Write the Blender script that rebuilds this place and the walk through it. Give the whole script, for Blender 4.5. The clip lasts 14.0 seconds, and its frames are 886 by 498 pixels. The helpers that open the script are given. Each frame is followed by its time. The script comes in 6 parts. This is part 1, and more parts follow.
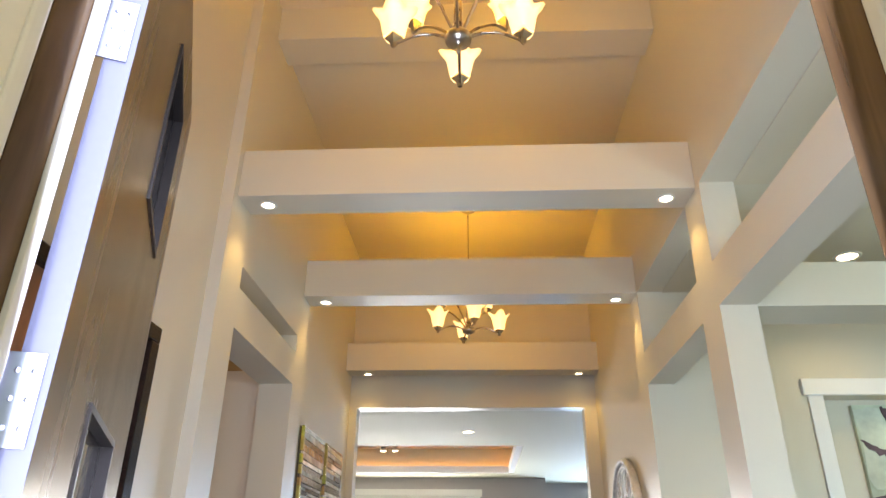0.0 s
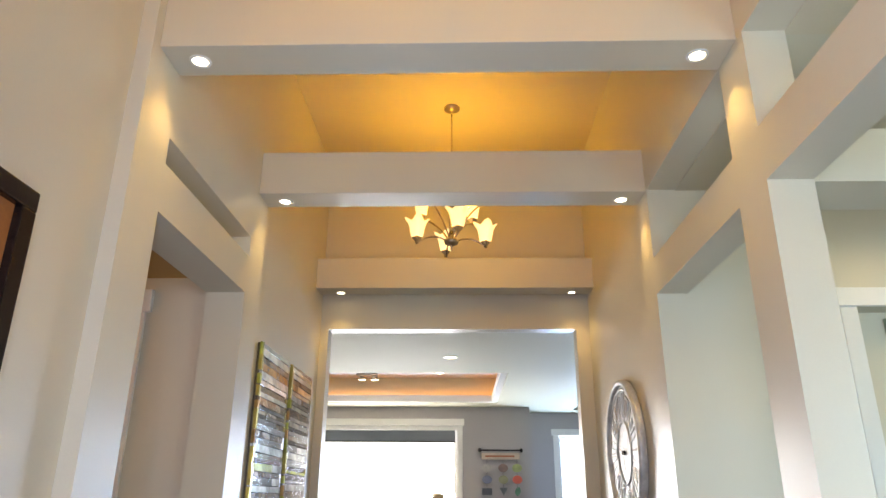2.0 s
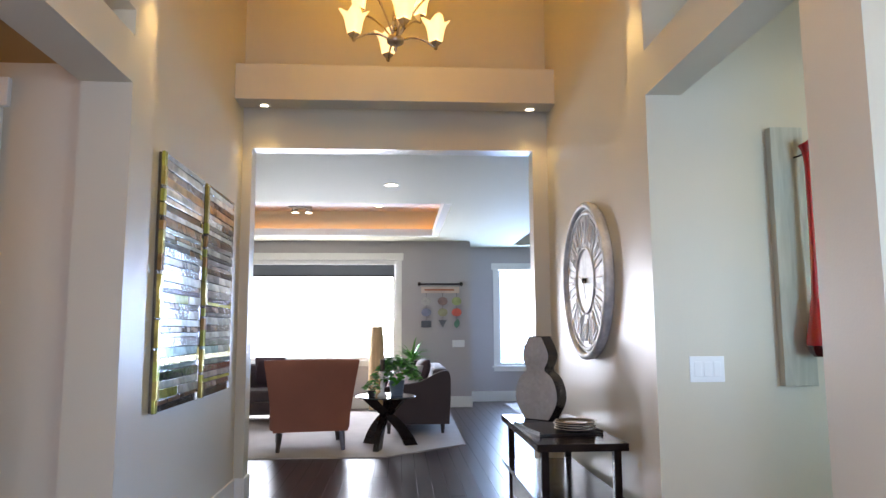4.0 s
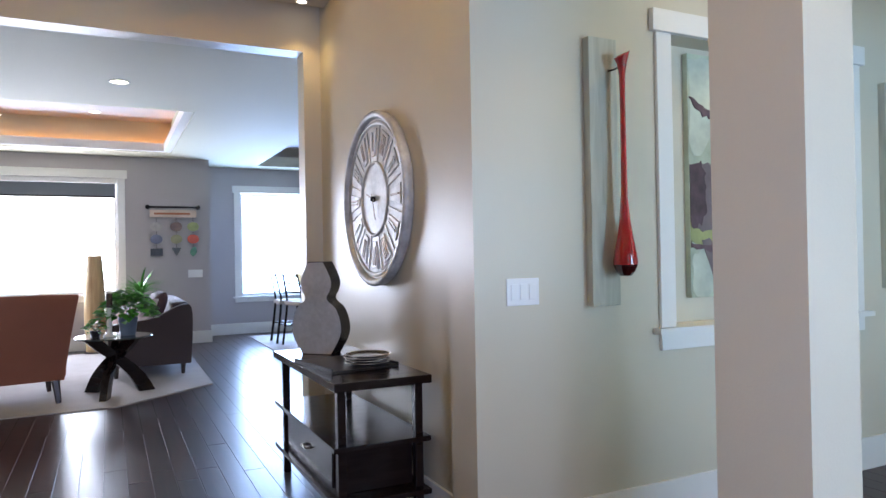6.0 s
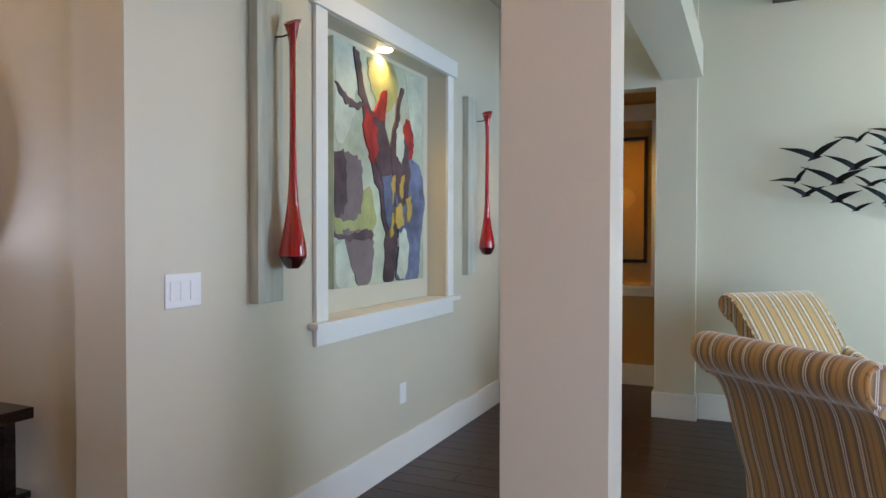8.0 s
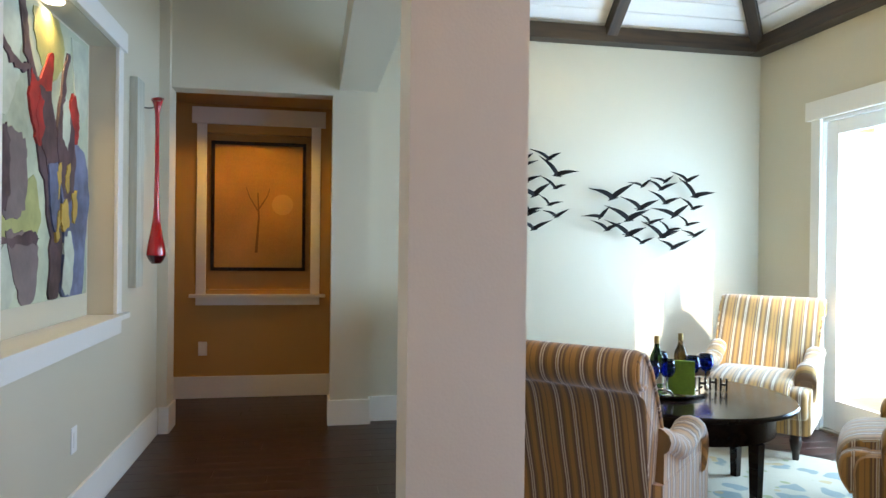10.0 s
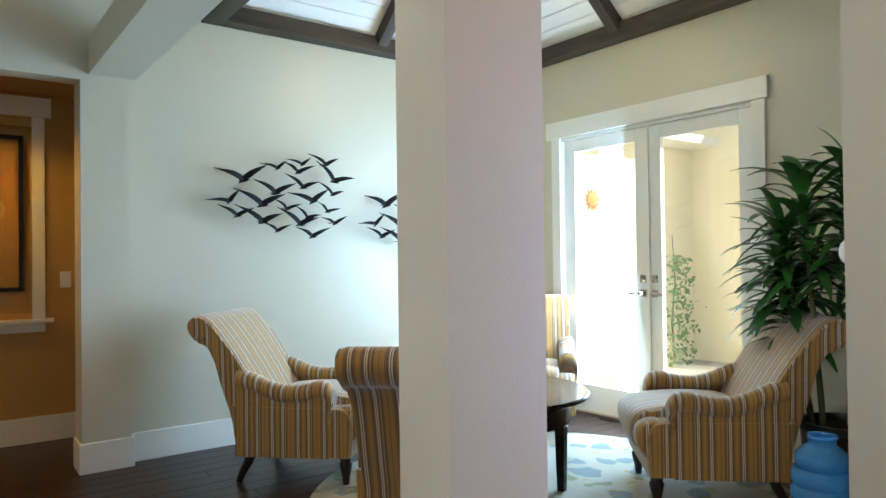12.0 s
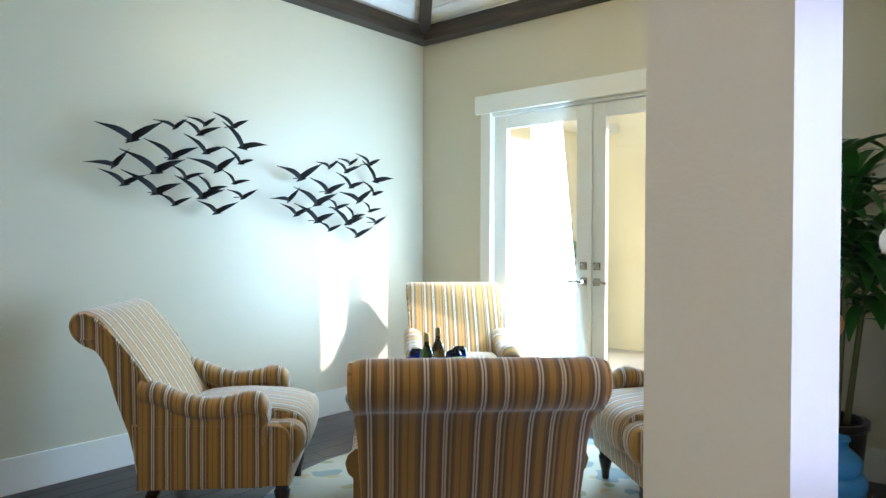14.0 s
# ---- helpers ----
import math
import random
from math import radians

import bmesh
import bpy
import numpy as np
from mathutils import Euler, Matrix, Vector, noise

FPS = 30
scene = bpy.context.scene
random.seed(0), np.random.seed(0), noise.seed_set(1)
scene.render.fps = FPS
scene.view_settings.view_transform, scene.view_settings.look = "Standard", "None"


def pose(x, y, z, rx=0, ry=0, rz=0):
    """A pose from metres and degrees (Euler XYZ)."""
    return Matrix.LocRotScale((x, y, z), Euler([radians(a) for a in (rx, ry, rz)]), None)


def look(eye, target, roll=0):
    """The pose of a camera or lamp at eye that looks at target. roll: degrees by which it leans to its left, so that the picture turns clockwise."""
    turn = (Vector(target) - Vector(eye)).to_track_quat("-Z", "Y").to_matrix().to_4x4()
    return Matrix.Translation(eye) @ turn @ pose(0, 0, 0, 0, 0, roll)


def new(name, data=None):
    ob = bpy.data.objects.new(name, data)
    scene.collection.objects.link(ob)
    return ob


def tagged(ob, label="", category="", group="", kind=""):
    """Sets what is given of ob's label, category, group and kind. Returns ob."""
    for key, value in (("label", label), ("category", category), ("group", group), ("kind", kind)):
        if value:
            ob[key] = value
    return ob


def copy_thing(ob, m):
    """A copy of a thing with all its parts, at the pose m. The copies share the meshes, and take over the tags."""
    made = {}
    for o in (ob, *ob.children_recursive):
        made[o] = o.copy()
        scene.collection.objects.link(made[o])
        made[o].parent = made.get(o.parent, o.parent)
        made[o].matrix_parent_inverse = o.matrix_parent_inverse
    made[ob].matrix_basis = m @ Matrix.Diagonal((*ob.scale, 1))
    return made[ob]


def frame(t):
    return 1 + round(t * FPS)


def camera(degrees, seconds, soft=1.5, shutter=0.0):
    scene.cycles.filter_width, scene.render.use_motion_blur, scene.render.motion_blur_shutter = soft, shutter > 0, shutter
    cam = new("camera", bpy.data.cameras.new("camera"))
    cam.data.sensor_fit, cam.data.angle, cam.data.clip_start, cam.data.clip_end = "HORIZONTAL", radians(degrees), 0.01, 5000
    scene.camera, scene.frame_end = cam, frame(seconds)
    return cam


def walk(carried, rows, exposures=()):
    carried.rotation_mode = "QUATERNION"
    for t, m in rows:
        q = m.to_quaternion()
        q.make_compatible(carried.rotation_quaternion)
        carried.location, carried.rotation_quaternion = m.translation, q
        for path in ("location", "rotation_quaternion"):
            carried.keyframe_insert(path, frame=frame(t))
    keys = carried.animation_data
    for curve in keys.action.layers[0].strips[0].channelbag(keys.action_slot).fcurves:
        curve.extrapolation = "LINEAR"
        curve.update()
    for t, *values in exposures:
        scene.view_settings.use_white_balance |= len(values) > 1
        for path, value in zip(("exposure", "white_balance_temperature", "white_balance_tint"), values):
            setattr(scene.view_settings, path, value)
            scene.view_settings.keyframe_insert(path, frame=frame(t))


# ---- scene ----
cam = camera(66.1, 14.0)
PATH = [
    (0, (0.149, 0.068, 1.317), (0.046, 1.876, 2.165), 0.6),
    (0.5, (0.131, 0.238, 1.319), (0.047, 2.039, 2.185), 0.4),
    (1, (0.144, 0.43, 1.327), (0.065, 2.242, 2.168), 0.5),
    (1.5, (0.155, 0.613, 1.336), (0.08, 2.455, 2.111), 0.4),
    (2, (0.145, 0.804, 1.331), (0.087, 2.684, 2.013), 0.4),
    (2.5, (0.123, 0.991, 1.334), (0.09, 2.91, 1.897), 0.2),
    (3, (0.119, 1.174, 1.339), (0.111, 3.125, 1.777), 0.3),
    (5.5, (-0.049, 1.986, 1.288), (0.583, 3.883, 1.332), -1.2),
    (6, (-0.104, 2.132, 1.297), (0.779, 3.927, 1.313), -1.0),
    (6.5, (-0.157, 2.302, 1.303), (0.996, 3.936, 1.302), -1.1),
    (7, (-0.215, 2.491, 1.319), (1.21, 3.894, 1.294), -1.1),
    (7.5, (-0.259, 2.663, 1.322), (1.394, 3.788, 1.287), -0.5),
    (8, (-0.287, 2.83, 1.322), (1.537, 3.65, 1.282), 0.1),
    (8.5, (-0.266, 3.001, 1.315), (1.669, 3.507, 1.281), 0.6),
    (9, (-0.23, 3.182, 1.317), (1.76, 3.379, 1.278), 0.8),
    (11.5, (0.081, 4.066, 1.289), (1.794, 3.034, 1.332), -0.6),
    (12, (0.232, 4.16, 1.287), (1.836, 2.966, 1.312), -0.7),
    (12.5, (0.42, 4.219, 1.294), (1.922, 2.898, 1.289), -0.3),
    (13, (0.623, 4.268, 1.296), (2.033, 2.85, 1.267), -0.2),
    (13.5, (0.848, 4.26, 1.294), (2.19, 2.777, 1.261), 0.1),
    (14, (1.074, 4.209, 1.289), (2.371, 2.688, 1.263), 0.2),
]
walk(cam, [(t, look(eye, target, roll)) for t, eye, target, roll in PATH],
     [(0.0, 0.44, 7750, 4), (2.0, 0.44, 7750, 5), (3.0, 0.43, 7350, 7), (5.5, 0.34, 6250, 9), (9.0, 0.28, 7000, 14), (11.5, 0.47, 6480, 8), (14.0, 0.42, 6400, 7)])

# ---- world, sun and lamps ----
world = bpy.data.worlds.new("sky_world")
scene.world = world
world.use_nodes = True
wn = world.node_tree.nodes
sky = wn.new("ShaderNodeTexSky")
sky.sky_type = "NISHITA"
sky.sun_disc = False
sky.sun_elevation = radians(24)
sky.sun_rotation = radians(242)
wn["Background"].inputs["Strength"].default_value = 0.15
world.node_tree.links.new(sky.outputs["Color"], wn["Background"].inputs["Color"])

scene.view_settings.exposure = 0.0


def lamp(name, kind, place, energy, color, target=None, **more):
    data = bpy.data.lights.new(name, kind)
    data.energy, data.color = energy, color
    ob = new(name, data)
    ob.matrix_world = look(place, target or (place[0], place[1], place[2] - 1)) if kind != "POINT" else pose(*place)
    for key, value in more.items():
        if key == "size":
            data.size = value
        elif key == "size_y":
            data.shape = "RECTANGLE"
            data.size_y = value
        elif key == "radius":
            data.shadow_soft_size = value
        elif key == "cone":
            data.spot_size = radians(value)
            data.spot_blend = 0.65
        elif key == "angle":
            data.angle = radians(value)
    return ob


WARM = (1.0, 0.50, 0.05)
SPOT = (1.0, 0.70, 0.30)
DAY = (0.78, 0.90, 1.0)
lamp("sun", "SUN", (-6, -4, 6), 5.0, (1.0, 0.95, 0.86), target=(-6 + 1.65, -4 + 0.87, 6 - 0.83), angle=0.6)
# daylight in the window openings of the great room and the dining nook
lamp("window_daylight", "AREA", (-1.4, 13.335, 1.6), 320, (0.74, 0.80, 1.0), target=(-1.3, 0, 1.3), size=3.0, size_y=1.7)
lamp("nook_daylight", "AREA", (2.79, 14.205, 1.52), 220, (0.36, 0.56, 1.0), target=(2.4, 0, 1.3), size=1.7, size_y=1.85)
lamp("french_door_daylight", "AREA", (3.47, -0.085, 1.22), 108, (0.42, 0.69, 1.0), target=(4.6, 2.0, 1.1), size=1.25, size_y=2.0)
lamp("entrance_daylight", "AREA", (0.11, 0.75, 1.3), 62, (0.52, 0.61, 1.0), target=(0.11, 3, 1.5), size=0.88, size_y=2.3)
# recessed downlights in the undersides of the beams
for y in (3.275, 4.775, 6.86):
    for x in (-0.99, 1.145):
        lamp("beam_downlight", "SPOT", (x, y, 3.075), 9, SPOT, cone=84, radius=0.03)
# bulbs of the two chandeliers
# the shades open upwards: most of the light goes to the ceiling, some through the glass
for x, y, z in ((0.075, 2.35, 3.66), (0.055, 5.92, 3.52)):
    lamp("chandelier_uplight", "SPOT", (x, y, z), 40, (1.0, 0.50, 0.02), target=(x, y, z + 1), cone=172, radius=0.16)
    lamp("chandelier_glow", "POINT", (x, y, z), 15, WARM, radius=0.16)
# small lamps in the niches and the recessed cans, two of them unseen additions
lamp("niche_lamp", "SPOT", (3.07, 4.70, 2.335), 12, SPOT, cone=130, radius=0.02)
# no fixture: added for the orange glow behind the opening
lamp("alcove_lamp", "SPOT", (5.45, 4.1, 2.46), 29, WARM, cone=140, radius=0.04)
lamp("corridor_can", "SPOT", (2.44, 4.05, 3.07), 12, SPOT, cone=130, radius=0.05)
lamp("great_room_can", "SPOT", (0.02, 8.1, 2.80), 15, SPOT, cone=140, radius=0.05)
# no fixture: added to warm the side passage
lamp("passage_lamp", "POINT", (-2.6, 3.95, 2.3), 6, WARM, radius=0.08)
lamp("fan_lamp", "POINT", (3.55, 1.315, 2.86), 15, (1.0, 0.80, 0.40), radius=0.09)

# ---- materials ----


def material(name, base, rough=0.5, metal=0.0, var=0.12, scale=6.0, bump=0.08, fine=90.0, **more):
    """A surface with colour variation at two scales, uneven gloss and a fine relief."""
    m = bpy.data.materials.new(name)
    m.use_nodes = True
    n, links = m.node_tree.nodes, m.node_tree.links
    b = n["Principled BSDF"]
    b.inputs["Metallic"].default_value = metal
    co = n.new("ShaderNodeTexCoord")
    src = co.outputs["Object"]
    big, small = n.new("ShaderNodeTexNoise"), n.new("ShaderNodeTexNoise")
    big.inputs["Scale"].default_value, small.inputs["Scale"].default_value = scale * 0.25, fine
    big.inputs["Detail"].default_value, small.inputs["Detail"].default_value = 4, 3
    for t in (big, small):
        links.new(src, t.inputs["Vector"])
    add = n.new("ShaderNodeMath")
    add.operation = "MULTIPLY_ADD"
    add.inputs[1].default_value = 0.35
    links.new(small.outputs["Fac"], add.inputs[0])
    links.new(big.outputs["Fac"], add.inputs[2])
    ramp = n.new("ShaderNodeMapRange")
    ramp.inputs["From Min"].default_value, ramp.inputs["From Max"].default_value = 0.35, 0.95
    ramp.inputs["To Min"].default_value, ramp.inputs["To Max"].default_value = 1 - var, 1 + var
    links.new(add.outputs[0], ramp.inputs["Value"])
    mul = n.new("ShaderNodeVectorMath")
    mul.operation = "SCALE"
    mul.inputs[0].default_value = base
    links.new(ramp.outputs["Result"], mul.inputs["Scale"])
    links.new(mul.outputs[0], b.inputs["Base Color"])
    r = n.new("ShaderNodeMapRange")
    r.inputs["To Min"].default_value, r.inputs["To Max"].default_value = max(0.02, rough - 0.07), min(1, rough + 0.07)
    links.new(big.outputs["Fac"], r.inputs["Value"])
    links.new(r.outputs["Result"], b.inputs["Roughness"])
    if bump:
        bp = n.new("ShaderNodeBump")
        bp.inputs["Strength"].default_value, bp.inputs["Distance"].default_value = bump, 0.004
        links.new(small.outputs["Fac"], bp.inputs["Height"])
        links.new(bp.outputs["Normal"], b.inputs["Normal"])
    for key, value in more.items():
        b.inputs[key.replace("_", " ")].default_value = value
    return m


def wood(name, dark, light, rough=0.35, grain=(2.0, 30.0, 30.0), bump=0.15, random_tone=0.0, spread=0.09):
    """Wood with long grain; random_tone varies the pieces by Object Info's Random."""
    m = bpy.data.materials.new(name)
    m.use_nodes = True
    n, links = m.node_tree.nodes, m.node_tree.links
    b = n["Principled BSDF"]
    co, mp = n.new("ShaderNodeTexCoord"), n.new("ShaderNodeMapping")
    mp.inputs["Scale"].default_value = grain
    links.new(co.outputs["Object"], mp.inputs["Vector"])
    info = n.new("ShaderNodeObjectInfo")
    off = n.new("ShaderNodeVectorMath")
    off.operation = "ADD"
    comb = n.new("ShaderNodeVectorMath")
    comb.operation = "SCALE"
    comb.inputs[0].default_value = (37.0, 11.0, 23.0)
    links.new(info.outputs["Random"], comb.inputs["Scale"])
    links.new(mp.outputs["Vector"], off.inputs[0])
    links.new(comb.outputs[0], off.inputs[1])
    t = n.new("ShaderNodeTexNoise")
    t.inputs["Scale"].default_value, t.inputs["Detail"].default_value, t.inputs["Distortion"].default_value = 1.0, 8, 0.6
    links.new(off.outputs[0], t.inputs["Vector"])
    cr = n.new("ShaderNodeValToRGB")
    cr.color_ramp.elements[0].position, cr.color_ramp.elements[1].position = 0.32, 0.72
    cr.color_ramp.elements[0].color, cr.color_ramp.elements[1].color = (*dark, 1), (*light, 1)
    links.new(t.outputs["Fac"], cr.inputs["Fac"])
    tone = n.new("ShaderNodeMapRange")
    tone.inputs["To Min"].default_value, tone.inputs["To Max"].default_value = 1 - random_tone, 1 + random_tone
    links.new(info.outputs["Random"], tone.inputs["Value"])
    mul = n.new("ShaderNodeVectorMath")
    mul.operation = "SCALE"
    links.new(cr.outputs["Color"], mul.inputs[0])
    links.new(tone.outputs["Result"], mul.inputs["Scale"])
    links.new(mul.outputs[0], b.inputs["Base Color"])
    r = n.new("ShaderNodeMapRange")
    r.inputs["To Min"].default_value, r.inputs["To Max"].default_value = rough - spread, rough + spread
    links.new(t.outputs["Fac"], r.inputs["Value"])
    links.new(r.outputs["Result"], b.inputs["Roughness"])
    bp = n.new("ShaderNodeBump")
    bp.inputs["Strength"].default_value, bp.inputs["Distance"].default_value = bump, 0.003
    links.new(t.outputs["Fac"], bp.inputs["Height"])
    links.new(bp.outputs["Normal"], b.inputs["Normal"])
    return m


def glow(name, color, strength):
    m = bpy.data.materials.new(name)
    m.use_nodes = True
    b = m.node_tree.nodes["Principled BSDF"]
    b.inputs["Base Color"].default_value = (0.8, 0.8, 0.8, 1)
    b.inputs["Emission Color"].default_value = (*color, 1)
    b.inputs["Emission Strength"].default_value = strength
    return m


def glass(name, color=(1, 1, 1), rough=0.0, ior=1.45):
    m = bpy.data.materials.new(name)
    m.use_nodes = True
    b = m.node_tree.nodes["Principled BSDF"]
    b.inputs["Base Color"].default_value = (*color, 1)
    b.inputs["Roughness"].default_value = rough
    b.inputs["IOR"].default_value = ior
    b.inputs["Transmission Weight"].default_value = 1.0
    return m


PAINT = material("greige_wall_paint", (0.60, 0.55, 0.425), 0.37, var=0.035, scale=3, bump=0.10, fine=140)
GREY_PAINT = material("grey_wall_paint", (0.44, 0.405, 0.395), 0.5, var=0.035, scale=3, bump=0.10, fine=140)
# ochre, saturated further so that the colour carries the orange lamplight
OCHRE = material("ochre_lamp_tinted_paint", (0.44, 0.26, 0.08), 0.55, var=0.05, scale=3, bump=0.10, fine=140)
HALLCEIL = material("beige_ceiling_paint", (0.62, 0.55, 0.41), 0.7, var=0.03, scale=3, bump=0.25, fine=70)
CEIL = material("ceiling_paint", (0.55, 0.51, 0.36), 0.75, var=0.03, scale=3, bump=0.25, fine=70)
TRIM = material("white_trim_paint", (0.80, 0.78, 0.72), 0.35, var=0.03, scale=5, bump=0.03, fine=60)
FLOORWOOD = wood("dark_scraped_floor_wood", (0.013, 0.006, 0.005), (0.046, 0.019, 0.014), 0.29, (26.0, 1.6, 20.0), 0.004, 0.30, 0.015)
FLOORWOOD.node_tree.nodes["Principled BSDF"].inputs["Specular IOR Level"].default_value = 0.33
JOINT = material("floor_joint", (0.008, 0.006, 0.005), 0.7, bump=0)
ESPRESSO = wood("espresso_wood", (0.010, 0.006, 0.005), (0.020, 0.012, 0.010), 0.17, (3.0, 24.0, 24.0), 0.0005)
ESPRESSO.node_tree.nodes["Principled BSDF"].inputs["Specular IOR Level"].default_value = 0.28
BEAMWOOD = wood("dark_beam_wood", (0.018, 0.012, 0.008), (0.070, 0.043, 0.024), 0.55, (2.0, 22.0, 22.0), 0.4)
WHITEBOARD = material("white_board_paint", (0.84, 0.83, 0.80), 0.5, var=0.05, scale=4, bump=0.1, fine=50)
DOORWOOD = wood("brown_stained_door", (0.06, 0.032, 0.016), (0.15, 0.085, 0.04), 0.22, (20.0, 20.0, 2.0), 0.1)
DOORBRONZE = wood("satin_bronze_brown_door", (0.082, 0.052, 0.022), (0.11, 0.068, 0.028), 0.26, (5.0, 5.0, 0.8), 0.002)
# bronze lacquer edge with the blue of reflected sky put into its colour
DOOREDGE = material("door_edge_sky_tint", (0.085, 0.085, 0.125), 0.22, var=0.08, scale=3, bump=0.03)
HINGEMETAL = material("polished_hinge_steel", (0.40, 0.41, 0.46), 0.3, 1.0, var=0.08, scale=20, bump=0.03)
DOORBRONZE.node_tree.nodes["Principled BSDF"].inputs["Metallic"].default_value = 0.7
STUCCO = material("yellow_stucco", (0.86, 0.80, 0.60), 0.9, var=0.08, scale=5, bump=0.6, fine=55)
CONCRETE = material("pale_concrete", (0.52, 0.50, 0.46), 0.85, var=0.12, scale=4, bump=0.4, fine=60)
GROUND = material("dry_ground", (0.30, 0.28, 0.18), 0.95, var=0.3, scale=1, bump=0.5, fine=12)
CARPET = material("cream_rug_pile", (0.40, 0.36, 0.33), 0.95, var=0.10, scale=12, bump=0.8, fine=220)
NICKEL = material("brushed_nickel", (0.46, 0.40, 0.32), 0.28, 1.0, var=0.1, scale=9, bump=0.05)
IRON = material("dark_bronze_iron", (0.03, 0.026, 0.024), 0.42, 0.8, var=0.2, scale=12, bump=0.1)
PLASTIC = material("white_plastic", (0.82, 0.82, 0.80), 0.3, var=0.02, bump=0)
CANLIGHT = glow("can_light_lens", (1.0, 0.86, 0.66), 9.0)
BULBSHADE = glow("amber_glass_shade", (1.0, 0.62, 0.26), 1.15)
COVE = glow("cove_strip", (1.0, 0.36, 0.06), 6.5)
CLEAR = glass("window_glass")

# ---- building helpers ----


def mesh_of(name, bm, mat=None, smooth=False):
    me = bpy.data.meshes.new(name)
    bm.normal_update()
    bm.to_mesh(me)
    bm.free()
    if mat:
        me.materials.append(mat)
    if smooth:
        for p in me.polygons:
            p.use_smooth = True
    return me


def add_box(bm, x0, x1, y0, y1, z0, z1, bevel=0.0):
    g = bmesh.ops.create_cube(bm, size=1.0)
    for v in g["verts"]:
        v.co = Vector((x0 + (v.co.x + 0.5) * (x1 - x0), y0 + (v.co.y + 0.5) * (y1 - y0), z0 + (v.co.z + 0.5) * (z1 - z0)))
    if bevel:
        edges = list({e for v in g["verts"] for e in v.link_edges})
        bmesh.ops.bevel(bm, geom=edges, offset=bevel, segments=2, affect="EDGES", profile=0.6)


def part(name, bm, mat, parent=None, label="", smooth=False):
    """Links a bmesh as one mesh object under a thing or a part."""
    ob = new(name, mesh_of(name, bm, mat, smooth))
    ob.parent = parent
    if label:
        tagged(ob, label)
    return ob


def boxes(name, mat, rows, bevel=0.0, parent=None, label=""):
    bm = bmesh.new()
    for r in rows:
        add_box(bm, *r, bevel=bevel)
    return part(name, bm, mat, parent, label)


def setting(name, mat, rows, label, category, bevel=0.0, piece="wall_section"):
    """A piece of the setting; a wall's further blocks are parts of it."""
    if category != "wall":
        return tagged(boxes(name, mat, rows, bevel), label, category, kind="structure")
    ob = tagged(boxes(name, mat, rows[:1], bevel), label, category, kind="structure")
    for r in rows[1:]:
        tall = r[5] - r[4]
        boxes("header" if tall < 0.3 else "post" if max(r[1] - r[0], r[3] - r[2]) < 0.3 and tall > 2 else piece, mat, [r], bevel, ob)
    return ob


def thing(name, place, label, category, group="", turn=0.0):
    ob = new(name)
    ob.empty_display_size = 0.1
    ob.matrix_basis = pose(*place, 0, 0, turn)
    return tagged(ob, label, category, group)


def lathe(bm, profile, segments=24, place=(0, 0, 0)):
    """Turns (radius, height) pairs round the z axis."""
    rings = []
    for r, z in profile:
        if r < 1e-5:
            rings.append([bm.verts.new((place[0], place[1], place[2] + z))])
        else:
            rings.append([bm.verts.new((place[0] + r * math.cos(a), place[1] + r * math.sin(a), place[2] + z))
                          for a in (2 * math.pi * i / segments for i in range(segments))])
    for a, b in zip(rings, rings[1:]):
        for i in range(segments):
            j = (i + 1) % segments
            if len(a) == 1 and len(b) == 1:
                continue
            if len(a) == 1:
                bm.faces.new((a[0], b[j], b[i])) if len(b) > 1 else None
            elif len(b) == 1:
                bm.faces.new((a[i], a[j], b[0]))
            else:
                bm.faces.new((a[i], a[j], b[j], b[i]))
    bmesh.ops.recalc_face_normals(bm, faces=bm.faces)


def tube(bm, points, radius, sides=8, taper=None):
    """A round rod along points; taper: its radius at the end."""
    pts = [Vector(p) for p in points]
    rings, up = [], Vector((0.13, 0.27, 0.95))
    for i, p in enumerate(pts):
        d = (pts[min(i + 1, len(pts) - 1)] - pts[max(i - 1, 0)]).normalized()
        u = d.cross(up).normalized()
        w = d.cross(u)
        r = radius if taper is None else radius + (taper - radius) * i / (len(pts) - 1)
        rings.append([bm.verts.new(p + r * (math.cos(a) * u + math.sin(a) * w)) for a in (2 * math.pi * k / sides for k in range(sides))])
    for a, b in zip(rings, rings[1:]):
        for k in range(sides):
            bm.faces.new((a[k], a[(k + 1) % sides], b[(k + 1) % sides], b[k]))
    bm.faces.new(rings[0])
    bm.faces.new(list(reversed(rings[-1])))
    bmesh.ops.recalc_face_normals(bm, faces=bm.faces)


def slab(bm, outline, y0, y1, axis="y"):
    """Extrudes a flat outline: axis y takes (x, z) pairs, x takes (y, z) pairs, z takes (x, y) pairs."""
    def at(p, d):
        return {"y": (p[0], d, p[1]), "x": (d, p[0], p[1]), "z": (p[0], p[1], d)}[axis]
    a = [bm.verts.new(at(p, y0)) for p in outline]
    b = [bm.verts.new(at(p, y1)) for p in outline]
    bm.faces.new(a)
    bm.faces.new(list(reversed(b)))
    k = len(outline)
    for i in range(k):
        bm.faces.new((a[i], b[i], b[(i + 1) % k], a[(i + 1) % k]))
    bmesh.ops.recalc_face_normals(bm, faces=bm.faces)


def smooth_by_angle(ob, degrees=40):
    me = ob.data
    me.polygons.foreach_set("use_smooth", [True] * len(me.polygons))
    me.set_sharp_from_angle(angle=radians(degrees))
    return ob


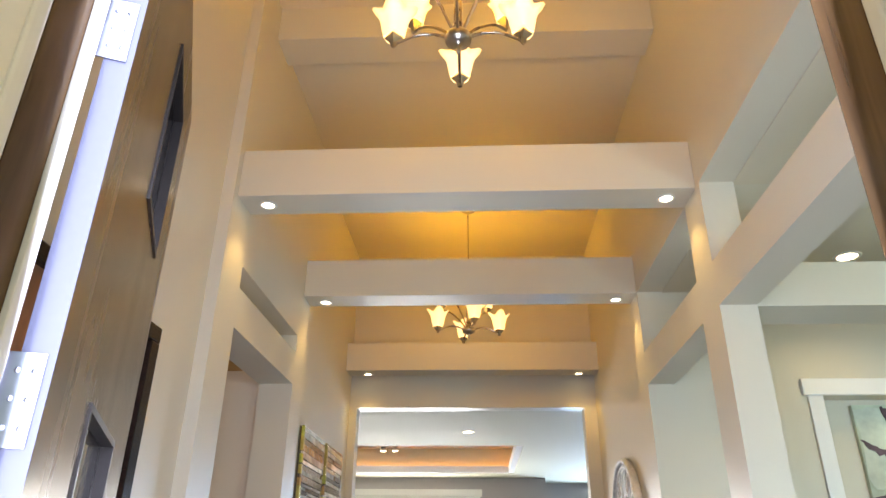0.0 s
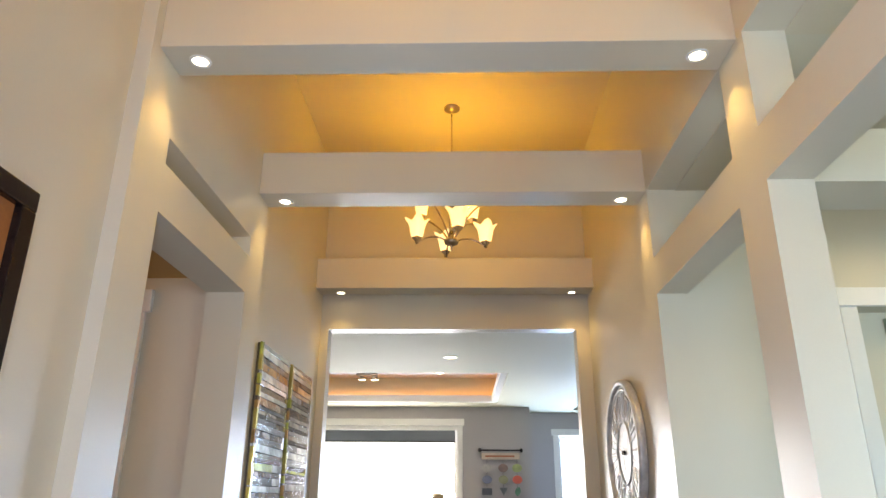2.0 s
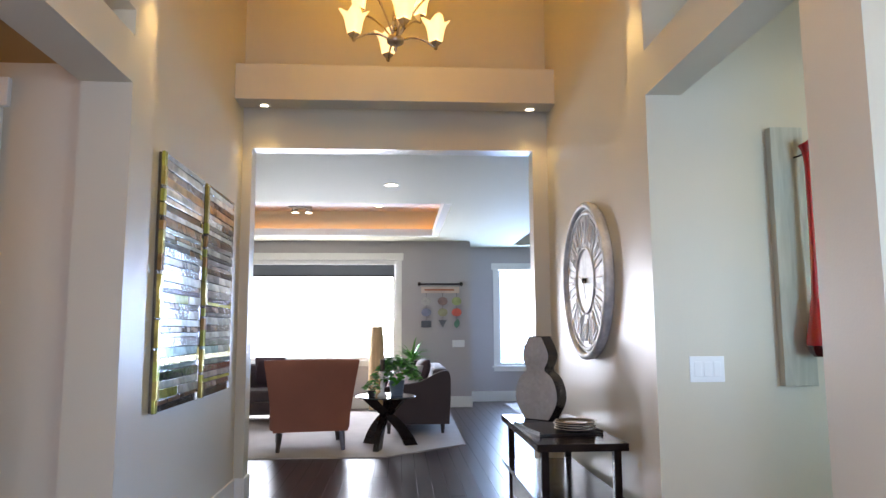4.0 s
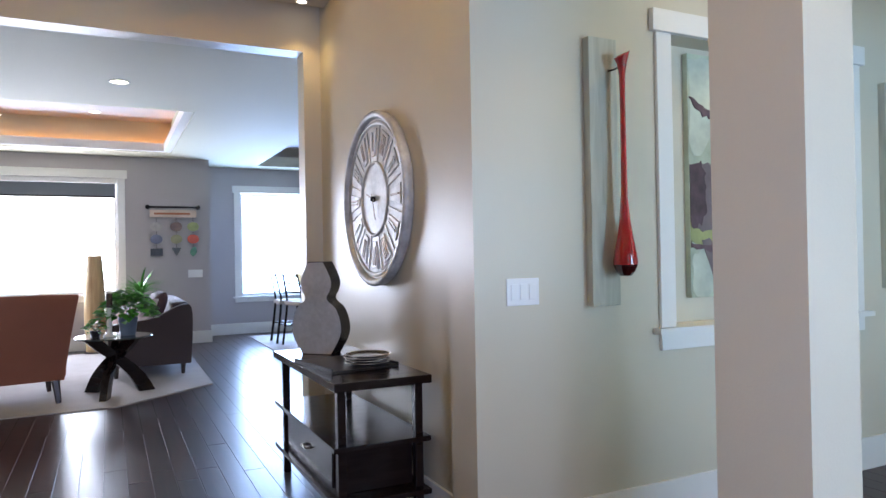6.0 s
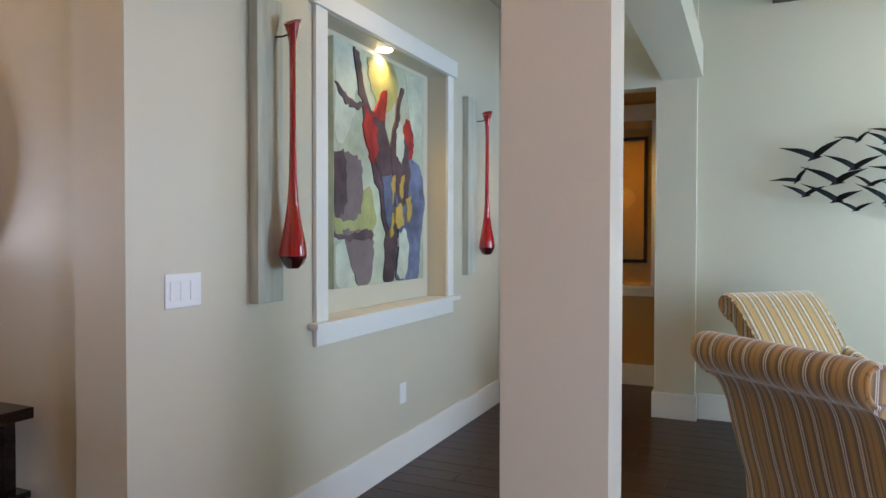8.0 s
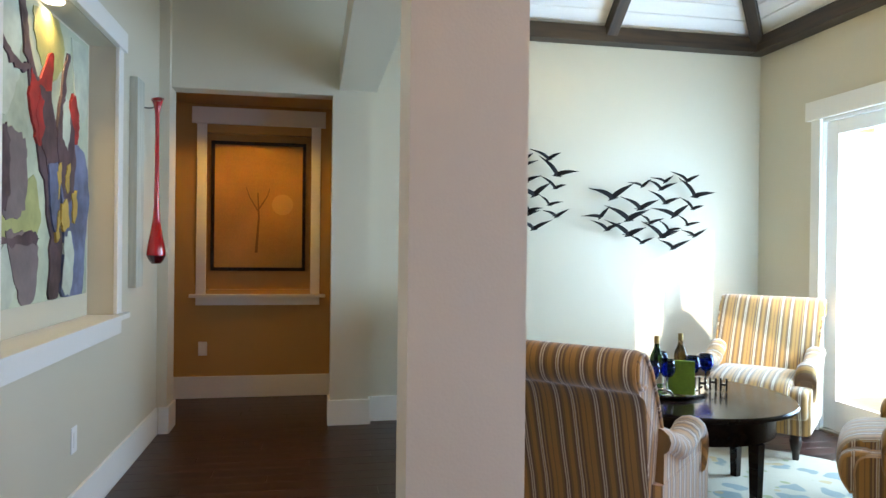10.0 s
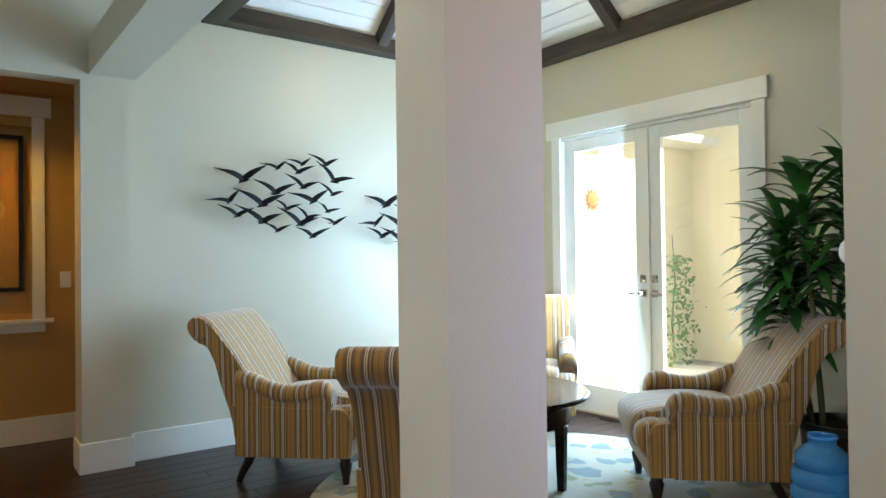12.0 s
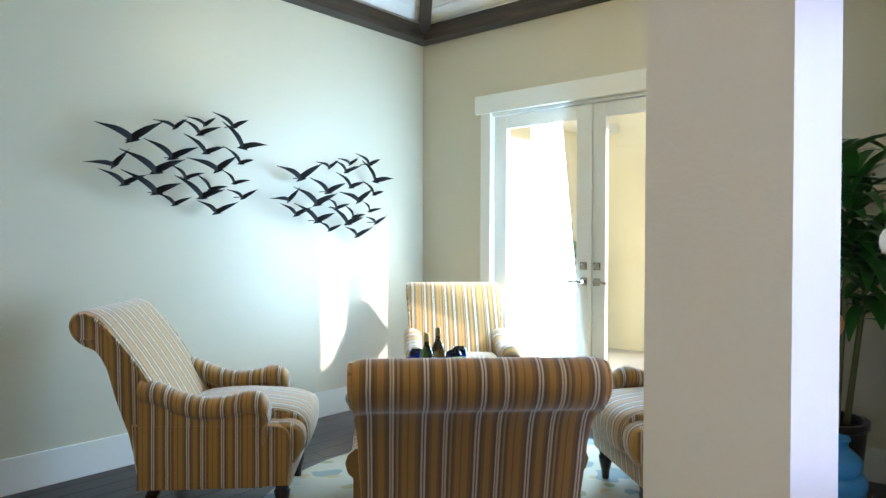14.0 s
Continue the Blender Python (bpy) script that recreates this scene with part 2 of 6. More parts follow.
# ---- plan (metres) ----
LW, RW = -1.19, 1.32          # recessed wall faces of the hall
LP, RP = -1.125, 1.27         # proud faces of its posts
RB = 1.443                    # room side of the right-hand posts
Y0, Y1 = 3.117, 3.378         # first row of posts
Y2, Y2B = 4.635, 4.87         # second row
YP, YPB = 7.03, 7.20          # wall of the wide opening to the great room
HEAD, HEADTOP, SOFFIT = 2.44, 2.66, 3.10
HC = 4.48                     # hall ceiling
EX = 4.95                     # birds' wall
SY = -0.07                    # wall of the French doors
FY = 0.72                     # front wall

# ---- the large structure ----
setting("floor", JOINT, [(-5.2, 7.2, FY - 0.14, 14.6, -0.12, -0.012), (RP, 7.2, SY - 0.18, FY - 0.14, -0.12, -0.012)], "dark hand-scraped hardwood floor", "floor")
setting("ground", GROUND, [(-300, 300, -300, 300, -0.5, -0.3)], "dry grassy ground round the house", "ground")
setting("pavement", CONCRETE, [(-1.19, RP - 0.002, -6, FY - 0.142, -0.28, -0.03), (RP - 0.002, 8, -6, SY - 0.182, -0.28, -0.03)], "pale concrete porch and patio slab", "pavement")

setting("wall_hall_left", PAINT, [
    (LW - 0.16, LW, FY, Y0 - 0.005, 0, 4.95),
    (LP - 0.23, LP, Y0 - 0.005, Y1 + 0.006, 0, 4.95),
    (LP - 0.23, LP, 4.587, Y2B, 0, 4.95),
    (LP - 0.23, LP, Y1 + 0.006, 4.587, HEAD, HEADTOP),
    (LP - 0.23, LP, Y1 + 0.006, 4.587, 2.785, 4.95),
    (LW - 0.16, LW, Y2B, YP, 0, 4.95)], "greige painted hall wall with an opening and slot above", "wall")
setting("wall_hall_right", PAINT, [
    (RP, RB, FY, 1.28, 0, 4.95),
    (RP, RB, 1.28, Y0, HEAD, HEADTOP),
    (RP, RB, 1.28, Y0, SOFFIT, 4.95),
    (RP, RB, Y0, Y1, 0, 4.95),
    (RP, RB, Y1, Y2, HEAD, HEADTOP),
    (RP, RB, Y1, Y2, SOFFIT, 4.95),
    (RP, RB, Y2, Y2B, 0, 4.95),
    (RW, RB, Y2B, YP, 0, 4.95)], "greige painted post-and-beam hall wall with open transoms", "wall")
setting("wall_portal", PAINT, [
    (-6.0, LP + 0.01, YP, YPB, 0, 4.95),
    (1.194, 7.3, YP, YPB, 0, 4.95),
    (LP + 0.01, 1.194, YP, YPB, 2.795, 4.95)], "greige painted wall round the wide opening", "wall")
for name, y in (("beam_1", 3.17), ("beam_2", 4.652), ("beam_3", 6.71)):
    tagged(boxes(name, PAINT, [(LP if y < 6 else LW, RP if y < 6 else RW, y, y + 0.215, SOFFIT, 3.385)], 0.004), "greige painted cross beam with two recessed downlights", "beam", kind="structure")
tagged(boxes("beam_4", PAINT, [(LW, RP, 3.42, 3.67, 4.40, 4.95)], 0.004), "greige painted upper cross beam under the hall ceiling", "beam", kind="structure")
setting("ceiling_hall", HALLCEIL, [(LW - 0.2, RB + 0.1, 3.67, YP, HC, HC + 0.12), (LW - 0.2, RB + 0.1, FY - 0.14, 3.42, 4.66, 4.8)], "matt painted hall ceiling", "ceiling")
# front wall with the entrance
setting("wall_front", PAINT, [
    (-4.6, -0.41, FY - 0.14, FY, 0, 4.95), (0.63, RP, FY - 0.14, FY, 0, 4.95), (-0.41, 0.63, FY - 0.14, FY, 2.52, 4.95),
    # last row: unseen porch side wall, added to keep sun off the door
    (-1.35, -1.19, -0.6, FY - 0.14, -0.03, 4.95)], "painted front wall round the entrance, plus an added unseen porch wall", "wall")

# corridor by the niche wall, sitting room
setting("wall_niche", PAINT, [
    (RB, 2.375, Y2, Y2 + 0.20, 0, 4.0), (3.765, 4.80, Y2, Y2 + 0.20, 0, 4.0),
    (2.375, 3.765, Y2, Y2 + 0.20, 0, 0.92), (2.375, 3.765, Y2, Y2 + 0.20, 2.36, 4.0),
    (2.375, 3.765, Y2 + 0.13, Y2 + 0.20, 0.92, 2.36)], "greige painted wall with a picture niche", "wall")
setting("wall_cross", PAINT, [
    (4.80, 5.02, 4.565, Y2 + 0.2, 0, 4.0), (4.86, 5.02, 3.455, 4.565, 2.40, 4.0), (4.86, 5.09, 3.175, 3.455, 0, 4.0),
    (EX, EX + 0.14, SY, 3.175, 0, 4.0)], "greige painted wall with a cased opening and a pier", "wall")
setting("header_beam", PAINT, [(RB, 4.86, Y0 + 0.02, Y1 + 0.03, HEAD, HEADTOP), (RB, 4.86, Y0 + 0.02, Y1 + 0.03, 3.095, 4.0)], "greige painted header between post and pier", "beam")
setting("ceiling_corridor", HALLCEIL, [(RB, 4.8, Y1 + 0.03, Y2, 3.095, 3.2), (4.8, 4.86, Y1 + 0.03, 4.565, 3.095, 3.2)], "matt painted corridor ceiling", "ceiling")
setting("wall_south", PAINT, [
    (RP, 2.53, SY - 0.18, SY, 0, 4.0), (4.245, EX + 0.14, SY - 0.18, SY, 0, 4.0), (2.53, 4.245, SY - 0.18, SY, 2.27, 4.0),
    (RP, RB, SY, FY, 0, 4.0)], "greige painted wall round the French doors", "wall")
# alcove behind the opening
# ochre here includes the orange lamplight of the alcove
setting("wall_alcove", OCHRE, [
    (5.9, 6.06, 2.8, 3.58, 0, 2.8), (5.9, 6.06, 4.50, 5.4, 0, 2.8), (5.9, 6.06, 3.58, 4.50, 0, 0.92), (5.9, 6.06, 3.58, 4.50, 2.26, 2.8),
    (6.0, 6.06, 3.58, 4.50, 0.92, 2.26), (5.02, 5.9, 5.3, 5.4, 0, 2.8), (5.09, 5.9, 2.8, 2.9, 0, 2.8)], "ochre alcove wall, lamplight in its colour, with a picture niche", "wall")
setting("ceiling_alcove", OCHRE, [(4.98, 6.06, 2.8, 5.4, 2.5, 2.62)], "low painted alcove ceiling", "ceiling")
# passage behind the left opening
setting("wall_passage", PAINT, [
    (-4.6, LP - 0.23, 4.66, 4.8, 0, 2.8), (-4.6, LP - 0.23, 3.1, 3.24, 0, 2.8), (-4.6, -4.46, 3.24, 4.66, 0, 2.8)], "beige painted side passage wall", "wall")
setting("ceiling_passage", OCHRE, [(-4.6, LP - 0.23, 3.24, 4.66, 2.55, 2.65)], "painted passage ceiling", "ceiling")

# great room
setting("wall_great_north", GREY_PAINT, [
    (-6.0, -2.85, 13.24, 13.42, 0, 3.4), (0.03, 1.32, 13.24, 13.42, 0, 3.4), (-2.85, 0.03, 13.24, 13.42, 0, 0.80), (-2.85, 0.03, 13.24, 13.42, 2.50, 3.4),
    (1.18, 1.32, 13.42, 14.11, 0, 3.4)], "grey painted great room wall with a wide window", "wall")
setting("wall_nook_north", GREY_PAINT, [
    (1.18, 1.93, 14.11, 14.27, 0, 3.4), (3.65, 7.3, 14.11, 14.27, 0, 3.4), (1.93, 3.65, 14.11, 14.27, 0, 0.64), (1.93, 3.65, 14.11, 14.27, 2.46, 3.4),
    (7.14, 7.3, YPB, 14.11, 0, 3.4), (-6.0, -5.84, YPB, 13.24, 0, 3.4)], "grey painted nook wall with a tall window", "wall")
TX, TY0, TY1 = 0.73, 9.65, 12.7
setting("ceiling_great", CEIL, [
    (TX, 2.15, YPB, 14.2, 2.83, 3.0), (2.15, 7.3, YPB, 10.2, 2.83, 3.0), (2.15, 7.3, 13.7, 14.2, 2.83, 3.0), (5.2, 7.3, 10.2, 13.7, 2.83, 3.0),
    (-6.0, TX, YPB, TY0, 2.83, 3.0), (-6.0, TX, TY1, 13.3, 2.83, 3.0), (-6.0, -4.2, TY0, TY1, 2.83, 3.0),
    (TX, TX + 0.02, TY0, TY1, 3.0, 3.26), (-4.22, -4.2, TY0, TY1, 3.0, 3.26), (-4.2, TX, TY1, TY1 + 0.02, 3.0, 3.26), (-4.2, TX, TY0 - 0.02, TY0, 3.0, 3.26)], "painted tray ceiling of the great room", "ceiling")
setting("ceiling_great_tray", GREY_PAINT, [(-4.3, TX + 0.1, TY0 - 0.1, TY1 + 0.1, 3.26, 3.34)], "taupe painted panel of the tray ceiling", "ceiling")
setting("ceiling_nook_tray", GREY_PAINT, [(2.13, 5.22, 10.18, 13.72, 3.16, 3.25)], "taupe painted panel of the nook ceiling", "ceiling")
cove = boxes("cove_light", COVE, [(-4.1, TX - 0.07, TY1 - 0.05, TY1 - 0.03, 2.90, 2.925), (TX - 0.05, TX - 0.03, TY0 + 0.1, TY1 - 0.07, 2.90, 2.925)])
tagged(cove, "thin amber cove light along the tray ceiling", "light")
setting("tray_ledge", TRIM, [(-4.2, TX - 0.1, TY1 - 0.1, TY1 - 0.002, 2.84, 2.875), (TX - 0.1, TX - 0.002, TY0, TY1 - 0.002, 2.84, 2.875),
                               (-4.2, TX - 0.1, TY1 - 0.1, TY1 - 0.085, 2.8755, 2.955), (TX - 0.1, TX - 0.085, TY0, TY1 - 0.1, 2.8755, 2.955)], "cream painted ledge of the tray ceiling", "trim")

# ---- trim ----


def skirting(rows, h=0.185, d=0.016):
    """Baseboards: (x0, y0, x1, y1, side) along a wall; side is the way the board stands out."""
    out = []
    for x0, y0, x1, y1, sx, sy in rows:
        out.append((min(x0, x1, x0 + sx * d), max(x0, x1, x0 + sx * d), min(y0, y1, y0 + sy * d), max(y0, y1, y0 + sy * d), 0.0, h))
    return out


for row in skirting([
        (LW, FY, LW, Y0 - 0.006, 1, 0), (LP, Y0 - 0.004, LP, Y1 + 0.005, 1, 0), (LP, 4.588, LP, Y2B, 1, 0), (LW, Y2B + 0.002, LW, YP - 0.02, 1, 0),
        (LW, YP, LP + 0.01, YP, 0, -1), (LP + 0.01, YP - 0.015, LP + 0.01, YPB + 0.015, 1, 0),
        (RP, Y2 - 0.014, RP, Y2B + 0.014, -1, 0), (RW, Y2B + 0.016, RW, YP - 0.018, -1, 0), (RP, Y0 - 0.01, RP, Y1 + 0.01, -1, 0), (RP, FY, RP, 1.27, -1, 0),
        (RP + 0.002, Y2, 4.786, Y2, 0, -1), (4.80, 4.55, 4.80, Y2 - 0.018, -1, 0), (4.786, 4.565, 5.03, 4.565, 0, -1),
        (4.86, 3.16, 4.86, 3.47, -1, 0), (4.86, 3.175, EX - 0.002, 3.175, 0, -1), (4.86, 3.455, 5.08, 3.455, 0, 1), (EX, SY + 0.018, EX, 3.155, -1, 0),
        (4.33, SY, EX, SY, 0, 1), (RB, SY, 2.43, SY, 0, 1), (RB, SY + 0.018, RB, 1.27, 1, 0), (RP, 1.28, RB, 1.28, 0, 1),
        (5.9, 2.91, 5.9, 5.29, -1, 0), (-4.45, 4.66, LP - 0.231, 4.66, 0, -1),
        (0.0, 13.24, 1.32, 13.24, 0, -1), (-5.8, 13.24, 0.0, 13.24, 0, -1), (1.32, 13.225, 1.32, 14.09, 1, 0), (1.338, 14.11, 7.1, 14.11, 0, -1), (1.21, YPB, 7.1, YPB, 0, 1),
        (1.194, YP - 0.01, 1.194, YPB + 0.01, -1, 0)]):
    b = boxes("baseboard", TRIM, [row], 0.004)
    tagged(b, "white painted tall baseboard", "baseboard", kind="structure")

# niche casings, one round the large painting and one in the alcove
NICHE = thing("picture_niche", (0, 0, 0), "white painted craftsman casing round a wall niche", "niche")
boxes("head", TRIM, [(2.255, 3.885, Y2 - 0.034, Y2 - 0.002, 2.36, 2.468)], 0.004, NICHE)
boxes("jamb", TRIM, [(2.285, 2.38, Y2 - 0.022, Y2 - 0.002, 0.925, 2.359)], 0.003, NICHE)
boxes("jamb", TRIM, [(3.76, 3.85, Y2 - 0.022, Y2 - 0.002, 0.925, 2.359)], 0.003, NICHE)
boxes("sill", TRIM, [(2.245, 3.895, Y2 - 0.055, Y2 - 0.002, 0.897, 0.924), (2.378, 3.762, Y2 - 0.002, Y2 + 0.128, 0.921, 0.9245)], 0.0, NICHE)
boxes("apron", TRIM, [(2.285, 3.85, Y2 - 0.022, Y2 - 0.002, 0.815, 0.896)], 0.003, NICHE)
ALC = thing("picture_niche", (0, 0, 0), "cream painted casing round the alcove niche", "niche")
boxes("head", TRIM, [(5.868, 5.898, 3.49, 4.60, 2.33, 2.47)], 0.004, ALC)
boxes("jamb", TRIM, [(5.878, 5.898, 3.53, 3.61, 0.885, 2.329)], 0.003, ALC)
boxes("jamb", TRIM, [(5.878, 5.898, 4.48, 4.56, 0.885, 2.329)], 0.003, ALC)
boxes("sill", TRIM, [(5.85, 5.898, 3.48, 4.61, 0.855, 0.884)], 0.003, ALC)
boxes("apron", TRIM, [(5.878, 5.898, 3.53, 4.56, 0.79, 0.854)], 0.003, ALC)
PCA = thing("door_casing", (0, 0, 0), "white painted door casing in the side passage", "casing")
boxes("jamb", TRIM, [(-1.84, -1.72, 4.632, 4.658, 0, 2.335)], 0.004, PCA)
boxes("head", TRIM, [(-2.95, -1.69, 4.624, 4.658, 2.336, 2.47)], 0.004, PCA)
boxes("door_leaf", BEAMWOOD, [(-2.70, -1.841, 4.644, 4.658, 0, 2.335)], 0.0, PCA, "dark stained wooden door leaf")

# ---- sitting room roof: boarded hip with dark beams ----
WX0, WX1, WY0, WY1, WZ = 2.15, EX, SY, 2.70, 2.95
APEX = Vector(((WX0 + WX1) / 2, (WY0 + WY1) / 2, 4.15))
setting("ceiling_sitting_soffit", HALLCEIL, [(RB, EX, WY1 + 0.03, Y0 + 0.02, 3.095, 3.2), (RB, WX0 - 0.03, SY, WY1 + 0.03, 3.095, 3.2), (WX0 - 0.03, EX, WY1, WY1 + 0.03, 2.97, 3.2), (WX0 - 0.03, WX0, SY, WY1, 2.97, 3.2)], "matt painted soffit of the sitting room", "ceiling")


def hip_boards():
    """White tongue-and-groove boards on the four slopes, laid level, with open joints."""
    bm = bmesh.new()
    corners = [Vector((WX0, WY0, WZ + 0.045)), Vector((WX1, WY0, WZ + 0.045)), Vector((WX1, WY1, WZ + 0.045)), Vector((WX0, WY1, WZ + 0.045))]
    for i in range(4):
        a, b = corners[i], corners[(i + 1) % 4]
        rows = 15
        for k in range(rows):
            f0, f1 = k / rows, (k + 1) / rows - 0.006
            q = [a.lerp(APEX, f0), b.lerp(APEX, f0), b.lerp(APEX, f1), a.lerp(APEX, f1)]
            low = [bm.verts.new(v) for v in q]
            high = [bm.verts.new(v + Vector((0, 0, 0.03))) for v in q]
            bm.faces.new(low)
            bm.faces.new(list(reversed(high)))
            for j in range(4):
                bm.faces.new((low[j], high[j], high[(j + 1) % 4], low[(j + 1) % 4]))
        q = [bm.verts.new(v + Vector((0, 0, 0.035))) for v in (a, b, APEX)]
        bm.faces.new(q)
    bmesh.ops.recalc_face_normals(bm, faces=bm.faces)
    return bm


tagged(part("ceiling_sitting", hip_boards(), WHITEBOARD), "white painted boarded hip ceiling", "ceiling", kind="structure")


def timber(a, b, w, h, name, parent):
    """A squared timber from a to b."""
    a, b = Vector(a), Vector(b)
    bm = bmesh.new()
    add_box(bm, 0, (b - a).length, -w / 2, w / 2, -h / 2, h / 2, 0.006)
    ob = part(name, bm, BEAMWOOD, parent)
    ob.matrix_basis = Matrix.Translation(a) @ (b - a).to_track_quat("X", "Z").to_matrix().to_4x4()
    return ob


HIP = thing("ceiling_timber_frame", (0, 0, 0), "dark stained timber beams on a white boarded ceiling", "ceiling beams")
e = 0.065
timber((WX0, WY0 + e, WZ + 0.03), (WX1, WY0 + e, WZ + 0.03), 0.13, 0.12, "plate_beam", HIP)
timber((WX0, WY1 - e, WZ + 0.03), (WX1, WY1 - e, WZ + 0.03), 0.13, 0.12, "plate_beam", HIP)
timber((WX1 - e, WY0 + 0.13, WZ + 0.031), (WX1 - e, WY1 - 0.13, WZ + 0.031), 0.13, 0.12, "plate_beam", HIP)
timber((WX0 + e, WY0 + 0.13, WZ + 0.031), (WX0 + e, WY1 - 0.13, WZ + 0.031), 0.13, 0.12, "plate_beam", HIP)
top = APEX + Vector((0, 0, -0.06))
for x, y in ((WX0 + e, WY0 + e), (WX1 - e, WY0 + e), (WX1 - e, WY1 - e), (WX0 + e, WY1 - e), (APEX.x, WY0 + e), (APEX.x, WY1 - e), (WX0 + e, APEX.y), (WX1 - e, APEX.y)):
    timber((x, y, WZ + 0.03), top, 0.09, 0.10, "rafter", HIP)
bm = bmesh.new()
lathe(bm, [(0, -0.12), (0.13, -0.10), (0.14, 0.0), (0.10, 0.08), (0, 0.08)], 8, tuple(top))
part("boss", bm, BEAMWOOD, HIP)

# ---- French doors ----
FD = thing("french_doors", (0, 0, 0), "white painted glazed French doors, closed", "double door")
FD["kind"] = "structure"
boxes("head_casing", TRIM, [(2.435, 4.37, SY + 0.002, SY + 0.036, 2.275, 2.415)], 0.004, FD)
boxes("side_casing", TRIM, [(2.46, 2.55, SY + 0.002, SY + 0.024, 0.0, 2.274)], 0.003, FD)
boxes("side_casing", TRIM, [(4.225, 4.32, SY + 0.002, SY + 0.024, 0.0, 2.274)], 0.003, FD)
boxes("threshold", NICKEL, [(2.54, 4.235, SY - 0.17, SY, -0.01, 0.02)], 0.004, FD)
boxes("door_frame", TRIM, [(2.532, 2.552, SY - 0.15, SY - 0.001, 0.02, 2.268), (4.223, 4.243, SY - 0.15, SY - 0.001, 0.02, 2.268), (2.552, 4.223, SY - 0.15, SY - 0.001, 2.25, 2.268)], 0.0, FD)


def french_leaf(x0, x1, handle_x):
    bm = bmesh.new()
    y0, y1, st = SY - 0.075, SY - 0.03, 0.112
    for r in ((x0, x0 + st, 0.025, 2.248), (x1 - st, x1, 0.025, 2.248), (x0 + st, x1 - st, 0.025, 0.24), (x0 + st, x1 - st, 2.15, 2.248)):
        add_box(bm, r[0], r[1], y0, y1, r[2], r[3], 0.004)
    leaf = part("leaf", bm, TRIM, FD)
    pane = boxes("pane", CLEAR, [(x0 + st - 0.01, x1 - st + 0.01, SY - 0.057, SY - 0.051, 0.23, 2.16)], 0, leaf)
    pane.visible_shadow = False
    bm = bmesh.new()
    for z in (1.0, 1.11):
        add_box(bm, handle_x - 0.027, handle_x + 0.027, y1, y1 + 0.010, z - 0.027, z + 0.027, 0.006)
    tube(bm, [(handle_x, y1, 1.0), (handle_x, y1 + 0.05, 1.0)], 0.011)
    d = -0.1 if handle_x > (x0 + x1) / 2 else 0.1
    tube(bm, [(handle_x, y1 + 0.05, 1.0), (handle_x + d * 0.5, y1 + 0.055, 1.003), (handle_x + d, y1 + 0.05, 0.995)], 0.010)
    lathe(bm, [(0, 0), (0.018, 0.0), (0.018, 0.012), (0, 0.014)], 12, (handle_x, y1 + 0.012, 1.11))
    part("handle", bm, NICKEL, leaf, "satin nickel lever handle")


french_leaf(2.554, 3.386, 3.335)
french_leaf(3.389, 4.221, 3.44)
boxes("astragal", TRIM, [(3.372, 3.402, SY - 0.03, SY - 0.018, 0.03, 2.245)], 0.003, FD)

# ---- great room windows ----


def window(name, x0, x1, y, z0, z1, mullions, label):
    w = thing(name, (0, 0, 0), label, "window")
    w["kind"] = "structure"
    boxes("casing_head", TRIM, [(x0 - 0.13, x1 + 0.13, y - 0.036, y - 0.002, z1, z1 + 0.12)], 0.004, w)
    boxes("casing_side", TRIM, [(x0 - 0.10, x0, y - 0.024, y - 0.002, z0, z1 - 0.001)], 0.003, w)
    boxes("casing_side", TRIM, [(x1, x1 + 0.10, y - 0.024, y - 0.002, z0, z1 - 0.001)], 0.003, w)
    boxes("window_sill", TRIM, [(x0 - 0.13, x1 + 0.13, y - 0.055, y - 0.002, z0 - 0.03, z0 - 0.001), (x0 - 0.1, x1 + 0.1, y - 0.024, y - 0.002, z0 - 0.10, z0 - 0.031)], 0.003, w)
    rows = [(x0, x0 + 0.05, y + 0.08, y + 0.13, z0, z1), (x1 - 0.05, x1, y + 0.08, y + 0.13, z0, z1), (x0 + 0.05, x1 - 0.05, y + 0.08, y + 0.13, z0, z0 + 0.05), (x0 + 0.05, x1 - 0.05, y + 0.08, y + 0.13, z1 - 0.05, z1)]
    for m in mullions:
        rows.append((m - 0.025, m + 0.025, y + 0.081, y + 0.129, z0 + 0.05, z1 - 0.05))
    boxes("window_frame", TRIM, rows, 0, w)
    edges = [x0 + 0.05, *mullions, x1 - 0.05]
    for a, b in zip(edges, edges[1:]):
        p = boxes("pane", CLEAR, [(a, b, y + 0.101, y + 0.107, z0 + 0.05, z1 - 0.05)], 0, w)
        p.visible_shadow = False
    return w


window("window_1", -2.85, 0.03, 13.24, 0.80, 2.50, [], "wide white framed picture window")
window("window_2", 1.93, 3.65, 14.11, 0.64, 2.41, [], "tall white framed nook window")
SHADE_M = material("grey_roller_shade", (0.16, 0.18, 0.20), 0.8, var=0.1, scale=5, bump=0.3, fine=160)
SH = thing("roller_shade", (0, 0, 0), "grey roller shade, nearly raised, under a valance", "window shade")
boxes("valance", TRIM, [(-2.84, 0.02, 13.245, 13.30, 2.425, 2.498)], 0.004, SH)
boxes("fabric", SHADE_M, [(-2.82, 0.0, 13.27, 13.275, 2.24, 2.424)], 0, SH)
boxes("bottom_bar", IRON, [(-2.82, 0.0, 13.262, 13.283, 2.215, 2.2395)], 0.004, SH)
# emissive sheet, added so that the windows look blown out with daylight
OUT = glow("glowing_daylight_backdrop", (0.93, 0.97, 1.0), 2.2)
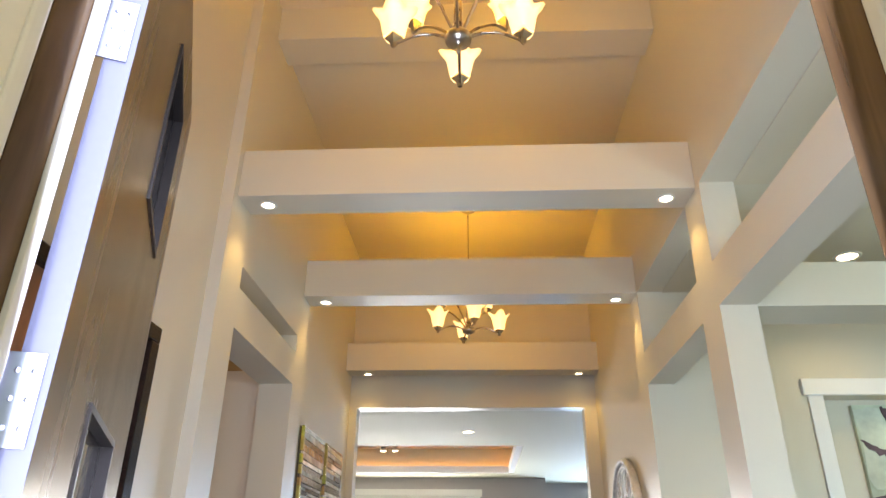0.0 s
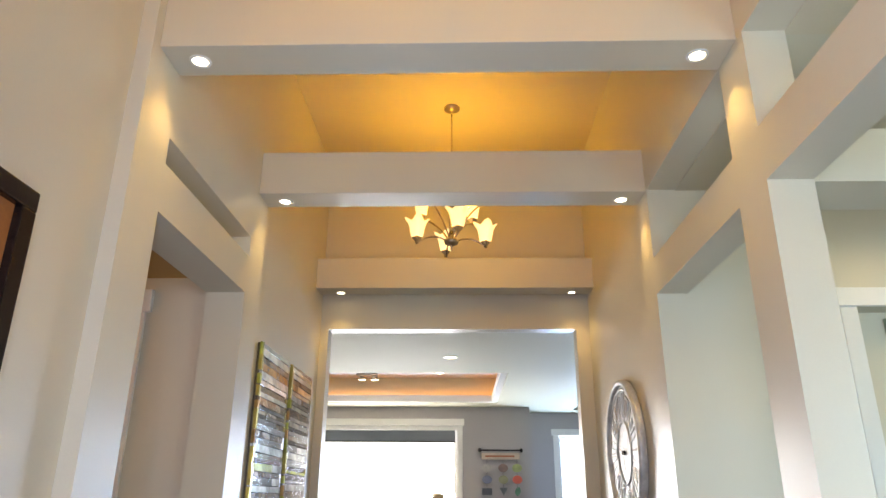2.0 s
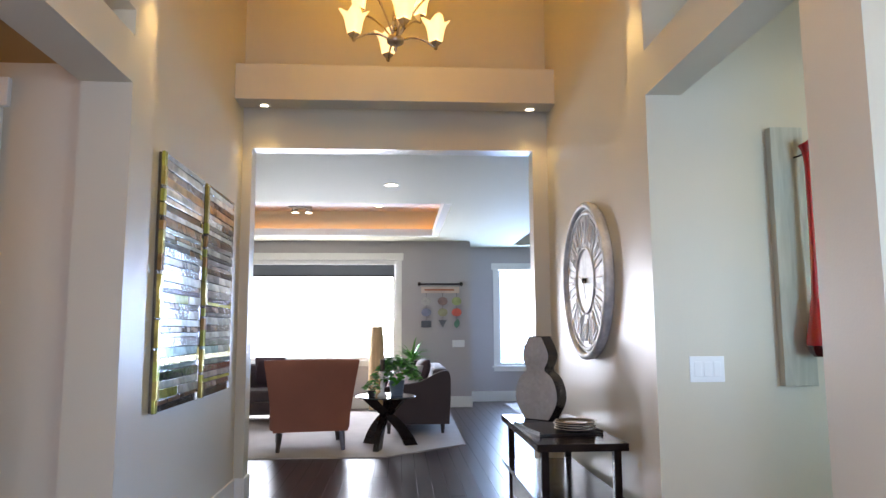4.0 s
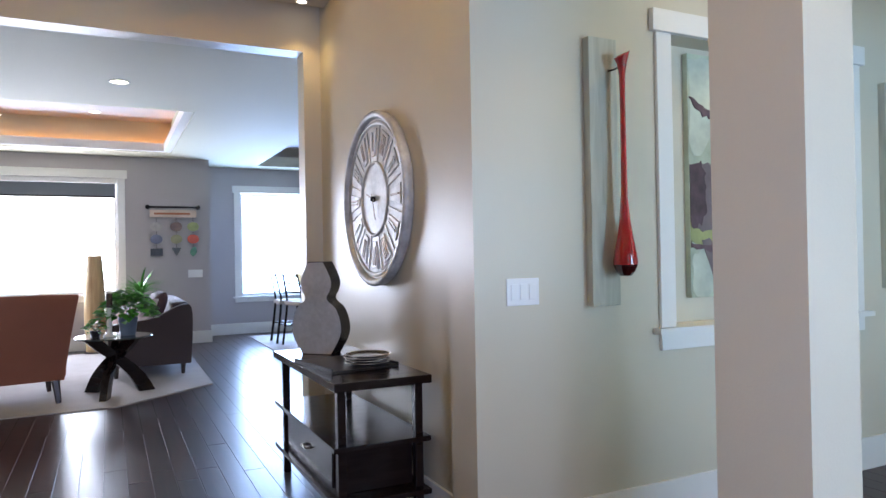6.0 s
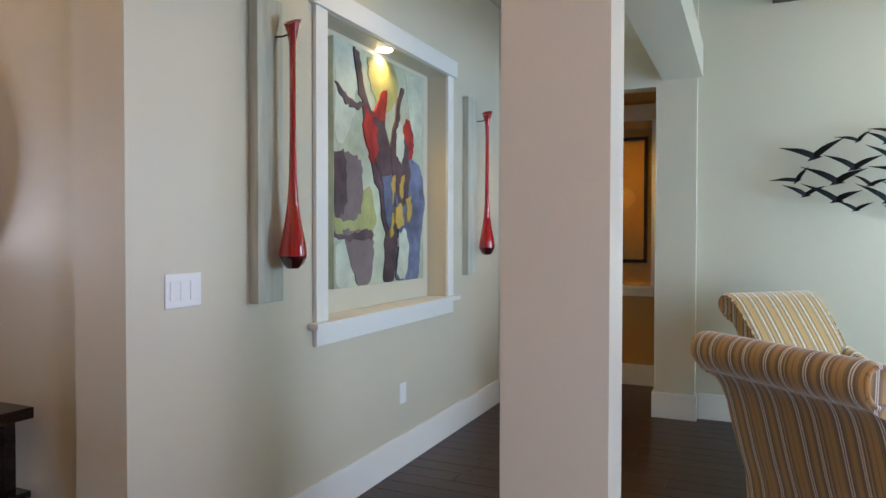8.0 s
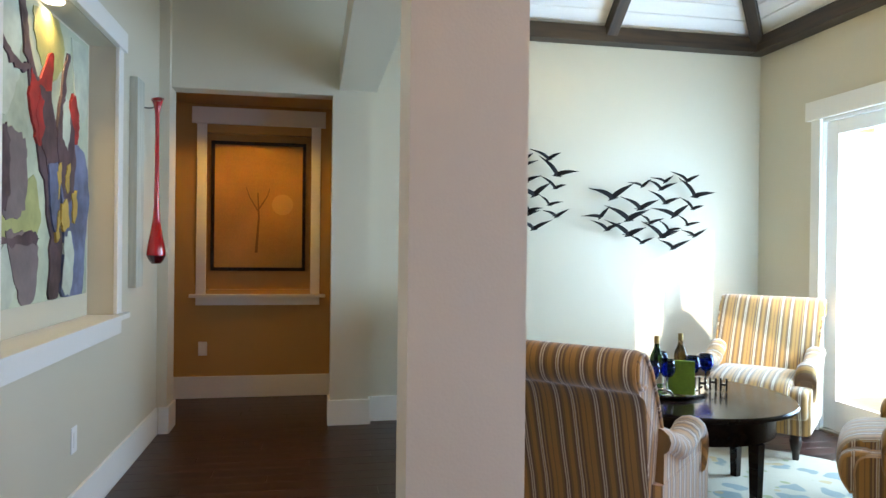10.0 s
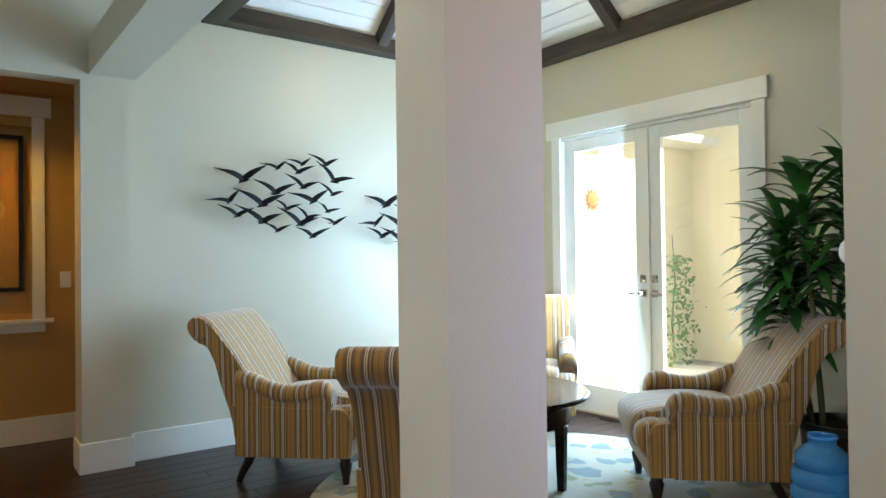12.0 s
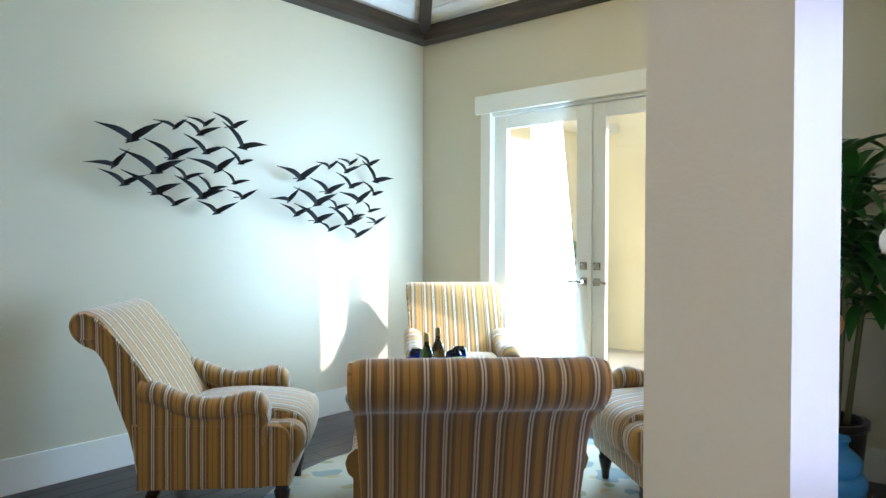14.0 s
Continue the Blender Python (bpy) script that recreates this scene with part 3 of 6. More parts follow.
setting("backdrop", OUT, [(-30, 30, 66, 66.2, -2, 26)], "glowing sheet standing in for the bright distance outside the windows", "backdrop")

# ---- front entrance ----
EN = thing("door_frame", (0, 0, 0), "dark stained entrance frame with pale weatherstrip", "door frame")
EN["kind"] = "structure"
boxes("jamb", DOORWOOD, [(-0.408, -0.352, FY - 0.066, FY + 0.02, 0.0, 2.518)], 0.004, EN)
boxes("jamb", DOORWOOD, [(0.572, 0.628, FY - 0.066, FY + 0.02, 0.0, 2.518)], 0.004, EN)
for x0, x1 in ((-0.408, -0.351), (0.571, 0.628)):
    boxes("brickmould", TRIM, [(x0, x1, FY - 0.095, FY - 0.067, 0.0, 2.46)], 0.006, EN, "white painted outer moulding")
for x0, x1 in ((-0.48, -0.404), (0.624, 0.70)):
    boxes("outer_casing", TRIM, [(x0, x1, FY - 0.19, FY - 0.141, 0.0, 2.60)], 0.004, EN, "white painted outer casing")
for x0, x1 in ((-0.408, -0.353), (0.573, 0.628)):
    boxes("outer_reveal", TRIM, [(x0, x1, FY - 0.1405, FY - 0.0955, 0.0, 2.46)], 0.002, EN, "white painted outer reveal")
boxes("head", DOORWOOD, [(-0.351, 0.571, FY - 0.17, FY + 0.02, 2.463, 2.518)], 0.004, EN)
boxes("weatherstrip", TRIM, [(-0.3515, -0.343, FY - 0.004, FY + 0.016, 0.0, 2.46)], 0.002, EN, "pale weatherstrip")
boxes("threshold", NICKEL, [(-0.408, 0.628, FY - 0.16, FY + 0.02, -0.03, 0.012)], 0.004, EN)

DOOR = thing("entrance_door", (-0.352, FY + 0.03, 0.0), "satin bronze-brown entrance door with two glass lights, standing open", "door", turn=112)
bm = bmesh.new()
W, H, T = 0.905, 2.445, 0.045
LIGHTS = ((0.28, 0.65, 0.55, 1.53), (0.40, 0.69, 1.93, 2.30))
for r in ((0.0, W, 0.014, 0.55), (0.0, 0.28, 0.55, 1.53), (0.65, W, 0.55, 1.53), (0.0, W, 1.53, 1.93), (0.0, 0.40, 1.93, 2.30), (0.69, W, 1.93, 2.30), (0.0, W, 2.30, H)):
    add_box(bm, r[0], r[1], -T, -0.010, r[2], r[3])
bmesh.ops.remove_doubles(bm, verts=bm.verts, dist=0.0005)
slabob = part("leaf", bm, DOORBRONZE, DOOR)
DARKGLASS = glass("smoked_door_glass", (0.55, 0.55, 0.5), 0.03)
for u0, u1, z0, z1 in LIGHTS:
    gl = boxes("glass_light", DARKGLASS, [(u0 + 0.001, u1 - 0.001, -T + 0.018, -0.018, z0 + 0.001, z1 - 0.001)], 0.0, DOOR, "dark reflective glass light")
    gl.visible_shadow = False
    boxes("glazing_bead", IRON, [(u0 + 0.001, u0 + 0.013, -0.0175, -0.006, z0 + 0.001, z1 - 0.001), (u1 - 0.013, u1 - 0.001, -0.0175, -0.006, z0 + 0.001, z1 - 0.001),
                                 (u0 + 0.0135, u1 - 0.0135, -0.0175, -0.006, z0 + 0.001, z0 + 0.013), (u0 + 0.0135, u1 - 0.0135, -0.0175, -0.006, z1 - 0.013, z1 - 0.001)], 0.0, DOOR, "dark glazing bead")
    boxes("glazing_bead", IRON, [(u0 + 0.001, u0 + 0.013, -T - 0.004, -T + 0.0175, z0 + 0.001, z1 - 0.001), (u1 - 0.013, u1 - 0.001, -T - 0.004, -T + 0.0175, z0 + 0.001, z1 - 0.001),
                                 (u0 + 0.0135, u1 - 0.0135, -T - 0.004, -T + 0.0175, z0 + 0.001, z0 + 0.013), (u0 + 0.0135, u1 - 0.0135, -T - 0.004, -T + 0.0175, z1 - 0.013, z1 - 0.001)], 0.0, DOOR, "dark glazing bead")
# edge strip; its bluish colour stands in for sky light
boxes("edge", DOOREDGE, [(-0.003, -0.0002, -T, -0.010, 0.014, H)], 0.0, DOOR, "bronze lacquered door edge with blue sky light in its colour")
for z in (0.25, 0.86, 1.472, 1.972):
    bm = bmesh.new()
    for k in range(5):
        tube(bm, [(-0.016, 0.010, z - 0.05 + k * 0.0202), (-0.016, 0.010, z - 0.0308 + k * 0.0202)], 0.0095, 12)
    lathe(bm, [(0, 0.0), (0.008, 0.0), (0.007, 0.006), (0, 0.009)], 12, (-0.016, 0.010, z + 0.051))
    add_box(bm, -0.0065, -0.0032, -T + 0.008, 0.004, z - 0.05, z + 0.05, 0.001)
    for dy in (-0.012, -0.028):
        for dz in (-0.03, 0.0, 0.03):
            g = bmesh.ops.create_uvsphere(bm, u_segments=8, v_segments=4, radius=0.0035)
            bmesh.ops.translate(bm, verts=g["verts"], vec=(-0.0065, dy, z + dz))
    part("hinge", bm, HINGEMETAL, DOOR, "polished butt hinge")

# ---- patio outside the French doors ----
setting("wall_patio", STUCCO, [(4.0, 5.25, -3.7, -3.5, -0.05, 3.0), (5.25, 5.45, -3.7, SY - 0.18, -0.05, 3.1)], "sunlit yellow stucco courtyard wall", "wall")
setting("eave", TRIM, [(4.85, 5.25, -3.5, -0.85, 2.6, 2.7), (2.2, 5.25, -0.849, SY - 0.18, 2.6, 2.7)], "white painted eave over the courtyard", "eave")
# roof over everything indoors
setting("roof", CONCRETE, [(-6.2, 7.4, FY - 0.3, 14.8, 4.96, 5.1), (RB, 7.4, SY - 0.5, FY - 0.3, 4.2, 4.35)], "plain roof deck over the house", "roof")

# ---- sitting room ----


def stripes():
    """Woven upholstery: stripes across the u of the UV map, in metres, with a fine weave."""
    m = bpy.data.materials.new("striped_upholstery")
    m.use_nodes = True
    n, links = m.node_tree.nodes, m.node_tree.links
    b = n["Principled BSDF"]
    uv, sep = n.new("ShaderNodeUVMap"), n.new("ShaderNodeSeparateXYZ")
    links.new(uv.outputs["UV"], sep.inputs["Vector"])
    nz = n.new("ShaderNodeTexNoise")
    nz.inputs["Scale"].default_value = 9
    links.new(uv.outputs["UV"], nz.inputs["Vector"])
    wob = n.new("ShaderNodeMath")
    wob.operation = "MULTIPLY_ADD"
    wob.inputs[1].default_value = 0.003
    links.new(nz.outputs["Fac"], wob.inputs[0])
    links.new(sep.outputs["X"], wob.inputs[2])
    sc = n.new("ShaderNodeMath")
    sc.operation = "MULTIPLY"
    sc.inputs[1].default_value = 1 / 0.152
    links.new(wob.outputs[0], sc.inputs[0])
    fr = n.new("ShaderNodeMath")
    fr.operation = "FRACT"
    links.new(sc.outputs[0], fr.inputs[0])
    cr = n.new("ShaderNodeValToRGB")
    cr.color_ramp.interpolation = "CONSTANT"
    gold, brown, cream, tan, olive = (0.47, 0.245, 0.06, 1), (0.19, 0.105, 0.052, 1), (0.70, 0.62, 0.47, 1), (0.44, 0.28, 0.11, 1), (0.27, 0.155, 0.045, 1)
    bands = [(0.0, gold), (0.09, olive), (0.12, gold), (0.24, olive), (0.30, brown), (0.35, cream), (0.385, brown), (0.41, cream), (0.445, brown), (0.50, olive), (0.55, gold),
             (0.66, olive), (0.70, brown), (0.76, cream), (0.785, tan), (0.81, cream), (0.84, brown), (0.89, tan), (0.93, brown), (0.97, olive)]
    el = cr.color_ramp.elements
    el[0].position, el[0].color = bands[0]
    el[1].position, el[1].color = bands[1]
    for p, c in bands[2:]:
        k = el.new(p)
        k.color = c
    links.new(fr.outputs[0], cr.inputs["Fac"])
    weave = n.new("ShaderNodeTexNoise")
    weave.inputs["Scale"].default_value, weave.inputs["Detail"].default_value = 420, 2
    links.new(uv.outputs["UV"], weave.inputs["Vector"])
    mr = n.new("ShaderNodeMapRange")
    mr.inputs["To Min"].default_value, mr.inputs["To Max"].default_value = 0.72, 1.28
    links.new(weave.outputs["Fac"], mr.inputs["Value"])
    mul = n.new("ShaderNodeVectorMath")
    mul.operation = "SCALE"
    links.new(cr.outputs["Color"], mul.inputs[0])
    links.new(mr.outputs["Result"], mul.inputs["Scale"])
    links.new(mul.outputs[0], b.inputs["Base Color"])
    b.inputs["Roughness"].default_value = 0.75
    b.inputs["Sheen Weight"].default_value = 0.6
    bp = n.new("ShaderNodeBump")
    bp.inputs["Strength"].default_value, bp.inputs["Distance"].default_value = 0.35, 0.002
    links.new(weave.outputs["Fac"], bp.inputs["Height"])
    links.new(bp.outputs["Normal"], b.inputs["Normal"])
    return m


STRIPE = stripes()
LEGWOOD = wood("dark_turned_leg_wood", (0.012, 0.007, 0.005), (0.04, 0.022, 0.016), 0.3, (20, 20, 3), 0.1)


def across(bm, axis):
    """Lays the stripes of a bmesh across its x or y axis."""
    layer = bm.loops.layers.uv.new("UVMap")
    bm.normal_update()
    for f in bm.faces:
        side = axis == "y" or abs(f.normal.x) > 0.72
        for lp in f.loops:
            c = lp.vert.co
            lp[layer].uv = (c.x + 2.03, c.z + c.y) if not side else (c.y + 2.0, c.z + c.x)


def loft(bm, outline, stations):
    """Sweeps a closed (y, z) outline along x; stations: x, grow, with the outline drawn in round its middle by grow."""
    my = sum(p[0] for p in outline) / len(outline)
    mz = sum(p[1] for p in outline) / len(outline)
    rings = []
    for x, g in stations:
        rings.append([bm.verts.new((x, p[0] + (my - p[0]) * 0 - g * ((p[0] - my) / (abs(p[0] - my) + abs(p[1] - mz) + 1e-6)), p[1] - g * ((p[1] - mz) / (abs(p[0] - my) + abs(p[1] - mz) + 1e-6)))) for p in outline])
    k = len(outline)
    for a, b in zip(rings, rings[1:]):
        for i in range(k):
            bm.faces.new((a[i], a[(i + 1) % k], b[(i + 1) % k], b[i]))
    bm.faces.new(rings[0])
    bm.faces.new(list(reversed(rings[-1])))
    bmesh.ops.recalc_face_normals(bm, faces=bm.faces)


def arc(cy, cz, r, a0, a1, n):
    return [(cy + r * math.cos(radians(a0 + (a1 - a0) * i / n)), cz + r * math.sin(radians(a0 + (a1 - a0) * i / n))) for i in range(n + 1)]


def curve(points, n=6):
    """A smooth line through points (Catmull-Rom)."""
    pts = [points[0], *points, points[-1]]
    out = []
    for i in range(1, len(pts) - 2):
        p0, p1, p2, p3 = (Vector(p) for p in pts[i - 1:i + 3])
        for j in range(n):
            t = j / n
            out.append(tuple(0.5 * (2 * p1 + (p2 - p0) * t + (2 * p0 - 5 * p1 + 4 * p2 - p3) * t * t + (3 * p1 - p0 - 3 * p2 + p3) * t ** 3)))
    out.append(tuple(points[-1]))
    return out


def armchair():
    """A scroll-back English armchair; its front is towards +y."""
    ob = thing("armchair", (0, 0, 0), "gold, brown and cream striped scroll-back armchair on dark legs", "armchair", "armchairs round the low table")
    half, RAKE = 0.335, 0.17
    # body below the seat
    bm = bmesh.new()
    out = curve([(-0.33, 0.17), (-0.36, 0.30), (-0.37, 0.46)], 4) + curve([(0.20, 0.46), (0.31, 0.445), (0.345, 0.38), (0.34, 0.28), (0.33, 0.17)], 5)
    loft(bm, out, [(-half - 0.02, 0.02), (-half, 0.004), (-half + 0.02, 0), (half - 0.02, 0), (half, 0.004), (half + 0.02, 0.02)])
    across(bm, "x")
    smooth_by_angle(part("seat_base", bm, STRIPE, ob), 50)
    # seat cushion with a bulging front
    bm = bmesh.new()
    out = curve([(-0.20, 0.40), (-0.21, 0.46), (-0.16, 0.50), (0.08, 0.515), (0.30, 0.495), (0.385, 0.45), (0.405, 0.37), (0.385, 0.30), (0.33, 0.285)], 5)
    loft(bm, out, [(-0.245, 0.035), (-0.235, 0.012), (-0.20, 0.0), (-0.1, -0.006), (0.1, -0.006), (0.20, 0.0), (0.235, 0.012), (0.245, 0.035)])
    across(bm, "x")
    smooth_by_angle(part("seat", bm, STRIPE, ob), 60)
    out = curve([(0.24, 0.30), (0.26, 0.44), (0.33, 0.455), (0.385, 0.42), (0.39, 0.34), (0.35, 0.27)], 4)
    for s in (-1, 1):
        bm = bmesh.new()
        loft(bm, out, [(s * 0.225, 0.02), (s * 0.245, 0), (s * 0.325, 0), (s * 0.342, 0.02)])
        across(bm, "x")
        smooth_by_angle(part("seat_ear", bm, STRIPE, ob), 60)
    # back with its scroll
    bm = bmesh.new()
    inner = curve([(-0.165, 0.44), (-0.225, 0.60), (-0.295, 0.75), (-0.375, 0.89), (-0.42, 0.948)], 5)
    roll = arc(-0.480, 0.895, 0.075, 55, 262, 14)
    outer = curve([(-0.468, 0.81), (-0.438, 0.74), (-0.405, 0.50), (-0.365, 0.30), (-0.335, 0.165)], 5)
    out = inner + roll + outer
    loft(bm, out, [(-0.352, 0.030), (-0.350, 0.012), (-0.335, 0.002), (-0.30, 0.0), (0.30, 0.0), (0.335, 0.002), (0.350, 0.012), (0.352, 0.030)])
    for v in bm.verts:
        v.co.x *= 0.87 + 0.11 * min(1, max(0, (v.co.z - 0.2) / 0.7))
        v.co.y -= RAKE * max(0.0, v.co.z - 0.42)
    across(bm, "x")
    smooth_by_angle(part("backrest", bm, STRIPE, ob), 45)
    # piping round the scroll ends
    for s in (-1, 1):
        bm = bmesh.new()
        line = curve([(-0.245, 0.62), (-0.312, 0.76), (-0.39, 0.885)], 5) + arc(-0.480, 0.895, 0.060, 55, 300, 12)
        tube(bm, [(s * (0.352 * (0.87 + 0.11 * min(1, max(0, (z - 0.2) / 0.7))) + 0.002), y - RAKE * max(0.0, z - 0.42), z) for y, z in line], 0.008, 6)
        across(bm, "y")
        part("piping", bm, STRIPE, ob, smooth=True)
    # low arms, dipping behind a rounded front
    for s in (-1, 1):
        bm = bmesh.new()
        topline = curve([(-0.33, 0.66), (-0.25, 0.645), (-0.15, 0.60), (-0.04, 0.575), (0.07, 0.585), (0.145, 0.605), (0.205, 0.59), (0.235, 0.545), (0.232, 0.49), (0.21, 0.45)], 4)
        rings = []
        for i, (y, z) in enumerate(topline):
            ring = []
            for a in range(0, 361, 30):
                ca, sa = math.cos(radians(a)), math.sin(radians(a))
                ring.append(bm.verts.new((s * (0.315 + 0.062 * ca), y, z - 0.05 + 0.05 * sa if sa > 0 else z - 0.05 + 0.06 * sa)))
            rings.append(ring)
        for a, b in zip(rings, rings[1:]):
            for i in range(len(a) - 1):
                bm.faces.new((a[i], a[i + 1], b[i + 1], b[i]))
        bm.faces.new(rings[0][:-1])
        bm.faces.new(rings[-1][:-1])
        bmesh.ops.remove_doubles(bm, verts=bm.verts, dist=0.0005)
        under = [(-0.34, 0.17)] + [(y, z - 0.05) for y, z in topline[:-6]] + [(0.225, 0.42), (0.215, 0.17)]
        slab(bm, under, s * 0.285, s * 0.352, "x")
        bmesh.ops.recalc_face_normals(bm, faces=bm.faces)
        across(bm, "y")
        smooth_by_angle(part("arm", bm, STRIPE, ob), 55)
    for sx in (-1, 1):
        bm = bmesh.new()
        lathe(bm, [(0, 0), (0.016, 0.0), (0.02, 0.015), (0.022, 0.05), (0.034, 0.10), (0.038, 0.13), (0.03, 0.14), (0.04, 0.172), (0, 0.172)], 14, (sx * 0.27, 0.285, 0))
        part("leg", bm, LEGWOOD, ob, smooth=True)
        bm = bmesh.new()
        tube(bm, [(sx * 0.26, -0.36, 0.0), (sx * 0.262, -0.335, 0.06), (sx * 0.265, -0.30, 0.12), (sx * 0.27, -0.28, 0.172)], 0.019, 8, 0.032)
        part("leg", bm, LEGWOOD, ob, smooth=True)
    return ob


CT = Vector((3.24, 1.57, 0))
chair = armchair()
chair.matrix_basis = pose(4.07, 2.31, 0, 0, 0, 135)          # by the pier, facing the table
copy_thing(chair, pose(2.60, 2.335, 0, 0, 0, 225))             # by the post
copy_thing(chair, pose(2.385, 0.83, 0, 0, 0, -43))             # by the plant
copy_thing(chair, pose(3.985, 0.61, 0, 0, 0, 45))              # by the French doors

TB = thing("low_round_table", tuple(CT), "espresso stained round low table with an apron", "table")
bm = bmesh.new()
lathe(bm, [(0, 0.492), (0.53, 0.492), (0.545, 0.50), (0.548, 0.512), (0.54, 0.522), (0, 0.524)], 56)
smooth_by_angle(part("tabletop", bm, ESPRESSO, TB))
bm = bmesh.new()
lathe(bm, [(0.42, 0.36), (0.44, 0.36), (0.44, 0.4915), (0.42, 0.4915), (0.42, 0.36)], 48)
smooth_by_angle(part("apron", bm, ESPRESSO, TB))
for k in range(4):
    a = radians(k * 90 + 20)
    bm = bmesh.new()
    add_box(bm, -0.028, 0.028, -0.028, 0.028, 0.0, 0.3595, 0.003)
    for v in bm.verts:
        if v.co.z < 0.1:
            v.co.x, v.co.y = v.co.x * 0.7, v.co.y * 0.7
    lg = part("leg", bm, ESPRESSO, TB)
    lg.matrix_basis = pose(0.42 * math.cos(a), 0.42 * math.sin(a), 0, 0, 0, math.degrees(a))

# tray with wine, goblets and a book
TZ = 0.524
tc = (3.36, 1.62)
TR = thing("serving_tray", (*tc, TZ), "oval silver serving tray with a raised rim", "tray", turn=-35)
bm = bmesh.new()
lathe(bm, [(0, 0.002), (0.19, 0.002), (0.21, 0.02), (0.215, 0.022), (0.21, 0.012), (0.195, 0.0), (0, 0.0)], 40)
for v in bm.verts:
    v.co.x *= 1.45
smooth_by_angle(part("plate", bm, material("tarnished_silver", (0.55, 0.50, 0.42), 0.2, 1.0, var=0.15, scale=20, bump=0.05), TR))
for s in (-1, 1):
    bm = bmesh.new()
    tube(bm, [(s * 0.29, -0.06, 0.02), (s * 0.33, -0.05, 0.055), (s * 0.345, 0, 0.065), (s * 0.33, 0.05, 0.055), (s * 0.29, 0.06, 0.02)], 0.006)
    part("handle", bm, NICKEL, TR, smooth=True)


def bottle(x, y, color, label):
    ob = thing("wine_bottle", (x, y, TZ + 0.003), label, "bottle", "wine bottles on the tray")
    bm = bmesh.new()
    lathe(bm, [(0, 0), (0.034, 0), (0.037, 0.01), (0.037, 0.17), (0.033, 0.20), (0.018, 0.235), (0.0135, 0.25), (0.0135, 0.30), (0.0, 0.30)], 20)
    part("body", bm, glass("bottle_glass", color, 0.05), ob, smooth=True)
    bm = bmesh.new()
    lathe(bm, [(0.0145, 0.265), (0.0145, 0.305), (0, 0.307)], 14)
    part("capsule", bm, material("foil_capsule", (0.35, 0.25, 0.10), 0.35, 0.8), ob, smooth=True)
    bm = bmesh.new()
    lathe(bm, [(0.0376, 0.05), (0.0376, 0.14)], 20)
    part("paper_label", bm, material("cream_bottle_paper", (0.7, 0.66, 0.5), 0.7), ob, smooth=True)


bottle(3.30, 1.72, (0.10, 0.22, 0.05), "green glass wine bottle with a gold capsule")
bottle(3.40, 1.52, (0.16, 0.10, 0.03), "dark amber wine bottle with a gold capsule")
BLUE = glass("cobalt_glass", (0.03, 0.12, 0.75), 0.02)
for x, y in ((3.16, 1.82), (3.22, 1.70), (3.31, 1.50), (3.37, 1.38), (3.48, 1.60)):
    g = thing("goblet", (x, y, TZ + 0.003), "blue glass goblet with a clear stem", "goblet", "blue goblets on the tray")
    bm = bmesh.new()
    lathe(bm, [(0.006, 0.09), (0.028, 0.10), (0.042, 0.125), (0.044, 0.15), (0.036, 0.19), (0.034, 0.19), (0.041, 0.15), (0.039, 0.127), (0.026, 0.104), (0, 0.098)], 20)
    part("bowl", bm, BLUE, g, smooth=True)
    bm = bmesh.new()
    lathe(bm, [(0, 0), (0.034, 0), (0.032, 0.004), (0.008, 0.012), (0.005, 0.05), (0.006, 0.09), (0, 0.09)], 16)
    part("stem", bm, CLEAR, g, smooth=True)
BK = thing("picture_book", (3.22, 1.62, TZ + 0.004), "upright green and yellow illustrated book", "book", turn=62)
boxes("cover", material("green_book_cover", (0.22, 0.42, 0.05), 0.4, var=0.35, scale=30), [(-0.07, 0.07, -0.012, 0.012, 0, 0.18)], 0.002, BK)
boxes("cover_picture", material("yellow_book_print", (0.65, 0.58, 0.08), 0.4, var=0.3, scale=60), [(-0.05, 0.05, -0.0135, -0.0122, 0.06, 0.15)], 0, BK)
boxes("cover_picture", material("blue_book_print", (0.08, 0.30, 0.32), 0.4, var=0.3, scale=60), [(-0.03, 0.04, -0.0145, -0.0137, 0.075, 0.12)], 0, BK)
LT = thing("iron_letters", (3.30, 1.42, TZ + 0.004), "row of small dark iron letters on the tray", "ornament", turn=62)
for i in range(5):
    bm = bmesh.new()
    add_box(bm, i * 0.055 - 0.11, i * 0.055 - 0.10, -0.01, 0.01, 0, 0.07)
    add_box(bm, i * 0.055 - 0.10, i * 0.055 - 0.08, -0.01, 0.01, 0.03 + 0.01 * (i % 2), 0.042 + 0.01 * (i % 2))
    add_box(bm, i * 0.055 - 0.08, i * 0.055 - 0.07, -0.01, 0.01, 0, 0.07)
    part("letter", bm, IRON, LT)


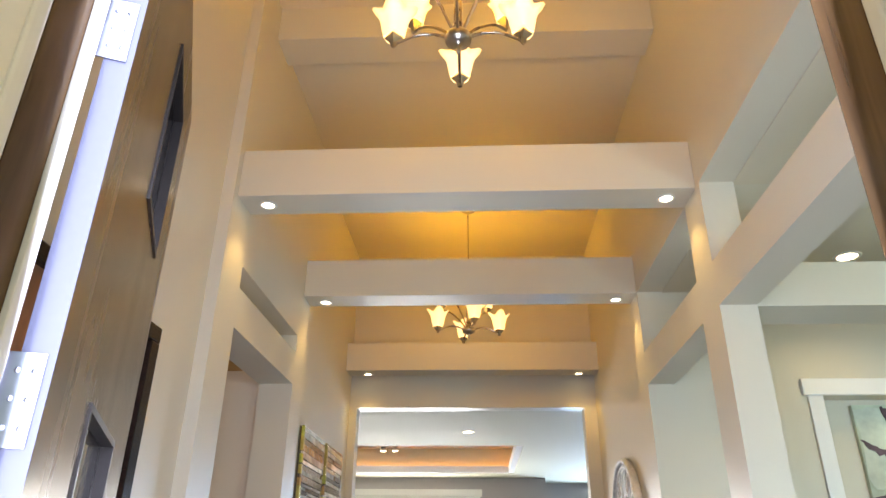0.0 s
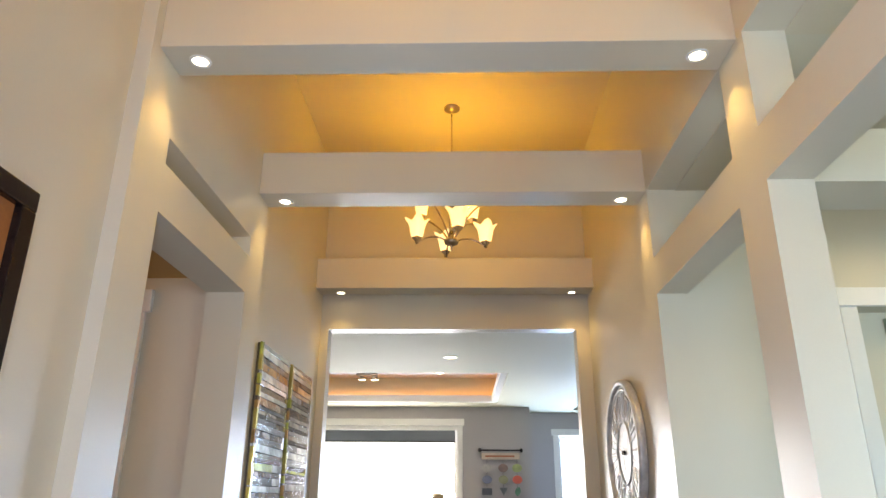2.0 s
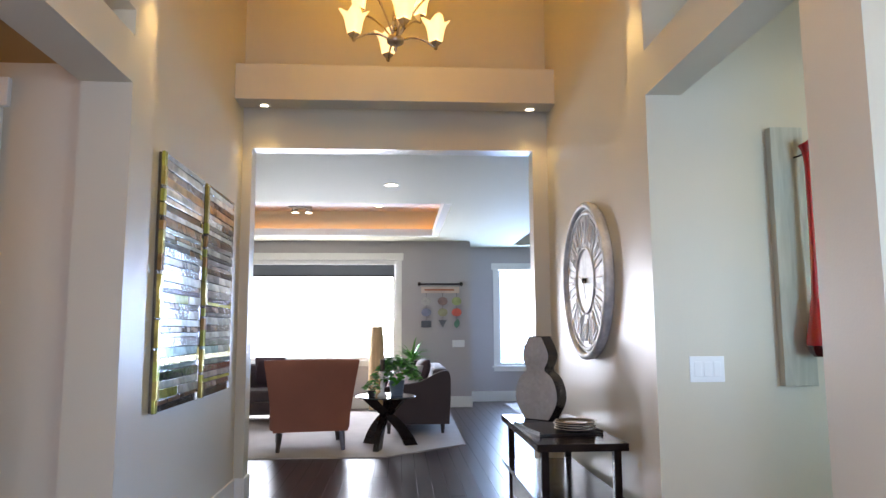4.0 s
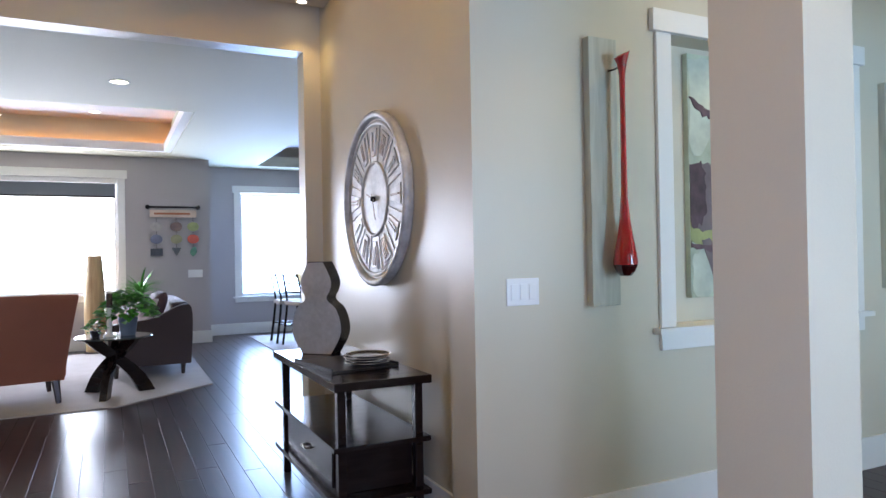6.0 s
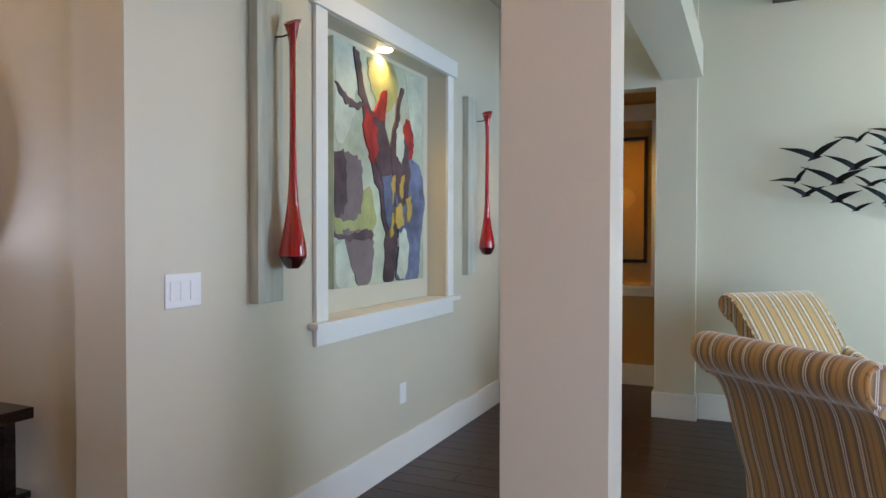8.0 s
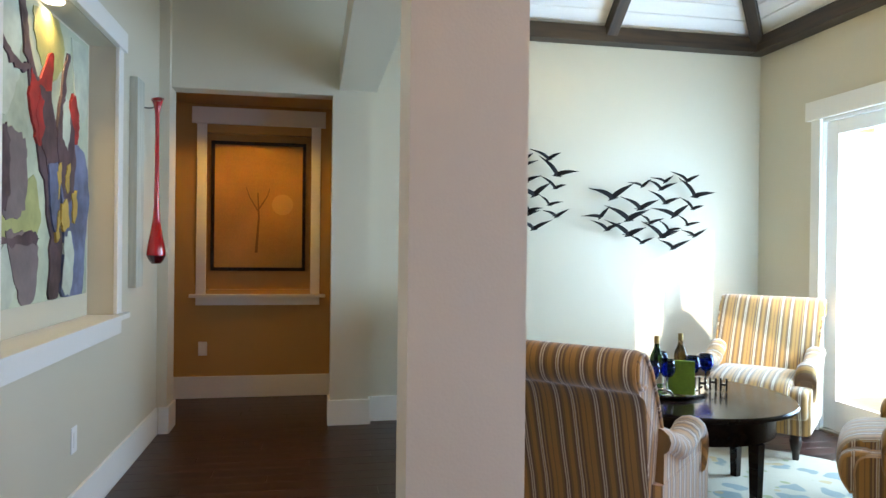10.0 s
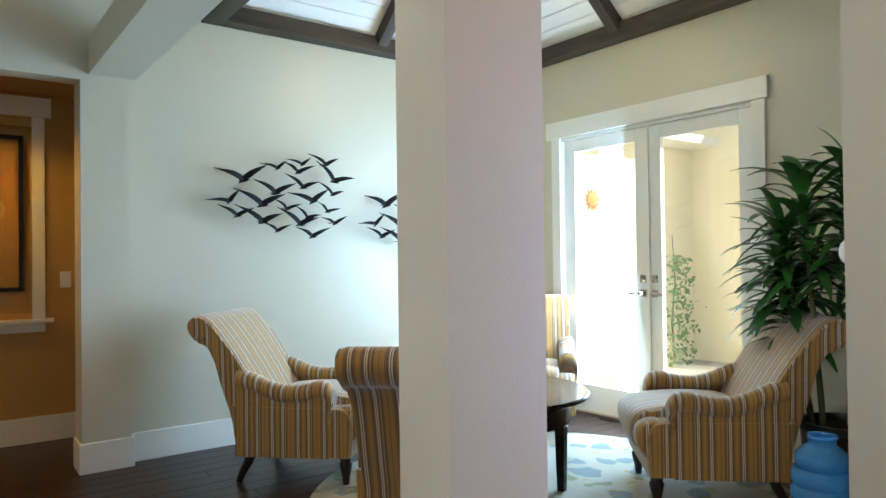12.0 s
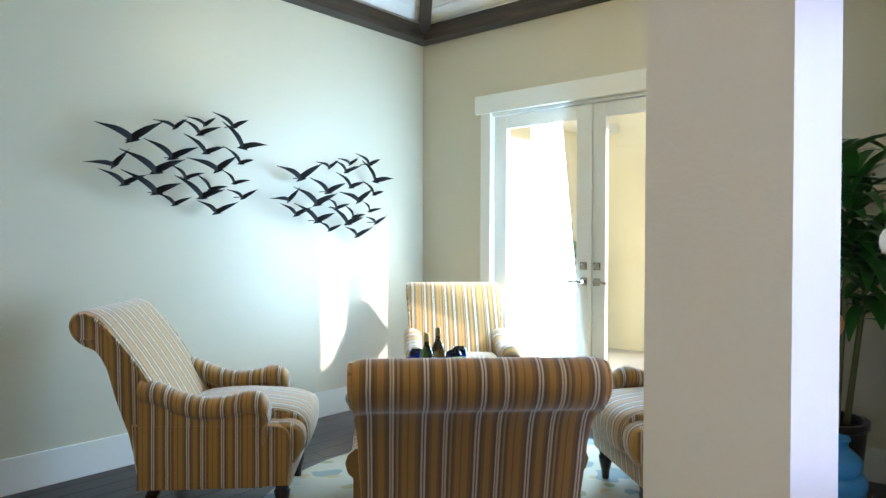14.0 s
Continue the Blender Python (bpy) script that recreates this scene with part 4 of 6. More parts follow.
# floral rug
def rug_material():
    m = material("floral_wool", (0.47, 0.43, 0.33), 0.95, var=0.1, scale=10, bump=0.6, fine=240)
    n, links = m.node_tree.nodes, m.node_tree.links
    b = n["Principled BSDF"]
    base = b.inputs["Base Color"].links[0].from_socket
    co = n.new("ShaderNodeTexCoord")
    warp = n.new("ShaderNodeTexNoise")
    warp.inputs["Scale"].default_value = 4
    links.new(co.outputs["Object"], warp.inputs["Vector"])
    mixv = n.new("ShaderNodeMixRGB")
    mixv.inputs["Fac"].default_value = 0.22
    links.new(co.outputs["Object"], mixv.inputs[1])
    links.new(warp.outputs["Color"], mixv.inputs[2])
    for scale, lo, hi, color in ((5.5, 0.30, 0.34, (0.17, 0.24, 0.25, 1)), (8.0, 0.24, 0.27, (0.24, 0.27, 0.12, 1)), (7.0, 0.18, 0.21, (0.46, 0.33, 0.16, 1))):
        v = n.new("ShaderNodeTexVoronoi")
        v.inputs["Scale"].default_value = scale
        links.new(mixv.outputs[0], v.inputs["Vector"])
        mr = n.new("ShaderNodeMapRange")
        mr.inputs["From Min"].default_value, mr.inputs["From Max"].default_value = lo, hi
        mr.inputs["To Min"].default_value, mr.inputs["To Max"].default_value = 0.8, 0.0
        links.new(v.outputs["Distance"], mr.inputs["Value"])
        mx = n.new("ShaderNodeMixRGB")
        links.new(mr.outputs["Result"], mx.inputs["Fac"])
        links.new(base, mx.inputs[1])
        mx.inputs[2].default_value = color
        base = mx.outputs[0]
    links.new(base, b.inputs["Base Color"])
    return m


bm = bmesh.new()
lathe(bm, [(0, 0.009), (1.27, 0.010), (1.295, 0.007), (1.30, 0.0), (0, 0.0)], 72, (2.86, 1.50, 0))
tagged(part("area_rug", bm, rug_material()), "round cream wool rug with blue and green flowers", "rug")

# metal birds on the wall
BIRDMETAL = material("blackened_bird_metal", (0.006, 0.0045, 0.0045), 0.6, 0.0, var=0.3, scale=20, bump=0.1, Specular_IOR_Level=0.15)


def bird(left, right, roll, lift=28):
    """A gull in the yz plane: two swept wings, broad at the body, bent back at the wrist; it stands off towards -x."""
    bm = bmesh.new()
    size = (left + right) / 2
    for s, span in ((1, left * 0.97), (-1, right * 0.93)):
        prev = None
        for i in range(9):
            f = i / 8
            along = span * f
            rise = span * 0.018 * math.sin(f * math.pi)
            a = radians(lift)
            y, z = along * math.cos(a) - rise * math.sin(a), along * math.sin(a) + rise * math.cos(a)
            th = size * (0.155 * (1 - f) ** 1.1 * (1 + 0.5 * math.sin(f * math.pi)) + 0.006)
            xo = -0.022 * math.sin(f * math.pi) - 0.02 * f
            row = [bm.verts.new((xo - 0.004, s * y, z + th)), bm.verts.new((xo, s * y, z - th * 0.25)), bm.verts.new((xo + 0.004, s * y, z - th * 0.2)), bm.verts.new((xo + 0.001, s * y, z + th))]
            if prev:
                for k in range(4):
                    bm.faces.new((prev[k], prev[(k + 1) % 4], row[(k + 1) % 4], row[k]))
            prev = row
        bm.faces.new(prev)
    # tail and beak
    for dy, dz in ((0.11, -0.06), (-0.13, 0.01)):
        v = [bm.verts.new(c) for c in ((-0.004, 0.03 * size, 0.12 * size), (-0.004, -0.03 * size, -0.03 * size), (-0.001, dy * 1.7 * size, dz * size), (0.004, 0.0, 0.04 * size))]
        for t in ((0, 1, 2), (0, 2, 3), (1, 3, 2), (0, 3, 1)):
            bm.faces.new([v[k] for k in t])
    bmesh.ops.recalc_face_normals(bm, faces=bm.faces)
    bmesh.ops.rotate(bm, verts=bm.verts, matrix=Matrix.Rotation(radians(roll), 3, "X"))
    return bm


# offsets along the wall and up, the lengths of the two wings and the roll of each bird
HIGH_BIRDS = [(0.25, 0.08, 0.23, 0.24, -8), (0.0, 0.18, 0.15, 0.1, -16), (-0.19, 0.22, 0.15, 0.09, -15), (-0.38, 0.23, 0.18, 0.12, -3), (-0.16, 0.16, 0.15, 0.16, 3), (-0.45, 0.11, 0.22, 0.19, 16),
              (0.02, 0.0, 0.21, 0.19, 0), (-0.19, 0.05, 0.19, 0.14, 5), (-0.44, 0.01, 0.17, 0.1, 8), (0.35, -0.07, 0.18, 0.13, -26)]
LOW_BIRDS = [(0.12, -0.09, 0.25, 0.21, 0), (-0.27, -0.05, 0.23, 0.18, -12), (-0.07, -0.11, 0.13, 0.13, 7), (-0.39, -0.12, 0.12, 0.12, 13), (0.3, -0.17, 0.17, 0.15, 0), (0.12, -0.21, 0.25, 0.17, 2),
             (-0.23, -0.17, 0.14, 0.12, 13), (-0.17, -0.22, 0.23, 0.17, 6), (-0.45, -0.21, 0.14, 0.13, -6), (0.01, -0.27, 0.14, 0.12, 0), (-0.27, -0.31, 0.16, 0.18, 0)]


def flock(y, z):
    ob = thing("bird_wall_sculpture", (EX, y, z), "blackened metal flock of gulls standing off the wall", "wall sculpture", "bird sculptures on the wall")
    for i, (dy, dz, left, right, roll) in enumerate(HIGH_BIRDS + LOW_BIRDS):
        b = part("bird", bird(left, right, roll), BIRDMETAL, ob)
        b.location = (-0.085 - 0.006 * (i % 4), dy, dz)
        if i % 3 == 0:
            bm = bmesh.new()
            tube(bm, [(0.0, dy, dz + 0.012), (-0.085, dy, dz + 0.012)], 0.003, 5)
            part("rod", bm, BIRDMETAL, ob)


flock(2.19, 1.758)
flock(1.024, 1.622)

# palm in a dark pot
LEAF = material("dark_glossy_leaf", (0.03, 0.125, 0.02), 0.33, var=0.35, scale=14, bump=0.1, fine=40)
STEM = material("green_brown_cane", (0.12, 0.13, 0.045), 0.6, var=0.3, scale=20)
SOIL = material("potting_soil", (0.03, 0.022, 0.016), 0.95, var=0.4, scale=40, bump=0.8)
POT = material("black_glazed_pot", (0.022, 0.020, 0.019), 0.3, var=0.3, scale=12)


def blade(bm, base, out, up, length, width, droop):
    """One strap leaf: a folded strip that arches away from base."""
    d = Vector((out[0], out[1], 0)).normalized()
    side = Vector((-d.y, d.x, 0))
    prev = None
    p = Vector(base)
    ang = up
    n = 7
    for i in range(n + 1):
        f = i / n
        wd = width * math.sin(math.pi * min(0.97, 0.10 + 0.88 * f)) ** 0.8
        row = [bm.verts.new(p + side * wd + Vector((0, 0, 0.25 * wd))), bm.verts.new(p), bm.verts.new(p - side * wd + Vector((0, 0, 0.25 * wd)))]
        if prev:
            bm.faces.new((prev[0], prev[1], row[1], row[0]))
            bm.faces.new((prev[1], prev[2], row[2], row[1]))
        prev = row
        p = p + (d * math.cos(ang) + Vector((0, 0, math.sin(ang)))) * (length / n)
        ang -= droop / n


def potted_palm(name, place, label, pot_r, pot_h, canes, seed, length, width):
    rng = random.Random(seed)
    ob = thing(name, place, label, "plant")
    bm = bmesh.new()
    lathe(bm, [(0, 0), (pot_r * 0.72, 0), (pot_r * 0.78, 0.02), (pot_r * 0.95, pot_h * 0.9), (pot_r, pot_h * 0.92), (pot_r, pot_h), (pot_r * 0.88, pot_h), (pot_r * 0.86, pot_h * 0.9), (0, pot_h * 0.9)], 28)
    smooth_by_angle(part("pot", bm, POT, ob))
    bm = bmesh.new()
    lathe(bm, [(0, pot_h * 0.93), (pot_r * 0.5, pot_h * 0.925), (pot_r * 0.86, pot_h * 0.905)], 20)
    part("soil", bm, SOIL, ob)
    for cx, cy, h in canes:
        bm = bmesh.new()
        lean = Vector((cx * 1.1, cy * 1.1, 0))
        tube(bm, [Vector((cx, cy, pot_h * 0.9)) + lean * (f * 0.8) + Vector((0, 0, f * h)) for f in (0, 0.35, 0.7, 1)], 0.016, 7, 0.011)
        part("cane", bm, STEM, ob, smooth=True)
        bm = bmesh.new()
        k = 56
        for i in range(k):
            f = 0.60 + 0.40 * i / k
            base = Vector((cx, cy, pot_h * 0.9)) + lean * (f * 0.8) + Vector((0, 0, f * h))
            a = i * 2.4 + rng.random() * 0.6
            up = 0.15 + 0.85 * (i / k) ** 1.5 + rng.uniform(-0.3, 0.35)
            blade(bm, base, (math.cos(a), math.sin(a)), up, length * rng.uniform(0.75, 1.1), width * rng.uniform(0.8, 1.2), rng.uniform(0.7, 1.7))
        part("leaves", bm, LEAF, ob, smooth=True)


potted_palm("potted_palm", (1.83, 0.42, 0), "tall dark green palm in a black pot", 0.21, 0.42,
            [(-0.07, 0.03, 1.22), (0.12, 0.07, 1.05), (0.0, -0.08, 1.36), (0.16, -0.02, 0.75), (-0.10, -0.05, 0.88), (0.05, 0.10, 1.26)], 3, 0.37, 0.034)

# blue ribbed glass bottle on the floor
JUG = thing("floor_bottle", (1.67, 1.00, 0), "large blue ribbed glass floor bottle", "bottle")
bm = bmesh.new()
prof = [(0, 0.0), (0.10, 0.0), (0.115, 0.012)]
for i in range(5):
    z = 0.02 + i * 0.078
    r = (0.122, 0.132, 0.134, 0.130, 0.112)[i]
    prof += [(r - 0.014, z), (r - 0.002, z + 0.018), (r, z + 0.038), (r - 0.003, z + 0.058), (r - 0.015, z + 0.074)]
prof += [(0.075, 0.425), (0.062, 0.435)]
lathe(bm, prof, 28)
JM = material("pale_blue_glass", (0.07, 0.36, 0.78), 0.10, var=0.2, scale=20, bump=0.05, Transmission_Weight=0.35)
smooth_by_angle(part("body", bm, JM, JUG), 60)
bm = bmesh.new()
lathe(bm, [(0.062, 0.435), (0.056, 0.445), (0.058, 0.462), (0.066, 0.468), (0.064, 0.478), (0.052, 0.476), (0.048, 0.45), (0.0, 0.44)], 24)
smooth_by_angle(part("neck", bm, JM, JUG), 60)

# ceiling fan
FANW = material("white_fan_enamel", (0.80, 0.78, 0.72), 0.3, var=0.04)
FAN = thing("ceiling_fan", (APEX.x, APEX.y, 0), "white ceiling fan with a nickel hub and lamp", "ceiling fan")
bm = bmesh.new()
tube(bm, [(0, 0, 3.95), (0, 0, 3.150)], 0.014)
part("downrod", bm, NICKEL, FAN, smooth=True)
bm = bmesh.new()
lathe(bm, [(0, 3.160), (0.05, 3.160), (0.11, 3.130), (0.125, 3.070), (0.10, 3.020), (0, 3.010)], 28)
part("motor", bm, NICKEL, FAN, smooth=True)
bm = bmesh.new()
lathe(bm, [(0.09, 3.009), (0.10, 2.980), (0.07, 2.930), (0, 2.915)], 24)
part("lamp_bowl", bm, glow("fan_lamp_glass", (1.0, 0.86, 0.62), 2.2), FAN, "frosted glass lamp bowl", smooth=True)
for k in range(5):
    bm = bmesh.new()
    add_box(bm, 0.10, 0.24, -0.02, 0.02, -0.004, 0.004)
    add_box(bm, 0.20, 0.68, -0.065, 0.065, -0.010, -0.0045, 0.002)
    bl = part("blade", bm, FANW, FAN)
    bl.matrix_basis = pose(0, 0, 3.060, 10, 0, 72 * k + 18)

# vine on the courtyard wall
VN = thing("climbing_vine", (5.2, -3.0, -0.03), "slender green vine climbing the stucco wall", "plant")
bm = bmesh.new()
rv = random.Random(8)
tube(bm, [(-0.02, 0, 0), (-0.02, 0.05, 0.5), (-0.02, -0.03, 1.0), (-0.02, 0.02, 1.55)], 0.012, 6, 0.005)
part("stem", bm, STEM, VN)
bm = bmesh.new()
for i in range(330):
    z = rv.random() ** 1.1 * 1.3
    sp = 0.30 * (1 - z / 2.1) + 0.05
    c = Vector((-0.03 - rv.random() * 0.16, rv.gauss(0, sp * 0.5), z))
    r = rv.uniform(0.02, 0.045)
    u = Vector((rv.uniform(-1, 1), rv.uniform(-0.4, 1), rv.uniform(-1, 1))).normalized()
    w = u.cross(Vector((0.2, 0.9, 0.4))).normalized()
    bm.faces.new([bm.verts.new(c + u * r), bm.verts.new(c + w * r * 0.6), bm.verts.new(c - u * r), bm.verts.new(c - w * r * 0.6)])
part("leaves", bm, material("pale_vine_leaf", (0.18, 0.30, 0.14), 0.5, var=0.3, scale=20), VN)
# round sun plaque on the courtyard wall
SUN = thing("wall_plaque", (5.248, -1.62, 1.90), "round terracotta sun plaque on the stucco wall", "plaque")
TERRA = material("ochre_terracotta", (0.50, 0.30, 0.12), 0.8, var=0.2, scale=20, bump=0.3)
bm = bmesh.new()
lathe(bm, [(0, 0.0), (0.085, 0.0), (0.085, 0.014), (0.07, 0.026), (0, 0.034)], 28)
disc = part("disc", bm, TERRA, SUN, smooth=True)
disc.matrix_basis = pose(0, 0, 0, 0, -90, 0)
for k in range(12):
    bm = bmesh.new()
    slab(bm, [(0.086, -0.018), (0.125, 0.0), (0.086, 0.018)], 0.001, 0.014, "z")
    ray = part("ray", bm, TERRA, SUN)
    ray.matrix_basis = pose(0, 0, 0, 0, -90, 0) @ pose(0, 0, 0, 0, 0, 30 * k)
DS = thing("patio_post", (4.25, -3.2, -0.03), "slim brown timber post in the courtyard", "post")
boxes("shaft", BEAMWOOD, [(-0.035, 0.035, -0.035, 0.035, 0, 2.45)], 0.005, DS)

# ---- hall ----


def chandelier(place, ceiling, turn):
    """Two tiers of four flared amber glass shades on curved nickel arms."""
    x, y, z = place
    ob = thing("chandelier", (x, y, z), "brushed nickel two-tier chandelier with flared amber glass shades", "chandelier", "hall chandeliers")
    bm = bmesh.new()
    lathe(bm, [(0, -0.075), (0.008, -0.07), (0.012, -0.05), (0.006, -0.04), (0.03, -0.025), (0.055, -0.015), (0.06, 0.01), (0.05, 0.03), (0.022, 0.04), (0.018, 0.30), (0.03, 0.32), (0.022, 0.35), (0.012, 0.37), (0.006, 0.40)], 20)
    part("hub", bm, NICKEL, ob, smooth=True)
    bm = bmesh.new()
    tube(bm, [(0, 0, 0.39), (0, 0, ceiling - z - 0.03)], 0.006, 8)
    part("downrod", bm, NICKEL, ob, smooth=True)
    bm = bmesh.new()
    lathe(bm, [(0, ceiling - z - 0.045), (0.03, ceiling - z - 0.04), (0.065, ceiling - z - 0.02), (0.07, ceiling - z - 0.001), (0, ceiling - z - 0.001)], 24)
    part("canopy", bm, NICKEL, ob, smooth=True)
    for k in range(4):
        bm = bmesh.new()
        a = radians(45 + 90 * k)
        tube(bm, [(0.02 * math.cos(a), 0.02 * math.sin(a), 0.03), (0.016 * math.cos(a), 0.016 * math.sin(a), 0.34)], 0.006, 8)
        part("column_rod", bm, NICKEL, ob, smooth=True)
    for tier, (rad, up, twist) in enumerate(((0.28, 0.052, turn), (0.31, 0.335, turn + 45))):
        for k in range(4):
            a = radians(k * 90 + twist)
            bm = bmesh.new()
            if tier == 0:
                line = curve([(0.045, 0.012), (0.11, 0.035), (0.18, 0.032), (0.24, 0.005), (rad + 0.005, -0.02)], 4)
            else:
                line = curve([(0.03, 0.03), (0.10, 0.12), (0.19, 0.205), (0.26, 0.245), (rad + 0.005, 0.25)], 4)
            tube(bm, [(r * math.cos(a), r * math.sin(a), h) for r, h in line], 0.0075, 8)
            arm = part("arm", bm, NICKEL, ob, smooth=True)
            bm = bmesh.new()
            cx, cy = rad * math.cos(a), rad * math.sin(a)
            lathe(bm, [(0, up - 0.085), (0.012, up - 0.082), (0.016, up - 0.06), (0.040, up - 0.035), (0.042, up - 0.028), (0, up - 0.028)], 4, (cx, cy, 0))
            part("socket_cup", bm, NICKEL, arm)
            bm = bmesh.new()
            rows = []
            # a square bell: flat sides below, four drawn-out corners above
            for r, h, peak in ((0.044, -0.027, 0.08), (0.050, 0.005, 0.10), (0.055, 0.045, 0.13), (0.066, 0.085, 0.17), (0.086, 0.118, 0.21), (0.082, 0.117, 0.21), (0.060, 0.075, 0.15), (0.046, 0.0, 0.1)):
                ring = []
                for i in range(24):
                    t = 2 * math.pi * i / 24
                    c4 = math.cos(4 * t)
                    q = r * (1 + peak * c4)
                    ring.append(bm.verts.new((cx + q * math.cos(t + a), cy + q * math.sin(t + a), up + h + 0.09 * peak * c4)))
                rows.append(ring)
            for p, q in zip(rows, rows[1:]):
                for i in range(24):
                    bm.faces.new((p[i], p[(i + 1) % 24], q[(i + 1) % 24], q[i]))
            bmesh.ops.recalc_face_normals(bm, faces=bm.faces)
            part("shade", bm, BULBSHADE, arm, "glowing amber glass shade", smooth=True)
    return ob


chandelier((0.075, 2.35, 3.385), 4.66, 0)
chandelier((0.055, 5.92, 3.245), HC, 11)


def downlight(x, y, z, r, label="round white recessed downlight, lit", group="recessed downlights"):
    ob = thing("recessed_downlight", (x, y, z), label, "downlight", group)
    bm = bmesh.new()
    lathe(bm, [(r * 0.74, -0.001), (r * 0.78, -0.006), (r, -0.005), (r * 1.04, 0.0), (r * 0.74, -0.0005)], 28)
    part("trim_ring", bm, TRIM, ob, smooth=True)
    bm = bmesh.new()
    lathe(bm, [(0, -0.0022), (r * 0.74, -0.0022)], 24)
    part("lens", bm, CANLIGHT, ob, "glowing lens")


for y in (3.275, 4.775, 6.86):
    for x in (-0.99, 1.145):
        downlight(x, y, SOFFIT, 0.045)
downlight(2.44, 4.05, 3.095, 0.08)
downlight(0.0, 8.59, 2.83, 0.085)
downlight(-0.24, 12.2, 3.26, 0.075)
downlight(3.4, 12.0, 3.16, 0.075)

# wall clock
AGED = material("aged_pewter_enamel", (0.56, 0.56, 0.54), 0.5, 0.15, var=0.45, scale=22, bump=0.5, fine=35)
AGED_D = material("dark_aged_metal", (0.47, 0.46, 0.43), 0.5, 0.2, var=0.45, scale=25, bump=0.4, fine=40)
RUST = material("rusty_numeral_metal", (0.42, 0.36, 0.31), 0.55, 0.3, var=0.5, scale=30, bump=0.3)
CK = thing("wall_clock", (RW, 5.84, 1.625), "large round aged metal wall clock with raised numerals", "clock")
CK.matrix_basis = pose(RW, 5.84, 1.625, 0, -90, 0)            # its face looks into the hall
bm = bmesh.new()
lathe(bm, [(0, 0.002), (0.49, 0.002), (0.50, 0.012), (0.505, 0.05), (0.495, 0.062), (0.478, 0.064), (0.465, 0.055), (0.46, 0.035), (0, 0.035)], 64)
smooth_by_angle(part("dial", bm, AGED, CK), 50)
bm = bmesh.new()
lathe(bm, [(0.20, 0.036), (0.205, 0.046), (0.215, 0.046), (0.22, 0.036)], 48)
part("inner_ring", bm, AGED_D, CK, smooth=True)
bm = bmesh.new()
lathe(bm, [(0.425, 0.036), (0.43, 0.044), (0.445, 0.044), (0.45, 0.036)], 64)
part("outer_ring", bm, AGED_D, CK, smooth=True)
for k in range(40):
    a = 2 * math.pi * k / 40
    bm = bmesh.new()
    bmesh.ops.create_icosphere(bm, subdivisions=1, radius=0.011)
    b = part("bead", bm, AGED, CK, smooth=True)
    b.matrix_basis = Matrix.Translation((0.487 * math.cos(a), 0.487 * math.sin(a), 0.058)) @ Matrix.Diagonal((1.6 if k % 2 else 1.0, 1.0, 0.7, 1))
for k in range(12):
    plate = bmesh.new()
    add_box(plate, 0.245, 0.405, -0.042, 0.042, 0.035, 0.043, 0.004)
    for v in plate.verts:
        v.co.y *= 0.62 + 0.75 * (v.co.x - 0.245) / 0.16
    pl = part("numeral_plate", plate, AGED, CK)
    pl.matrix_basis = pose(0, 0, 0, 0, 0, 30 * k)
    num = bmesh.new()
    marks = (1, 2, 3, 2, 1, 2, 3, 3, 2, 1, 2, 3)[k]
    for j in range(marks):
        o = (j - (marks - 1) / 2) * 0.02
        add_box(num, 0.275, 0.385, o - 0.005, o + 0.005, 0.0425, 0.049)
    nm = part("numeral", num, RUST if k % 2 else AGED_D, CK)
    nm.matrix_basis = pose(0, 0, 0, 0, 0, 30 * k)
    sp = bmesh.new()
    add_box(sp, 0.222, 0.424, -0.005, 0.005, 0.035, 0.041)
    s2 = part("spoke", sp, AGED_D, CK)
    s2.matrix_basis = pose(0, 0, 0, 0, 0, 30 * k + 15)
for ln, wd, turn in ((0.10, 0.008, 70), (0.13, 0.006, 200)):
    bm = bmesh.new()
    add_box(bm, -0.03, ln, -wd / 2, wd / 2, 0.050, 0.053)
    hd = part("pointer", bm, RUST, CK)
    hd.matrix_basis = pose(0, 0, 0, 0, 0, turn)
bm = bmesh.new()
lathe(bm, [(0, 0.035), (0.016, 0.035), (0.014, 0.058), (0, 0.06)], 16)
part("boss", bm, IRON, CK, smooth=True)

# console table
CO = thing("console_table", (0, 0, 0), "espresso stained console table with shelves and a drawer", "console table")
boxes("tabletop", ESPRESSO, [(0.80, 1.285, 5.10, 6.36, 0.682, 0.722)], 0.004, CO)
boxes("shelf", ESPRESSO, [(0.80, 1.285, 5.12, 6.34, 0.40, 0.425)], 0.003, CO)
boxes("shelf", ESPRESSO, [(0.80, 1.285, 5.12, 6.34, 0.145, 0.17)], 0.003, CO)
boxes("drawer_case", ESPRESSO, [(0.855, 1.235, 5.24, 6.24, 0.171, 0.399)], 0.003, CO)
DR = boxes("drawer_front", ESPRESSO, [(0.843, 0.8545, 5.30, 6.18, 0.19, 0.38)], 0.003, CO)
bm = bmesh.new()
tube(bm, [(0.842, 5.70, 0.285), (0.822, 5.705, 0.285), (0.82, 5.78, 0.285), (0.842, 5.785, 0.285)], 0.006, 8)
part("handle", bm, NICKEL, DR, "nickel drawer pull", smooth=True)
for x in (0.835, 1.225):
    for y in (5.17, 6.25):
        for z0, z1 in ((0.4255, 0.6815), (0.1705, 0.3995), (0.0, 0.1445)):
            boxes("leg", ESPRESSO, [(x, x + 0.04, y, y + 0.04, z0, z1)], 0.002, CO)

